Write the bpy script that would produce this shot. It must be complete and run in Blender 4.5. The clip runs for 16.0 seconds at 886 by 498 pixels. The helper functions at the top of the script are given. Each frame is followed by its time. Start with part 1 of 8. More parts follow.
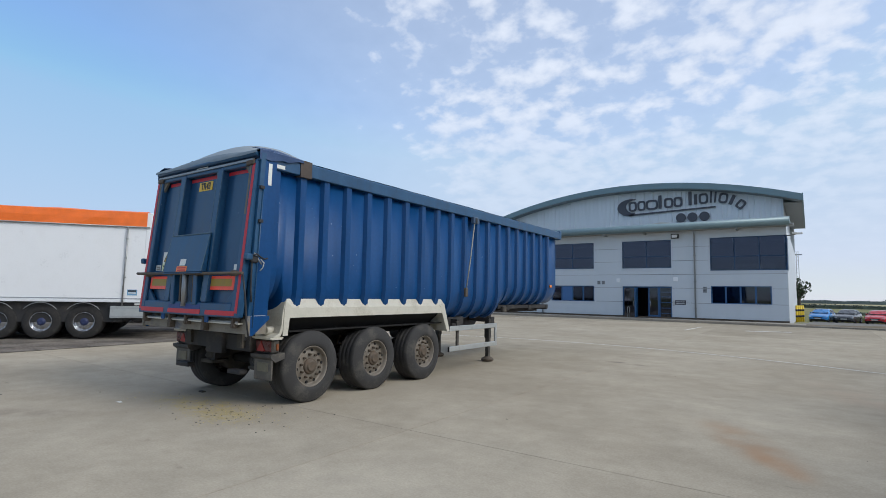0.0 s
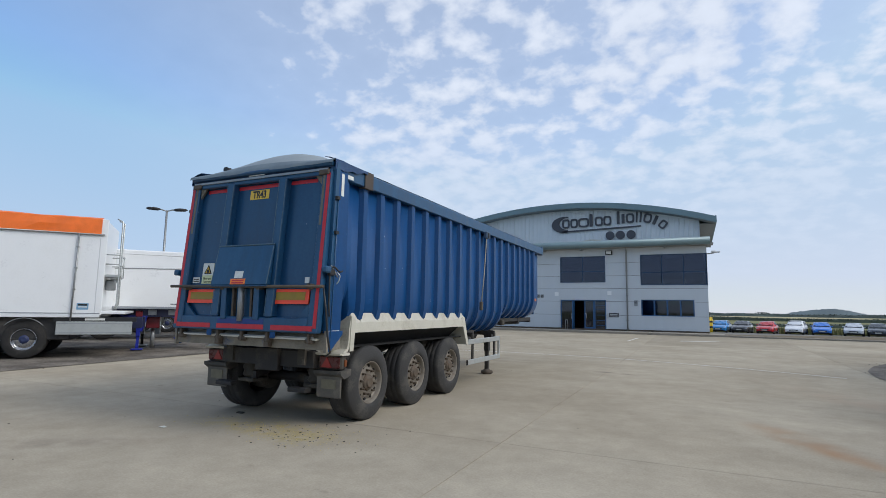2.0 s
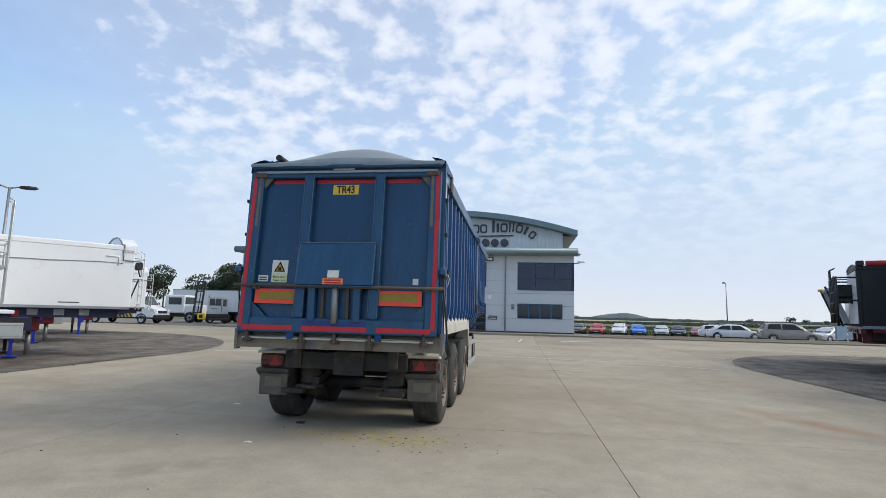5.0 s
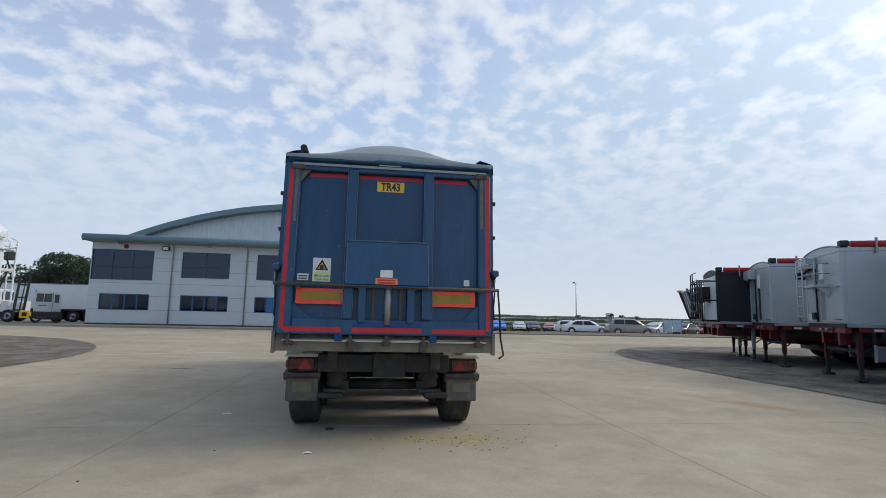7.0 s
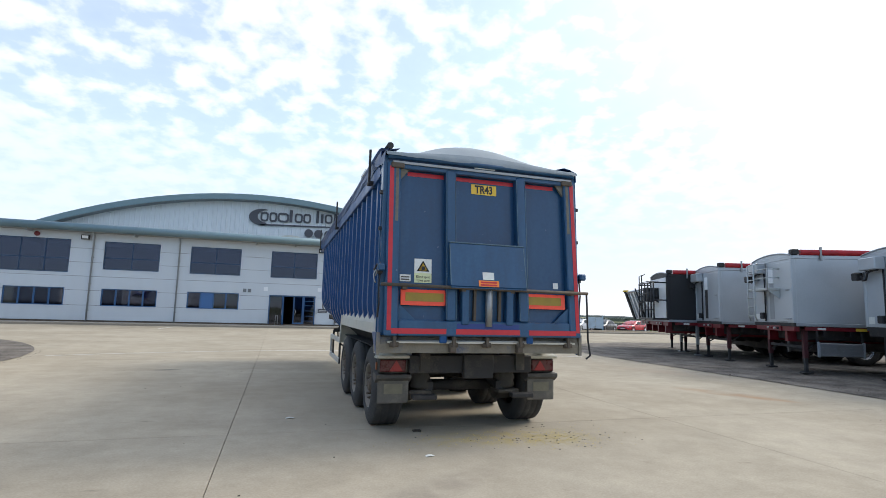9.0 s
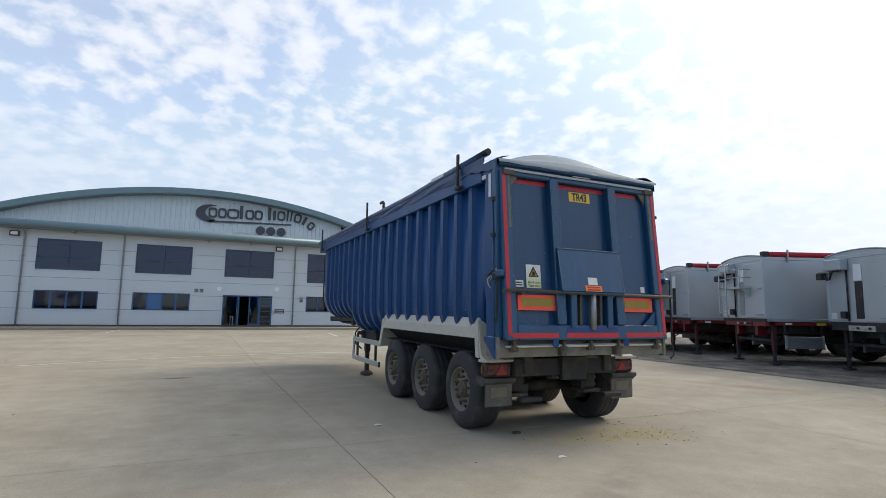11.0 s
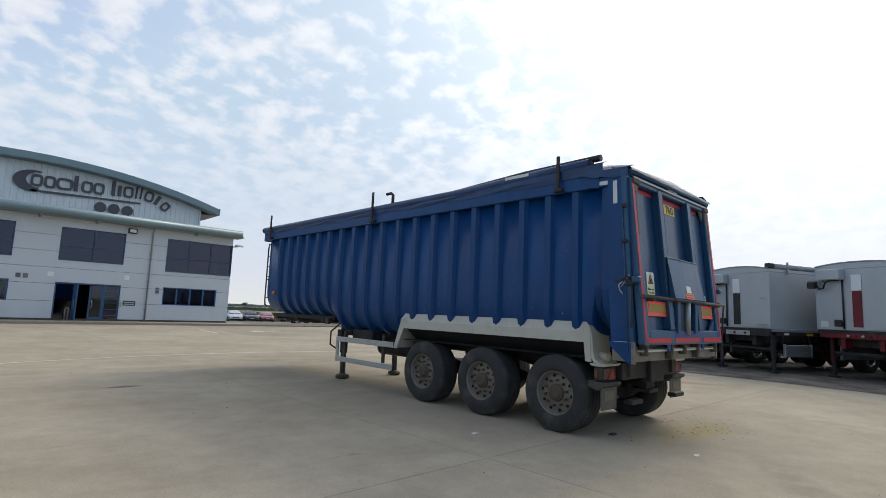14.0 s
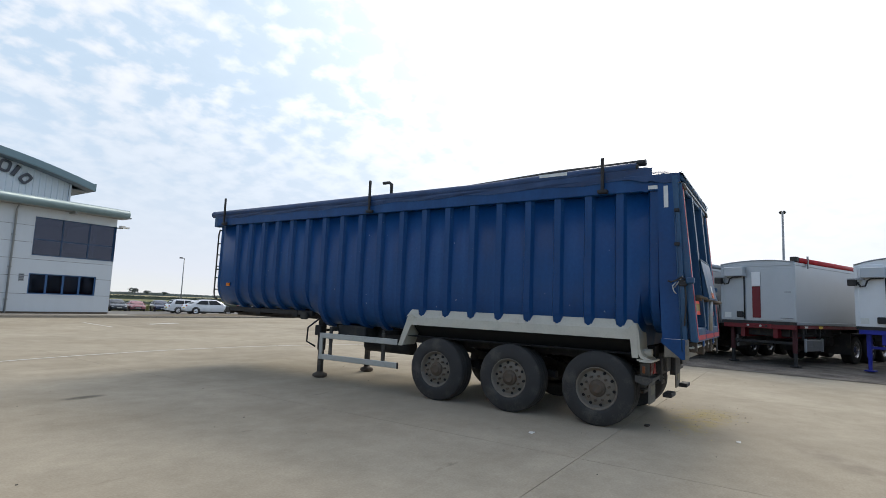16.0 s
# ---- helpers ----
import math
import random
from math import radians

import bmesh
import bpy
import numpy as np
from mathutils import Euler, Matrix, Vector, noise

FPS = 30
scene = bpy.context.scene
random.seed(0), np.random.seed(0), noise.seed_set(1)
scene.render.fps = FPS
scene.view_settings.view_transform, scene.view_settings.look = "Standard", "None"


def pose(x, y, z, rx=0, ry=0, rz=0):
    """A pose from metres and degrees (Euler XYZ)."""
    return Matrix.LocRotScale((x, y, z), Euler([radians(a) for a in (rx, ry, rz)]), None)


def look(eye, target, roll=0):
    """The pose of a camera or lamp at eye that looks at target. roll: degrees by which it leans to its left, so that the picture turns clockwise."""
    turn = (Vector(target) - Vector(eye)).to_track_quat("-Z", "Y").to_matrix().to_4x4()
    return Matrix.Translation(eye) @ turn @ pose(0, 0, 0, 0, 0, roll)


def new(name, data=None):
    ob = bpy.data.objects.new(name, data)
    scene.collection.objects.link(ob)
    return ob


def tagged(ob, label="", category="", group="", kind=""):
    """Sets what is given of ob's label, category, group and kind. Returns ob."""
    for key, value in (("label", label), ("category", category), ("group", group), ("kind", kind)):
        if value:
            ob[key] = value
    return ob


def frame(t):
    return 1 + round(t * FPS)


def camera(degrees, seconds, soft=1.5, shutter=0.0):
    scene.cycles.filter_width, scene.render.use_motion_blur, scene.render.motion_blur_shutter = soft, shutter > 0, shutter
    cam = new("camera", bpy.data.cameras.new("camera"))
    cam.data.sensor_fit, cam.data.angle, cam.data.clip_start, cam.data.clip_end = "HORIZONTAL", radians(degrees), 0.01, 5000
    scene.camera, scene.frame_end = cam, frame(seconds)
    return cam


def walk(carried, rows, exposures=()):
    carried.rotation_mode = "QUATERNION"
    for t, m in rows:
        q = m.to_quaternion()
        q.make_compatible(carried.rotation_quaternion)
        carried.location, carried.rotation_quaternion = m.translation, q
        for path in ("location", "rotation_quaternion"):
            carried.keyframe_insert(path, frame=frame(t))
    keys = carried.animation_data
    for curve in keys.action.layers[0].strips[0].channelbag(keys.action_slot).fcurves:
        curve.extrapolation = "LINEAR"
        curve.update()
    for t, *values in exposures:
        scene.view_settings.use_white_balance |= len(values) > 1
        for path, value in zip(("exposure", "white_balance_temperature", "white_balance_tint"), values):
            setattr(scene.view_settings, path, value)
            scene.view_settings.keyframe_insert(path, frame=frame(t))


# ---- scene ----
cam = camera(80.5, 16.0, soft=0.8)
PATH = [
    (0, (7.069, -3.97, 1.56), (5.925, -2.339, 1.733), 1.0),
    (0.5, (6.615, -4.351, 1.542), (5.508, -2.695, 1.721), 0.8),
    (1, (6.167, -4.654, 1.539), (5.09, -2.979, 1.726), 0.7),
    (1.5, (5.726, -4.874, 1.556), (4.695, -3.174, 1.776), 0.6),
    (2, (5.306, -5.099, 1.535), (4.446, -3.308, 1.763), 0.9),
    (2.5, (4.805, -5.336, 1.534), (4.086, -3.484, 1.767), 1.1),
    (3, (4.292, -5.584, 1.514), (3.637, -3.71, 1.751), 1.1),
    (3.5, (3.743, -5.774, 1.495), (3.143, -3.88, 1.733), 1.1),
    (4, (3.223, -5.983, 1.476), (2.766, -4.051, 1.718), 1.2),
    (4.2, (3.01, -6.08, 1.483), (2.613, -4.136, 1.729), 1.3),
    (6.3, (0.634, -6.345, 1.493), (0.631, -4.36, 1.738), 1.3),
    (6.5, (0.341, -6.392, 1.485), (0.444, -4.411, 1.735), 1.3),
    (7, (-0.217, -6.326, 1.485), (0.054, -4.36, 1.731), 1.3),
    (7.5, (-0.791, -6.203, 1.485), (-0.497, -4.24, 1.729), 1.4),
    (8, (-1.329, -6.086, 1.47), (-0.982, -4.131, 1.71), 1.3),
    (8.5, (-1.889, -5.964, 1.471), (-1.49, -4.019, 1.711), 1.4),
    (9, (-2.412, -5.927, 1.503), (-1.823, -4.03, 1.741), 1.6),
    (11.3, (-4.867, -5.074, 1.547), (-3.985, -3.295, 1.785), 1.4),
    (11.5, (-5.139, -4.967, 1.522), (-4.217, -3.209, 1.764), 1.8),
    (12, (-5.631, -4.6, 1.495), (-4.61, -2.898, 1.741), 2.0),
    (12.5, (-6.094, -4.215, 1.516), (-4.978, -2.573, 1.758), 1.9),
    (13, (-6.52, -3.776, 1.535), (-5.382, -2.147, 1.77), 2.0),
    (13.5, (-6.89, -3.366, 1.511), (-5.582, -1.873, 1.756), 2.3),
    (14, (-7.244, -2.917, 1.508), (-5.878, -1.476, 1.749), 2.3),
    (14.5, (-7.629, -2.482, 1.515), (-6.163, -1.14, 1.736), 2.5),
    (15, (-7.971, -2.006, 1.516), (-6.487, -0.681, 1.728), 2.5),
    (15.5, (-8.22, -1.518, 1.517), (-6.636, -0.317, 1.739), 2.7),
    (16, (-8.523, -1.003, 1.559), (-6.861, 0.087, 1.772), 2.3),
]
EXPOSE = [(0, 0.07, 6220, 10), (1, 0.10, 6250, 10), (2, 0.03, 6240, 10), (3.0, -0.03, 6250, 10), (3.5, 0.1, 6280, 10), (4.2, 0.16, 6320, 10), (6.5, 0.22, 6540, 10), (7, 0.0, 6400, 10), (7.5, 0.0, 6440, 10), (8, 0.17, 6550, 10), (8.5, 0.42, 6580, 10),
          (9, 0.58, 6530, 10), (11.5, 0.18, 6660, 10), (12.5, 0.13, 6660, 10), (13, -0.02, 6640, 10), (14, 0.12, 6760, 10), (15, 0.22, 6850, 10), (16, 0.25, 6750, 10)]
walk(cam, [(t, look(eye, target, roll)) for t, eye, target, roll in PATH], EXPOSE)

# ---- sky, sun ----
SUN = Vector((0.80, 0.12, 0.62)).normalized()
world = bpy.data.worlds.new("sky_world")
scene.world = world
world.use_nodes = True
wt = world.node_tree
wt.nodes.clear()


def wl(a, b, ai=0, bi=0):
    wt.links.new(a.outputs[ai], b.inputs[bi])


def wmath(op, a, b=None, clamp=False):
    n = wt.nodes.new("ShaderNodeMath")
    n.operation, n.use_clamp = op, clamp
    for i, v in enumerate((a, b)):
        if v is None:
            continue
        if isinstance(v, (int, float)):
            n.inputs[i].default_value = v
        else:
            wt.links.new(v, n.inputs[i])
    return n.outputs[0]


sky = wt.nodes.new("ShaderNodeTexSky")
sky.sky_type = "NISHITA"
sky.sun_disc = False
sky.sun_elevation = math.asin(SUN.z)
sky.sun_rotation = math.atan2(SUN.x, SUN.y)
sky.altitude, sky.air_density, sky.dust_density, sky.ozone_density = 50, 1.2, 1.2, 1.5
tc = wt.nodes.new("ShaderNodeTexCoord")
sep = wt.nodes.new("ShaderNodeSeparateXYZ")
wl(tc, sep)
up = wmath("MAXIMUM", sep.outputs[2], 0.0)
lift = wmath("ADD", up, 0.32)
cx = wmath("DIVIDE", sep.outputs[0], lift)
cy = wmath("DIVIDE", sep.outputs[1], lift)
flat = wt.nodes.new("ShaderNodeCombineXYZ")
wt.links.new(cx, flat.inputs[0])
wt.links.new(cy, flat.inputs[1])
big = wt.nodes.new("ShaderNodeTexNoise")
big.inputs["Scale"].default_value, big.inputs["Detail"].default_value, big.inputs["Roughness"].default_value = 1.5, 3, 0.5
fine = wt.nodes.new("ShaderNodeTexNoise")
fine.inputs["Scale"].default_value, fine.inputs["Detail"].default_value, fine.inputs["Roughness"].default_value = 12.5, 6, 0.50
fine.inputs["Distortion"].default_value = 0.1
wl(flat, big)
wl(flat, fine)
toward = wt.nodes.new("ShaderNodeVectorMath")
toward.operation = "DOT_PRODUCT"
toward.inputs[1].default_value = SUN
wl(tc, toward)
# the cloud field ends along a line in the west, beyond it the sky is clear
edge = wmath("ADD", wmath("ADD", cx, wmath("MULTIPLY", cy, 0.45)), 0.32)
west = wmath("MINIMUM", wmath("MULTIPLY", edge, 1.15), 0.0)
amount = wmath("ADD", wmath("MULTIPLY", fine.outputs[0], 0.95), wmath("MULTIPLY", big.outputs[0], 0.65))
amount = wmath("ADD", amount, west)
cover = wt.nodes.new("ShaderNodeMapRange")
cover.interpolation_type = "SMOOTHSTEP"
for i, v in enumerate((0.50, 0.95, 0.0, 0.93)):
    cover.inputs[i + 1].default_value = v
wt.links.new(amount, cover.inputs[0])
# cloud light: grey-white, brighter round the sun
glow = wmath("POWER", wmath("MAXIMUM", toward.outputs[1], 0.0), 7.0)
bright = wmath("ADD", wmath("MULTIPLY", glow, 8.0), wmath("ADD", wmath("MULTIPLY", fine.outputs[0], 2.2), 6.2))
white = wt.nodes.new("ShaderNodeVectorMath")
white.operation = "SCALE"
white.inputs[0].default_value = (0.905, 0.955, 1.05)
wt.links.new(bright, white.inputs["Scale"])
haze = wt.nodes.new("ShaderNodeMapRange")
for i, v in enumerate((0.0, 0.34, 0.85, 0.0)):
    haze.inputs[i + 1].default_value = v
wt.links.new(up, haze.inputs[0])
# the haze is thinner over the clear side of the sky
field = wt.nodes.new("ShaderNodeMapRange")
field.interpolation_type = "SMOOTHSTEP"
for i, v in enumerate((-0.95, 0.2, 0.0, 1.0)):
    field.inputs[i + 1].default_value = v
wt.links.new(edge, field.inputs[0])
haze_amount = wmath("MULTIPLY", haze.outputs[0], wmath("ADD", wmath("MULTIPLY", field.outputs[0], 0.4), 0.6))
low_fade = wt.nodes.new("ShaderNodeMapRange")
for i, v in enumerate((0.06, 0.34, 0.05, 1.0)):
    low_fade.inputs[i + 1].default_value = v
wt.links.new(up, low_fade.inputs[0])
thick = wmath("MAXIMUM", cover.outputs[0], wmath("MULTIPLY", field.outputs[0], 0.43))
veil = wmath("MULTIPLY", thick, low_fade.outputs[0])
mixc = wt.nodes.new("ShaderNodeMix")
mixc.data_type = "RGBA"
wt.links.new(veil, mixc.inputs[0])
clear = wt.nodes.new("ShaderNodeMix")
clear.data_type, clear.blend_type = "RGBA", "MULTIPLY"
clear.inputs[0].default_value = 1.0
clear.inputs[7].default_value = (1.22, 1.43, 1.62, 1)
wt.links.new(sky.outputs[0], clear.inputs[6])
# keep the clear sky an even blue, whitened a little round the sun
even = wt.nodes.new("ShaderNodeVectorMath")
even.operation = "MINIMUM"
even.inputs[1].default_value = (2.75, 4.65, 6.8)
wt.links.new(clear.outputs[2], even.inputs[0])
halo = wt.nodes.new("ShaderNodeVectorMath")
halo.operation = "SCALE"
halo.inputs[0].default_value = (6.0, 5.0, 3.8)
wt.links.new(glow, halo.inputs["Scale"])
lit = wt.nodes.new("ShaderNodeVectorMath")
lit.operation = "ADD"
wl(even, lit)
wl(halo, lit, 0, 1)
misty = wt.nodes.new("ShaderNodeVectorMath")
misty.operation = "ADD"
misty.inputs[0].default_value = (6.75, 6.8, 7.3)
wl(halo, misty, 0, 1)
mixh = wt.nodes.new("ShaderNodeMix")
mixh.data_type = "RGBA"
wt.links.new(haze_amount, mixh.inputs[0])
wt.links.new(lit.outputs[0], mixh.inputs[6])
wt.links.new(misty.outputs[0], mixh.inputs[7])
wt.links.new(mixh.outputs[2], mixc.inputs[6])
wt.links.new(white.outputs[0], mixc.inputs[7])
bg = wt.nodes.new("ShaderNodeBackground")
bg.inputs[1].default_value = 0.112
wt.links.new(mixc.outputs[2], bg.inputs[0])
wout = wt.nodes.new("ShaderNodeOutputWorld")
wl(bg, wout)

sun_lamp = new("sun", bpy.data.lights.new("sun", "SUN"))
sun_lamp.data.energy, sun_lamp.data.angle, sun_lamp.data.color = 1.55, radians(22), (1.0, 0.93, 0.83)
sun_lamp.matrix_world = look(SUN * 50, (0, 0, 0))


# ---- materials ----
def mat(name, col, rough=0.6, spec=0.5, chips=0.0, metal=0.0, var=0.12, scale=2.5, dirt=None, amount=0.0, bump=0.0, bscale=60.0, coat=0.0, streak=False, emit=0.0, rvar=0.12):
    m = bpy.data.materials.new(name)
    m.use_nodes = True
    nt = m.node_tree
    b = nt.nodes["Principled BSDF"]
    b.inputs["Metallic"].default_value = metal
    b.inputs["Coat Weight"].default_value = coat
    b.inputs["Specular IOR Level"].default_value = spec
    b.inputs["Coat Roughness"].default_value = 0.12
    co = nt.nodes.new("ShaderNodeTexCoord")
    n1 = nt.nodes.new("ShaderNodeTexNoise")
    n1.inputs["Scale"].default_value, n1.inputs["Detail"].default_value = scale, 6
    n2 = nt.nodes.new("ShaderNodeTexNoise")
    n2.inputs["Scale"].default_value, n2.inputs["Detail"].default_value = scale * 14, 4
    src = co.outputs["Object"]
    if streak:
        mp = nt.nodes.new("ShaderNodeMapping")
        mp.inputs["Scale"].default_value = (3.0, 3.0, 0.35)
        nt.links.new(src, mp.inputs[0])
        src = mp.outputs[0]
    nt.links.new(src, n1.inputs[0])
    nt.links.new(co.outputs["Object"], n2.inputs[0])
    add = nt.nodes.new("ShaderNodeMath")
    add.operation = "MULTIPLY_ADD"
    add.inputs[1].default_value = 0.4
    nt.links.new(n2.outputs[0], add.inputs[0])
    nt.links.new(n1.outputs[0], add.inputs[2])
    rng = nt.nodes.new("ShaderNodeMapRange")
    for i, v in enumerate((0.45, 0.95, 1.0 - var, 1.0 + var)):
        rng.inputs[i + 1].default_value = v
    nt.links.new(add.outputs[0], rng.inputs[0])
    mul = nt.nodes.new("ShaderNodeVectorMath")
    mul.operation = "SCALE"
    mul.inputs[0].default_value = col
    nt.links.new(rng.outputs[0], mul.inputs["Scale"])
    out = mul.outputs[0]
    if dirt:
        dm = nt.nodes.new("ShaderNodeMapRange")
        for i, v in enumerate((0.72, 0.98, 0.0, amount)):
            dm.inputs[i + 1].default_value = v
        nt.links.new(add.outputs[0], dm.inputs[0])
        mx = nt.nodes.new("ShaderNodeMix")
        mx.data_type = "RGBA"
        mx.inputs[7].default_value = (*dirt, 1)
        nt.links.new(dm.outputs[0], mx.inputs[0])
        nt.links.new(out, mx.inputs[6])
        out = mx.outputs[2]
    if chips:
        n4 = nt.nodes.new("ShaderNodeTexNoise")
        n4.inputs["Scale"].default_value, n4.inputs["Detail"].default_value = 16.0, 3
        nt.links.new(co.outputs["Object"], n4.inputs[0])
        cr = nt.nodes.new("ShaderNodeMapRange")
        for i, v in enumerate((0.735, 0.775, 0.0, chips)):
            cr.inputs[i + 1].default_value = v
        nt.links.new(n4.outputs[0], cr.inputs[0])
        mc = nt.nodes.new("ShaderNodeMix")
        mc.data_type = "RGBA"
        mc.inputs[7].default_value = (0.30, 0.38, 0.44, 1)
        nt.links.new(cr.outputs[0], mc.inputs[0])
        nt.links.new(out, mc.inputs[6])
        out = mc.outputs[2]
    nt.links.new(out, b.inputs["Base Color"])
    rr = nt.nodes.new("ShaderNodeMapRange")
    for i, v in enumerate((0.4, 1.0, max(rough - rvar, 0.02), min(rough + rvar, 1.0))):
        rr.inputs[i + 1].default_value = v
    nt.links.new(add.outputs[0], rr.inputs[0])
    nt.links.new(rr.outputs[0], b.inputs["Roughness"])
    if bump:
        n3 = nt.nodes.new("ShaderNodeTexNoise")
        n3.inputs["Scale"].default_value, n3.inputs["Detail"].default_value = bscale, 5
        nt.links.new(co.outputs["Object"], n3.inputs[0])
        bp = nt.nodes.new("ShaderNodeBump")
        bp.inputs["Strength"].default_value, bp.inputs["Distance"].default_value = bump, 0.02
        nt.links.new(n3.outputs[0], bp.inputs["Height"])
        nt.links.new(bp.outputs[0], b.inputs["Normal"])
    if emit:
        b.inputs["Emission Color"].default_value = (*col, 1)
        b.inputs["Emission Strength"].default_value = emit
    return m


DUST = (0.30, 0.26, 0.20)
BLUE = mat("blue_paint", (0.003, 0.052, 0.172), 0.40, spec=0.30, chips=0.8, var=0.22, scale=1.4, dirt=(0.03, 0.10, 0.175), amount=0.22, streak=True, coat=0.04, bump=0.06, bscale=9)
BLUE_DULL = mat("blue_paint_worn", (0.009, 0.061, 0.143), 0.42, chips=0.5, var=0.24, scale=2.0, dirt=(0.04, 0.10, 0.14), amount=0.35, streak=True, coat=0.10, bump=0.05, bscale=12)
BLUE_SILL = mat("blue_paint_dirty", (0.205, 0.182, 0.140), 0.75, var=0.35, scale=4.0, dirt=(0.022, 0.055, 0.125), amount=1.0, bump=0.2, bscale=30)
GATE = mat("gate_panel_blue", (0.004, 0.046, 0.120), 0.42, spec=0.4, chips=0.4, var=0.24, scale=1.6, dirt=(0.03, 0.085, 0.13), amount=0.3, streak=True, bump=0.06, bscale=8, coat=0.35)
# paler blue for thin strips: edge highlights put in as colour
BLUE_EDGE = mat("blue_edge_highlight", (0.075, 0.135, 0.18), 0.5, var=0.35, scale=9.0, dirt=(0.02, 0.06, 0.11), amount=0.9)
TARP = mat("tarpaulin", (0.23, 0.265, 0.275), 0.5, var=0.2, scale=3.0, dirt=(0.30, 0.32, 0.33), amount=0.4, bump=0.25, bscale=7)
TARP_BLUE = mat("tarpaulin_blue", (0.006, 0.038, 0.118), 0.45, var=0.25, scale=3.0, dirt=(0.10, 0.13, 0.2), amount=0.3, bump=0.35, bscale=8)
HEM = mat("sheet_hem_faded", (0.15, 0.19, 0.215), 0.6, var=0.2, scale=5, dirt=(0.20, 0.22, 0.22), amount=0.6, bump=0.2, bscale=14)
CREAM = mat("mudguard_cream", (0.52, 0.50, 0.42), 0.5, var=0.14, scale=3.0, dirt=(0.20, 0.17, 0.12), amount=0.55, bump=0.1, bscale=30)
TYRE = mat("tyre_rubber", (0.035, 0.034, 0.033), 0.85, var=0.25, scale=4, dirt=(0.12, 0.11, 0.09), amount=0.55, bump=0.2, bscale=80)
TREAD = mat("tyre_tread", (0.022, 0.021, 0.020), 0.9, var=0.25, scale=6, dirt=(0.08, 0.07, 0.06), amount=0.4, bump=0.4, bscale=60)
RIM = mat("rim_dirty_steel", (0.195, 0.172, 0.140), 0.55, metal=0.25, var=0.2, scale=9, dirt=(0.12, 0.085, 0.055), amount=0.8)
HUB = mat("hub_rusty", (0.105, 0.082, 0.06), 0.75, metal=0.2, var=0.25, scale=14, dirt=(0.10, 0.06, 0.035), amount=0.8)
HOLE = mat("hole_shade_black", (0.008, 0.008, 0.008), 0.9)
ARCH_SHADE = mat("arch_shade_black", (0.010, 0.010, 0.010), 0.9, var=0.3, scale=5, dirt=(0.03, 0.027, 0.022), amount=0.5)
GATE_DIRT = mat("gate_corner_dirt", (0.16, 0.145, 0.11), 0.8, var=0.35, scale=9, dirt=(0.03, 0.055, 0.09), amount=0.8, bump=0.2)
CHASSIS = mat("chassis_dark", (0.022, 0.021, 0.021), 0.7, var=0.3, scale=4, dirt=(0.10, 0.085, 0.065), amount=0.55, bump=0.15)
CHASSIS_DIRT = mat("chassis_dusty", (0.055, 0.050, 0.042), 0.85, var=0.3, scale=5, dirt=(0.17, 0.145, 0.11), amount=0.7, bump=0.2)
RUST = mat("rusty_steel", (0.105, 0.085, 0.065), 0.8, metal=0.2, var=0.35, scale=10, dirt=(0.05, 0.035, 0.025), amount=0.7, bump=0.3)
ALU = mat("aluminium_rail", (0.46, 0.48, 0.47), 0.42, metal=0.55, var=0.12, scale=5, dirt=(0.20, 0.19, 0.16), amount=0.5)
STEEL = mat("steel_grey", (0.30, 0.31, 0.31), 0.45, metal=0.6, var=0.2, scale=6, dirt=(0.14, 0.12, 0.10), amount=0.5)
REDTAPE = mat("red_tape", (0.50, 0.016, 0.026), 0.42, var=0.16, scale=8, dirt=(0.22, 0.05, 0.05), amount=0.4)
ORANGERED = mat("marker_red", (0.85, 0.075, 0.03), 0.35, var=0.08, scale=6)
MARKYEL = mat("marker_yellow", (0.30, 0.20, 0.020), 0.45, var=0.12, scale=12)
YELLOW = mat("plate_yellow", (0.72, 0.47, 0.045), 0.45, var=0.08, scale=8)
BLACK = mat("black_print", (0.012, 0.012, 0.013), 0.5)
WHITE_ST = mat("sticker_white", (0.66, 0.67, 0.63), 0.5, var=0.08, scale=20)
PALEYEL = mat("sticker_pale_yellow", (0.62, 0.66, 0.38), 0.5, var=0.06, scale=20)
ORANGE_ST = mat("sticker_orange", (0.80, 0.22, 0.03), 0.5, var=0.1, scale=20)
LAMPRED = mat("lamp_red", (0.085, 0.010, 0.010), 0.3, var=0.3, scale=14, dirt=(0.07, 0.055, 0.045), amount=0.7)
LAMPAMBER = mat("lamp_amber_dull", (0.20, 0.055, 0.012), 0.45, var=0.2, scale=20, dirt=(0.10, 0.06, 0.03), amount=0.6)
LAMPORANGE = mat("lamp_orange", (0.75, 0.20, 0.02), 0.25, var=0.1, scale=20)
FLAP = mat("mudflap_rubber", (0.115, 0.105, 0.088), 0.85, var=0.2, scale=7, dirt=(0.22, 0.19, 0.15), amount=0.5)
FLAPBOX = mat("flap_bracket", (0.06, 0.056, 0.05), 0.8, var=0.25, scale=7, dirt=(0.16, 0.14, 0.11), amount=0.6)
ROPE = mat("strap_webbing", (0.33, 0.31, 0.25), 0.8, var=0.2, scale=20)
SILVER = mat("silver_body", (0.43, 0.46, 0.485), 0.40, metal=0.4, var=0.07, scale=1.5, dirt=(0.40, 0.41, 0.42), amount=0.3)
SILVER_D = mat("silver_frame", (0.30, 0.32, 0.34), 0.45, metal=0.45, var=0.12, scale=3)
WHITEB = mat("white_body", (0.78, 0.79, 0.79), 0.35, var=0.03, scale=1.5, dirt=(0.62, 0.62, 0.60), amount=0.3, coat=0.2)
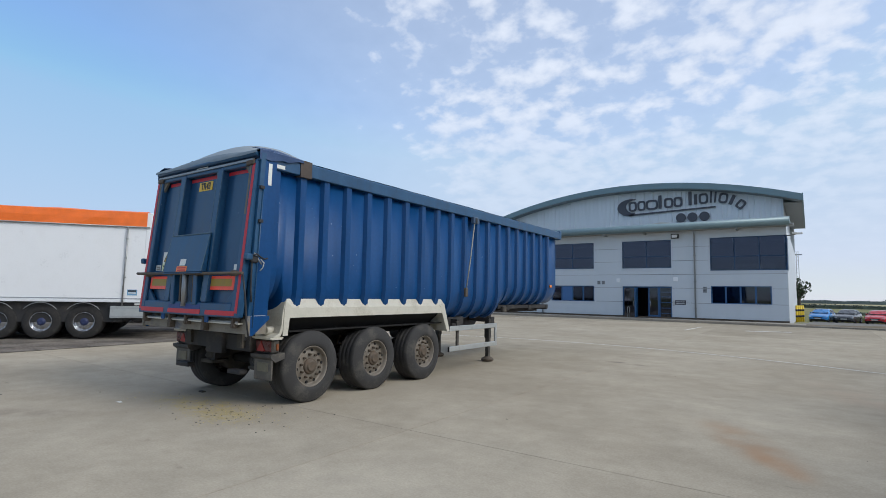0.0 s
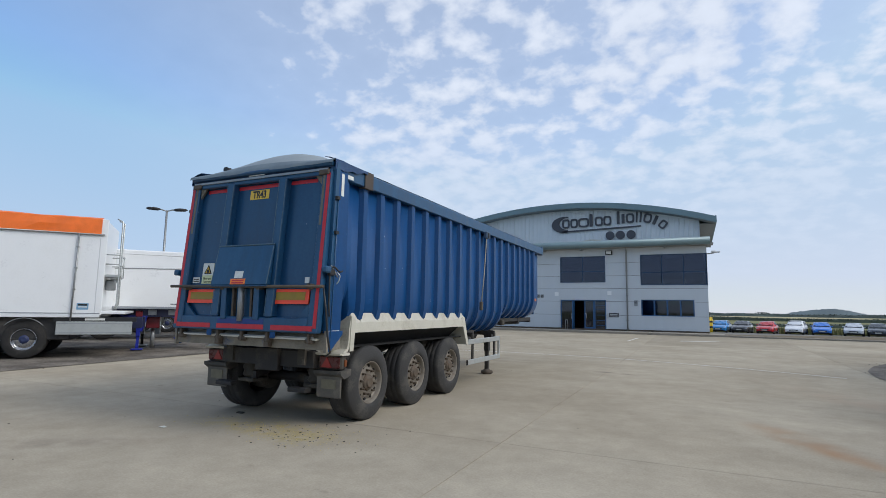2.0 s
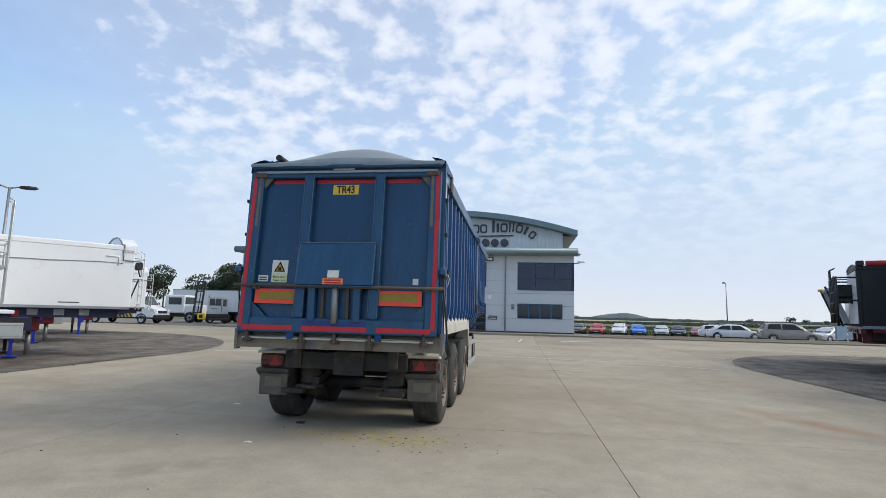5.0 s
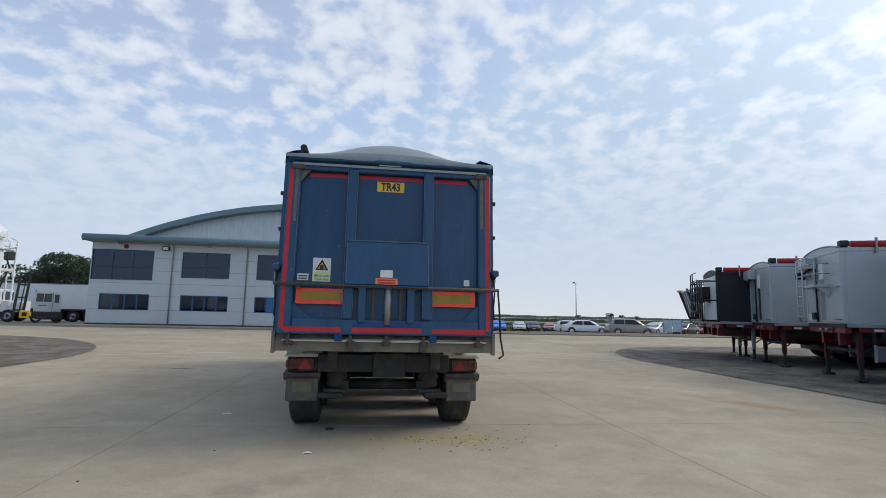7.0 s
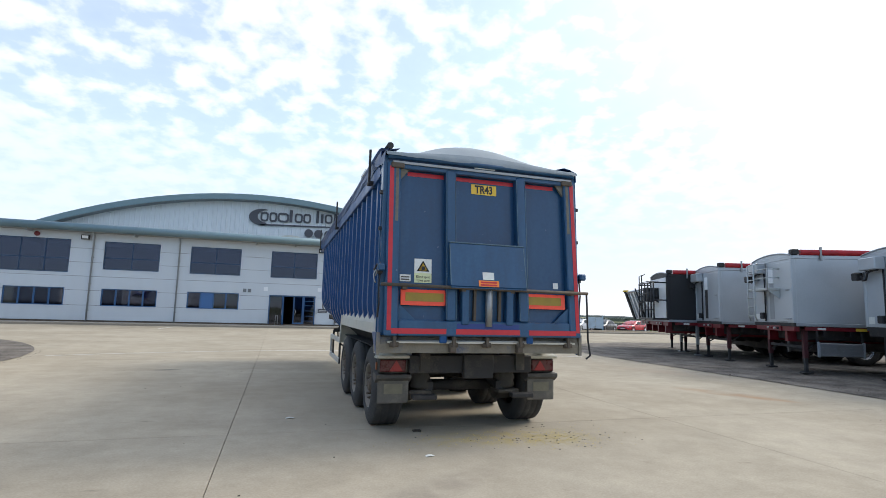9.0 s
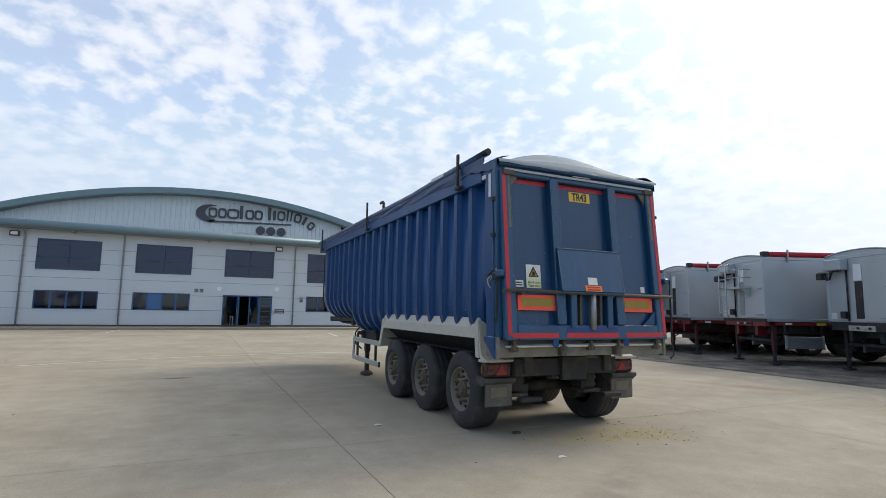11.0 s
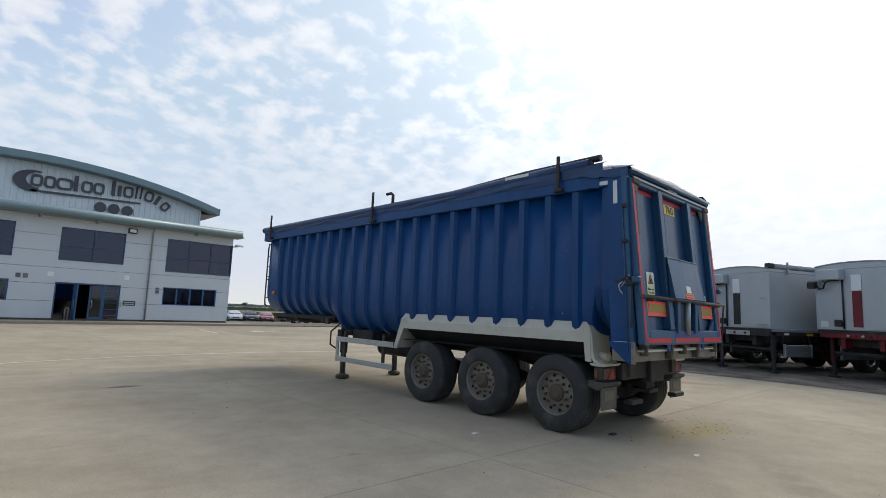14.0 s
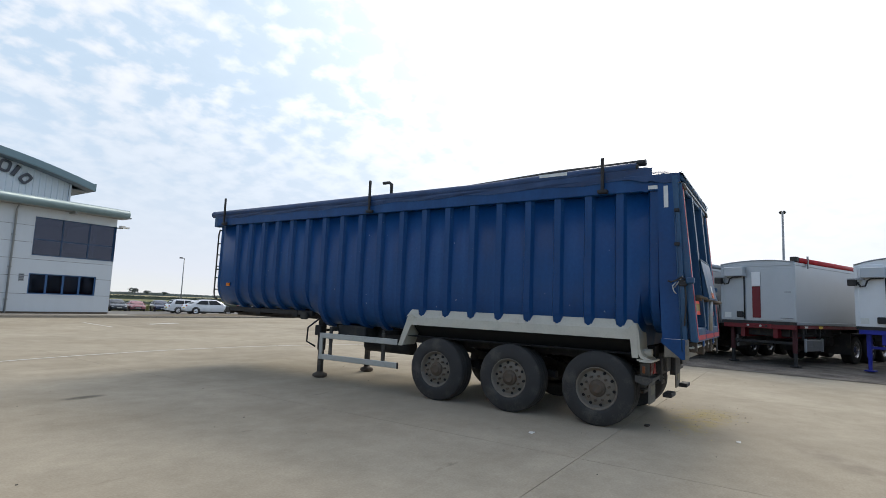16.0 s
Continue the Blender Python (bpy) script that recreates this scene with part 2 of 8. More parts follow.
WHITEB2 = mat("white_panel", (0.72, 0.74, 0.75), 0.4, var=0.04, scale=2.0)
ORANGE = mat("orange_tarpaulin", (0.86, 0.17, 0.02), 0.45, var=0.13, scale=3, bump=0.3, bscale=6)
REDT = mat("red_tarpaulin", (0.42, 0.010, 0.016), 0.45, var=0.2, scale=3, bump=0.3, bscale=7)
# a darker red than the chassis, for the standing legs
REDLEG = mat("red_leg_dark", (0.055, 0.005, 0.008), 0.6, var=0.3, scale=4, dirt=(0.03, 0.02, 0.018), amount=0.7)
GUARDM = mat("side_guard_dull", (0.20, 0.20, 0.205), 0.5, metal=0.4, var=0.15, scale=5, dirt=(0.10, 0.09, 0.08), amount=0.5)
REDCH = mat("red_chassis", (0.15, 0.005, 0.011), 0.42, var=0.2, scale=3, dirt=(0.07, 0.02, 0.02), amount=0.5)
BLUECH = mat("blue_chassis", (0.010, 0.022, 0.30), 0.4, var=0.15, scale=3)
NAVYCH = mat("navy_chassis", (0.012, 0.016, 0.055), 0.5, var=0.2, scale=3)
BLACKB = mat("black_body", (0.008, 0.008, 0.010), 0.55, var=0.2, scale=2)
CHROME = mat("polished_rim", (0.62, 0.63, 0.65), 0.22, metal=1.0, var=0.1, scale=10)


# ---- mesh helpers ----
def box(bm, x0, x1, y0, y1, z0, z1):
    v = [bm.verts.new(p) for p in ((x0, y0, z0), (x1, y0, z0), (x1, y1, z0), (x0, y1, z0), (x0, y0, z1), (x1, y0, z1), (x1, y1, z1), (x0, y1, z1))]
    for f in ((3, 2, 1, 0), (4, 5, 6, 7), (0, 1, 5, 4), (1, 2, 6, 5), (2, 3, 7, 6), (3, 0, 4, 7)):
        bm.faces.new([v[i] for i in f])
    return bm


def boxm(x0, x1, y0, y1, z0, z1, bev=0.0, seg=1):
    bm = box(bmesh.new(), x0, x1, y0, y1, z0, z1)
    if bev:
        bmesh.ops.bevel(bm, geom=bm.edges[:], offset=bev, segments=seg, affect="EDGES", profile=0.5)
    return bm


def cyl(bm, p0, p1, r, n=12, r2=None, caps=True):
    p0, p1 = Vector(p0), Vector(p1)
    d = (p1 - p0).normalized()
    a = d.orthogonal().normalized()
    b = d.cross(a)
    r2 = r if r2 is None else r2
    rings = []
    for p, rr in ((p0, r), (p1, r2)):
        rings.append([bm.verts.new(p + (a * math.cos(2 * math.pi * i / n) + b * math.sin(2 * math.pi * i / n)) * rr) for i in range(n)])
    for i in range(n):
        f = bm.faces.new((rings[0][i], rings[0][(i + 1) % n], rings[1][(i + 1) % n], rings[1][i]))
        f.smooth = True
    if caps:
        bm.faces.new(rings[0][::-1])
        bm.faces.new(rings[1])
    return bm


def pipe(pts, r, n=10, bm=None):
    """A bent tube through points."""
    bm = bm or bmesh.new()
    pts = [Vector(p) for p in pts]
    rings, a = [], None
    for i, p in enumerate(pts):
        d = (pts[min(i + 1, len(pts) - 1)] - pts[max(i - 1, 0)]).normalized()
        a = d.orthogonal().normalized() if a is None else (a - d * a.dot(d)).normalized()
        b = d.cross(a)
        rings.append([bm.verts.new(p + (a * math.cos(2 * math.pi * k / n) + b * math.sin(2 * math.pi * k / n)) * r) for k in range(n)])
    for q, s in zip(rings, rings[1:]):
        for k in range(n):
            bm.faces.new((q[k], q[(k + 1) % n], s[(k + 1) % n], s[k])).smooth = True
    bm.faces.new(rings[0][::-1])
    bm.faces.new(rings[-1])
    return bm


def prism(pts, axis, a0, a1, bm=None):
    """A polygon of pairs, in the two other axes in order, drawn out along the axis."""
    bm = bm or bmesh.new()

    def at(p, a):
        q = list(p)
        q.insert("xyz".index(axis), a)
        return bm.verts.new(q)

    lo, hi = [at(p, a0) for p in pts], [at(p, a1) for p in pts]
    n = len(pts)
    for i in range(n):
        bm.faces.new((lo[i], lo[(i + 1) % n], hi[(i + 1) % n], hi[i]))
    bm.faces.new(lo[::-1])
    bm.faces.new(hi)
    bmesh.ops.recalc_face_normals(bm, faces=bm.faces[:])
    return bm


def lathe(profile, n=32, bm=None, axis="x"):
    """Pairs of along, radius turned about the axis."""
    bm = bm or bmesh.new()
    rings = []
    for h, r in profile:
        ring = []
        for i in range(n):
            a = 2 * math.pi * i / n
            u, v = r * math.cos(a), r * math.sin(a)
            ring.append(bm.verts.new((h, u, v) if axis == "x" else ((u, h, v) if axis == "y" else (u, v, h))))
        rings.append(ring)
    for q, s in zip(rings, rings[1:]):
        for i in range(n):
            bm.faces.new((q[i], q[(i + 1) % n], s[(i + 1) % n], s[i])).smooth = True
    bmesh.ops.recalc_face_normals(bm, faces=bm.faces[:])
    return bm


def sheet(rows, thick=0.0):
    """A skin through rows of points, with thickness if asked for."""
    bm = bmesh.new()
    vs = [[bm.verts.new(p) for p in row] for row in rows]
    for a, b in zip(vs, vs[1:]):
        for i in range(len(a) - 1):
            bm.faces.new((a[i], a[i + 1], b[i + 1], b[i]))
    bmesh.ops.recalc_face_normals(bm, faces=bm.faces[:])
    if thick:
        bmesh.ops.solidify(bm, geom=bm.faces[:], thickness=thick)
    return bm


def data_of(bm, name, material):
    me = bpy.data.meshes.new(name)
    bm.to_mesh(me)
    bm.free()
    me.materials.append(material)
    return me


def part(name, bm, material, parent=None, label=""):
    """One mesh object under a thing or a part."""
    me = bm if isinstance(bm, bpy.types.Mesh) else data_of(bm, name, material)
    ob = new(name, me)
    ob.parent = parent
    if label:
        tagged(ob, label)
    return ob


def thing(name, label, category, m=None, group="", kind=""):
    ob = new(name)
    ob.empty_display_size = 0.2
    if m is not None:
        ob.matrix_basis = m
    return tagged(ob, label, category, group, kind)


def placed(ob, x=0, y=0, z=0, rx=0, ry=0, rz=0):
    ob.matrix_basis = pose(x, y, z, rx, ry, rz)
    return ob


def lettering(text, size, material, parent, m, depth=0.002, name="lettering", label="", bold=0.0):
    """Raised writing in the built-in font, centred, as a mesh."""
    cu = bpy.data.curves.new(name, "FONT")
    cu.body, cu.size, cu.extrude, cu.align_x, cu.align_y = text, size, depth, "CENTER", "CENTER"
    cu.offset = bold
    tmp = bpy.data.objects.new(name, cu)
    me = bpy.data.meshes.new_from_object(tmp)
    bpy.data.objects.remove(tmp)
    me.materials.clear()
    me.materials.append(material)
    ob = new(name, me)
    ob.parent, ob.matrix_basis = parent, m
    if label:
        tagged(ob, label)
    return ob


def rise(y):
    """Height of the yard: flat round the trailer, rising a little to the building."""
    return 0.0 if y < 11.1 else 0.0106 * (y - 11.1)


# ---- ground ----
def ground_material(name, base, base2, scale, bump, bscale, rough=0.9):
    m = bpy.data.materials.new(name)
    m.use_nodes = True
    nt = m.node_tree
    b = nt.nodes["Principled BSDF"]
    b.inputs["Roughness"].default_value = rough
    b.inputs["Specular IOR Level"].default_value = 0.22
    geo = nt.nodes.new("ShaderNodeNewGeometry")
    n1 = nt.nodes.new("ShaderNodeTexNoise")
    n1.inputs["Scale"].default_value, n1.inputs["Detail"].default_value = scale, 8
    n2 = nt.nodes.new("ShaderNodeTexNoise")
    n2.inputs["Scale"].default_value, n2.inputs["Detail"].default_value = bscale, 4
    for n in (n1, n2):
        nt.links.new(geo.outputs["Position"], n.inputs[0])
    ad = nt.nodes.new("ShaderNodeMath")
    ad.operation = "MULTIPLY_ADD"
    ad.inputs[1].default_value = 0.7
    nt.links.new(n2.outputs[0], ad.inputs[0])
    nt.links.new(n1.outputs[0], ad.inputs[2])
    r = nt.nodes.new("ShaderNodeMapRange")
    for i, v in enumerate((0.55, 1.15, 0.0, 1.0)):
        r.inputs[i + 1].default_value = v
    nt.links.new(ad.outputs[0], r.inputs[0])
    mx = nt.nodes.new("ShaderNodeMix")
    mx.data_type = "RGBA"
    mx.inputs[6].default_value, mx.inputs[7].default_value = (*base, 1), (*base2, 1)
    nt.links.new(r.outputs[0], mx.inputs[0])
    nt.links.new(mx.outputs[2], b.inputs["Base Color"])
    bp = nt.nodes.new("ShaderNodeBump")
    bp.inputs["Strength"].default_value, bp.inputs["Distance"].default_value = bump, 0.03
    nt.links.new(n2.outputs[0], bp.inputs["Height"])
    nt.links.new(bp.outputs[0], b.inputs["Normal"])
    return m, nt, b, mx, geo


def concrete_material():
    m, nt, b, mx, geo = ground_material("yard_concrete", (0.325, 0.279, 0.208), (0.440, 0.388, 0.300), 0.35, 0.10, 45, 0.95)
    out = mx.outputs[2]
    # each cast slab a little lighter or darker, then old tyre scuffs in long bands
    info = nt.nodes.new("ShaderNodeObjectInfo")
    tone = nt.nodes.new("ShaderNodeMapRange")
    for i, v in enumerate((0.0, 1.0, 0.94, 1.05)):
        tone.inputs[i + 1].default_value = v
    nt.links.new(info.outputs["Random"], tone.inputs[0])
    patch = nt.nodes.new("ShaderNodeTexNoise")
    patch.inputs["Scale"].default_value, patch.inputs["Detail"].default_value, patch.inputs["Roughness"].default_value = 1.6, 12, 0.76
    nt.links.new(geo.outputs["Position"], patch.inputs[0])
    pr = nt.nodes.new("ShaderNodeMapRange")
    for i, v in enumerate((0.30, 0.70, 0.84, 1.15)):
        pr.inputs[i + 1].default_value = v
    nt.links.new(patch.outputs[0], pr.inputs[0])
    pm = nt.nodes.new("ShaderNodeMath")
    pm.operation = "MULTIPLY"
    nt.links.new(tone.outputs[0], pm.inputs[0])
    nt.links.new(pr.outputs[0], pm.inputs[1])
    last = pm.outputs[0]
    for turn, wide, amount in ((62, 0.30, 0.07), (-35, 0.40, 0.07), (80, 0.22, 0.06)):
        mp = nt.nodes.new("ShaderNodeMapping")
        mp.inputs["Rotation"].default_value = (0, 0, radians(turn))
        mp.inputs["Scale"].default_value = (0.10, 1.0 / (wide * 8), 1)
        nt.links.new(geo.outputs["Position"], mp.inputs[0])
        sc = nt.nodes.new("ShaderNodeTexNoise")
        sc.inputs["Scale"].default_value, sc.inputs["Detail"].default_value, sc.inputs["Distortion"].default_value = 1.0, 6, 1.2
        nt.links.new(mp.outputs[0], sc.inputs[0])
        sr = nt.nodes.new("ShaderNodeMapRange")
        for i, v in enumerate((0.52, 0.72, 1.0, 1.0 - amount)):
            sr.inputs[i + 1].default_value = v
        nt.links.new(sc.outputs[0], sr.inputs[0])
        mu = nt.nodes.new("ShaderNodeMath")
        mu.operation = "MULTIPLY"
        nt.links.new(last, mu.inputs[0])
        nt.links.new(sr.outputs[0], mu.inputs[1])
        last = mu.outputs[0]
    toned = nt.nodes.new("ShaderNodeVectorMath")
    toned.operation = "SCALE"
    nt.links.new(out, toned.inputs[0])
    nt.links.new(last, toned.inputs["Scale"])
    out = toned.outputs[0]
    # small dark scuffs and oil spots
    sp = nt.nodes.new("ShaderNodeMapping")
    sp.inputs["Rotation"].default_value = (0, 0, radians(25))
    sp.inputs["Scale"].default_value = (1.1, 3.2, 1)
    nt.links.new(geo.outputs["Position"], sp.inputs[0])
    sn = nt.nodes.new("ShaderNodeTexNoise")
    sn.inputs["Scale"].default_value, sn.inputs["Detail"].default_value, sn.inputs["Roughness"].default_value = 1.3, 5, 0.6
    nt.links.new(sp.outputs[0], sn.inputs[0])
    sm = nt.nodes.new("ShaderNodeMapRange")
    for i, v in enumerate((0.66, 0.76, 0.0, 0.55)):
        sm.inputs[i + 1].default_value = v
    nt.links.new(sn.outputs[0], sm.inputs[0])
    sx = nt.nodes.new("ShaderNodeMix")
    sx.data_type = "RGBA"
    sx.inputs[7].default_value = (0.17, 0.145, 0.115, 1)
    nt.links.new(sm.outputs[0], sx.inputs[0])
    nt.links.new(out, sx.inputs[6])
    out = sx.outputs[2]

    def tint_patch(centre, size, turn, colour, amount, lo, hi, nscale):
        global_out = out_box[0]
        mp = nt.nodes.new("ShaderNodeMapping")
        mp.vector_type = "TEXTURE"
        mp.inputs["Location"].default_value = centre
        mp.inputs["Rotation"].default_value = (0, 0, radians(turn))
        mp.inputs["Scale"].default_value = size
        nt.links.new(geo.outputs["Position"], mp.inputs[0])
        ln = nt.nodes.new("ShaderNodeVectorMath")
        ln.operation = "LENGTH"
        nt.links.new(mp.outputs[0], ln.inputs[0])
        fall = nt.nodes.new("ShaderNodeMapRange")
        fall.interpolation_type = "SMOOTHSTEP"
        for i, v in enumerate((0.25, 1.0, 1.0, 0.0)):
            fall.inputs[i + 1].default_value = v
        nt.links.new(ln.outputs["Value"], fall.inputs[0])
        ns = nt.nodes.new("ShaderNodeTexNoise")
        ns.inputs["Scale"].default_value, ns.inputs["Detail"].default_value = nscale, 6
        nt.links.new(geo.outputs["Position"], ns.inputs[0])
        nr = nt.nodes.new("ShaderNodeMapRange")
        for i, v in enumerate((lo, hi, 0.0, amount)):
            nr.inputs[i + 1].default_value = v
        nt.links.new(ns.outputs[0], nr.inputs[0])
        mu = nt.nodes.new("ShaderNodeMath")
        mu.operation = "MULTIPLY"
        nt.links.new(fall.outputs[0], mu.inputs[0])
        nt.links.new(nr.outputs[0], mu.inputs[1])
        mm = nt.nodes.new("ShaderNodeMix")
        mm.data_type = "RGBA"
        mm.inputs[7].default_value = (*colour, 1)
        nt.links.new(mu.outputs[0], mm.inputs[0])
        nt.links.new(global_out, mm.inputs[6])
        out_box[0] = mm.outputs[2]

    out_box = [out]
    # reddish stains, then the yellowish grain spill
    tint_patch((6.45, 2.75, 0), (0.42, 1.5, 1), 27, (0.34, 0.215, 0.13), 0.55, 0.30, 0.60, 2.2)
    tint_patch((6.75, 2.1, 0), (0.22, 0.7, 1), 27, (0.38, 0.21, 0.11), 0.45, 0.30, 0.60, 3.0)
    tint_patch((8.0, 6.5, 0), (0.8, 3.0, 1), 25, (0.36, 0.26, 0.19), 0.4, 0.35, 0.65, 1.6)
    tint_patch((0.35, 0.15, 0), (1.5, 0.55, 1), 0, (0.42, 0.33, 0.12), 0.6, 0.42, 0.62, 5.0)
    tint_patch((1.0, -0.05, 0), (0.6, 0.4, 1), 0, (0.36, 0.29, 0.12), 0.7, 0.42, 0.62, 6.0)
    # small dark stains
    tint_patch((-4.77, 7.67, 0), (0.45, 0.16, 1), 5, (0.10, 0.09, 0.075), 0.8, 0.3, 0.5, 4.0)
    tint_patch((3.4, 8.9, 0), (0.8, 0.22, 1), -20, (0.15, 0.13, 0.11), 0.6, 0.3, 0.55, 3.0)
    tint_patch((-1.2, -1.6, 0), (1.6, 0.3, 1), 35, (0.20, 0.17, 0.14), 0.45, 0.35, 0.6, 3.0)
    # a broad mottled area, darker than the slabs, centred on the trailer
    tint_patch((0, 3, 0), (3.0, 6.0, 1), 0, (0.23, 0.205, 0.17), 0.5, 0.35, 0.7, 0.8)
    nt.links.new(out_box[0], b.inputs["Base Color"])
    b.inputs["Specular IOR Level"].default_value = 0.03
    return m


CONCRETE = concrete_material()
JOINT = mat("joint_filler", (0.17, 0.148, 0.12), 0.9, var=0.3, scale=3)
GRAVEL = ground_material("gravel", (0.050, 0.043, 0.036), (0.27, 0.235, 0.195), 1.2, 1.0, 17, 0.95)[0]
FIELD = ground_material("field_grass", (0.115, 0.13, 0.045), (0.24, 0.215, 0.105), 0.05, 0.8, 3.0, 0.95)[0]
KERB = mat("kerb_concrete", (0.27, 0.238, 0.19), 0.85, var=0.16, scale=2, dirt=(0.2, 0.17, 0.13), amount=0.5, bump=0.1)
PAVE = mat("footpath_concrete", (0.31, 0.275, 0.22), 0.85, var=0.12, scale=1.5, bump=0.1)
PAINT = mat("line_paint_faded", (0.66, 0.64, 0.58), 0.8, var=0.12, scale=4, dirt=(0.42, 0.38, 0.30), amount=0.9)

GX = [-2500, -900, -300, -120, -60, -30, -10, 8, 14, 24, 40, 70, 140, 400, 1000, 2500]
GY = [-2500, -600, -120, -45, -20, 0, 11.1, 20, 28, 34, 44, 52, 60, 75, 110, 200, 500, 1200, 2800]


def land(x, y):
    """Land under and beyond the yard: falls a little past the car park."""
    z = rise(y) - 0.12 if y < 30 else 0.08 - 0.022 * (min(y, 75) - 30)
    if x < 6 and y > 30:
        z = max(z, 0.05 - 0.006 * (min(y, 75) - 30))
    return z


ground = part("ground", sheet([[(x, y, land(x, y)) for x in GX] for y in GY]), FIELD)
tagged(ground, "flat grassy farmland reaching to the horizon", "ground", kind="structure")

yard = thing("road", "pale concrete yard of large cast slabs", "yard", kind="structure")
JX = [-45.76, -39.76, -33.64, -27.50, -21.3, -15.1, -8.99, -2.88, 3.22, 9.32, 15.42, 21.5, 27.6, 33.7]
JY = [-40, -29.4, -19.3, -9.2, 0.88, 11.1, 20.2, 29.0]
part("joint_bed", sheet([[(x, y, rise(y) - 0.014) for x in (JX[0], JX[-1])] for y in (JY[0], 11.1, 29.0)]), JOINT, yard, "dark joint filler between slabs")
for i in range(len(JX) - 1):
    for j in range(len(JY) - 1):
        g = 0.004
        x0, x1, y0, y1 = JX[i] + g, JX[i + 1] - g, JY[j] + g, JY[j + 1] - g
        z0, z1 = rise(y0), rise(y1)
        bm = bmesh.new()
        up4 = [bm.verts.new(p) for p in ((x0, y0, z0), (x1, y0, z0), (x1, y1, z1), (x0, y1, z1))]
        lo4 = [bm.verts.new(v.co - Vector((0, 0, 0.1))) for v in up4]
        bm.faces.new(up4)
        for k in range(4):
            bm.faces.new((up4[k], lo4[k], lo4[(k + 1) % 4], up4[(k + 1) % 4]))
        part("slab", bm, CONCRETE, yard)


def gravel_edge(y, side):
    """Edge of the gravel stand: straight along the yard, turning away in a wide curve."""
    if side < 0:
        x0, y0, r = -8.75, 9.5, 10.5
        if y < y0:
            return x0 + 0.035 * (5 - y) * (y < 5)
    else:
        x0, y0, r = 9.35, 11.4, 7.7
        if y < y0:
            return x0 - 0.09 * max(0.0, 1.5 - y)
    t = min((y - y0) / r, 0.999)
    return x0 + side * r * (1 - math.sqrt(1 - t * t)) * 0.95


for side, name in ((-1, "gravel_west"), (1, "gravel_east")):
    rows = []
    ys = [-39 + 3 * k for k in range(14)] + [4 + 1.0 * k for k in range(int(6))] + [9.5 + 0.5 * k for k in range(24)]
    top = 19.95 if side < 0 else 19.05
    for y in [v for v in ys if v < top] + [top - 0.1]:
        e = gravel_edge(y, side) + 0.05 * noise.noise((y * 0.9, side * 3.0, 0.0))
        far = -45.5 if side < 0 else 33.4
        rows.append([(e + (far - e) * k / 6.0, y, rise(y) + 0.012 + (0.0 if k == 0 else 0.01)) for k in range(7)])
    tagged(part(name, sheet(rows), GRAVEL), "dark loose gravel parking stand", "gravel", kind="structure")

# loose chippings along the gravel edges
random.seed(4)
bm = bmesh.new()
for side in (-1, 1):
    for k in range(420):
        y = random.uniform(-8, 20)
        x = gravel_edge(y, side) + side * abs(random.gauss(0, 0.9)) - side * 0.25
        s = random.uniform(0.005, 0.016)
        z = rise(y) + 0.018
        q = Matrix.Translation((x, y, z)) @ Euler((random.random() * 6, random.random() * 6, random.random() * 6)).to_matrix().to_4x4()
        bmesh.ops.create_icosphere(bm, subdivisions=1, radius=s, matrix=q @ Matrix.Diagonal((1, 0.8, 0.6, 1)))
tagged(part("loose_stones", bm, GRAVEL), "loose grey stones along the gravel edge", "gravel", kind="stuff")

# painted lines, faded
marks = thing("road_marking", "faded white curved line painted on concrete", "road marking", kind="structure")
rows = []
for k in range(60):
    x = -8.4 + k * 17.0 / 59
    y = 13.25 - 0.030 * (x + 0.2) ** 2
    rows.append([(x, y - 0.045, rise(y) + 0.005), (x, y + 0.045, rise(y) + 0.005)])
part("line", sheet(rows), PAINT, marks)
for n, (xa, ya, xb, yb, w) in enumerate(((2.3, 22.2, 2.5, 25.2, 0.1), (4.6, 23.7, 6.3, 24.3, 0.35), (-8.5, 26.0, -8.15, 28.4, 0.1))):
    d = Vector((xb - xa, yb - ya, 0)).normalized() * w / 2
    s = Vector((-d.y, d.x, 0))
    part("line", sheet([[Vector((xa, ya, rise(ya) + 0.005)) + s, Vector((xa, ya, rise(ya) + 0.005)) - s], [Vector((xb, yb, rise(yb) + 0.005)) + s, Vector((xb, yb, rise(yb) + 0.005)) - s]]), PAINT, marks)

# footpath in front of the offices, and a low kerbed bank towards the car park
path = thing("pavement", "raised concrete footpath with kerb before the offices", "pavement", kind="structure")
for k in range(44):
    x0 = -19.4 + k * 0.6
    part("kerb_stone", boxm(x0, x0 + 0.594, 29.0, 29.13, 0.0, 0.30, 0.012), KERB, path)
for k in range(29):
    x0 = -19.4 + k * 0.905
    part("paving_slab", boxm(x0, x0 + 0.897, 29.136, 30.92, 0.1, 0.312), PAVE, path)
bank = thing("kerb", "low concrete kerb along the car park verge", "kerb", kind="structure")
for k in range(30):
    x0 = 7.0 + k * 0.914
    part("kerb_stone", boxm(x0, x0 + 0.905, 29.2, 29.36, 0.0, 0.28, 0.02), KERB, bank)
VERGE = mat("verge_dry", (0.145, 0.112, 0.070), 0.95, var=0.35, scale=1.2, dirt=(0.085, 0.090, 0.035), amount=0.7, bump=0.6, bscale=12)
tagged(part("verge", sheet([[(6.4 + 1.2 * k, y, z + (0.10 * min(1.0, k / 6) + 0.05 * noise.noise((k * 0.7, y, 2.0))) * (1.0 if 30 < y < 33 else 0.0)) for k in range(24)] for y, z in ((29.36, 0.25), (30.3, 0.27), (31.4, 0.27), (33.6, 0.02))]), VERGE), "dry grass verge beside the car park", "verge", kind="structure")
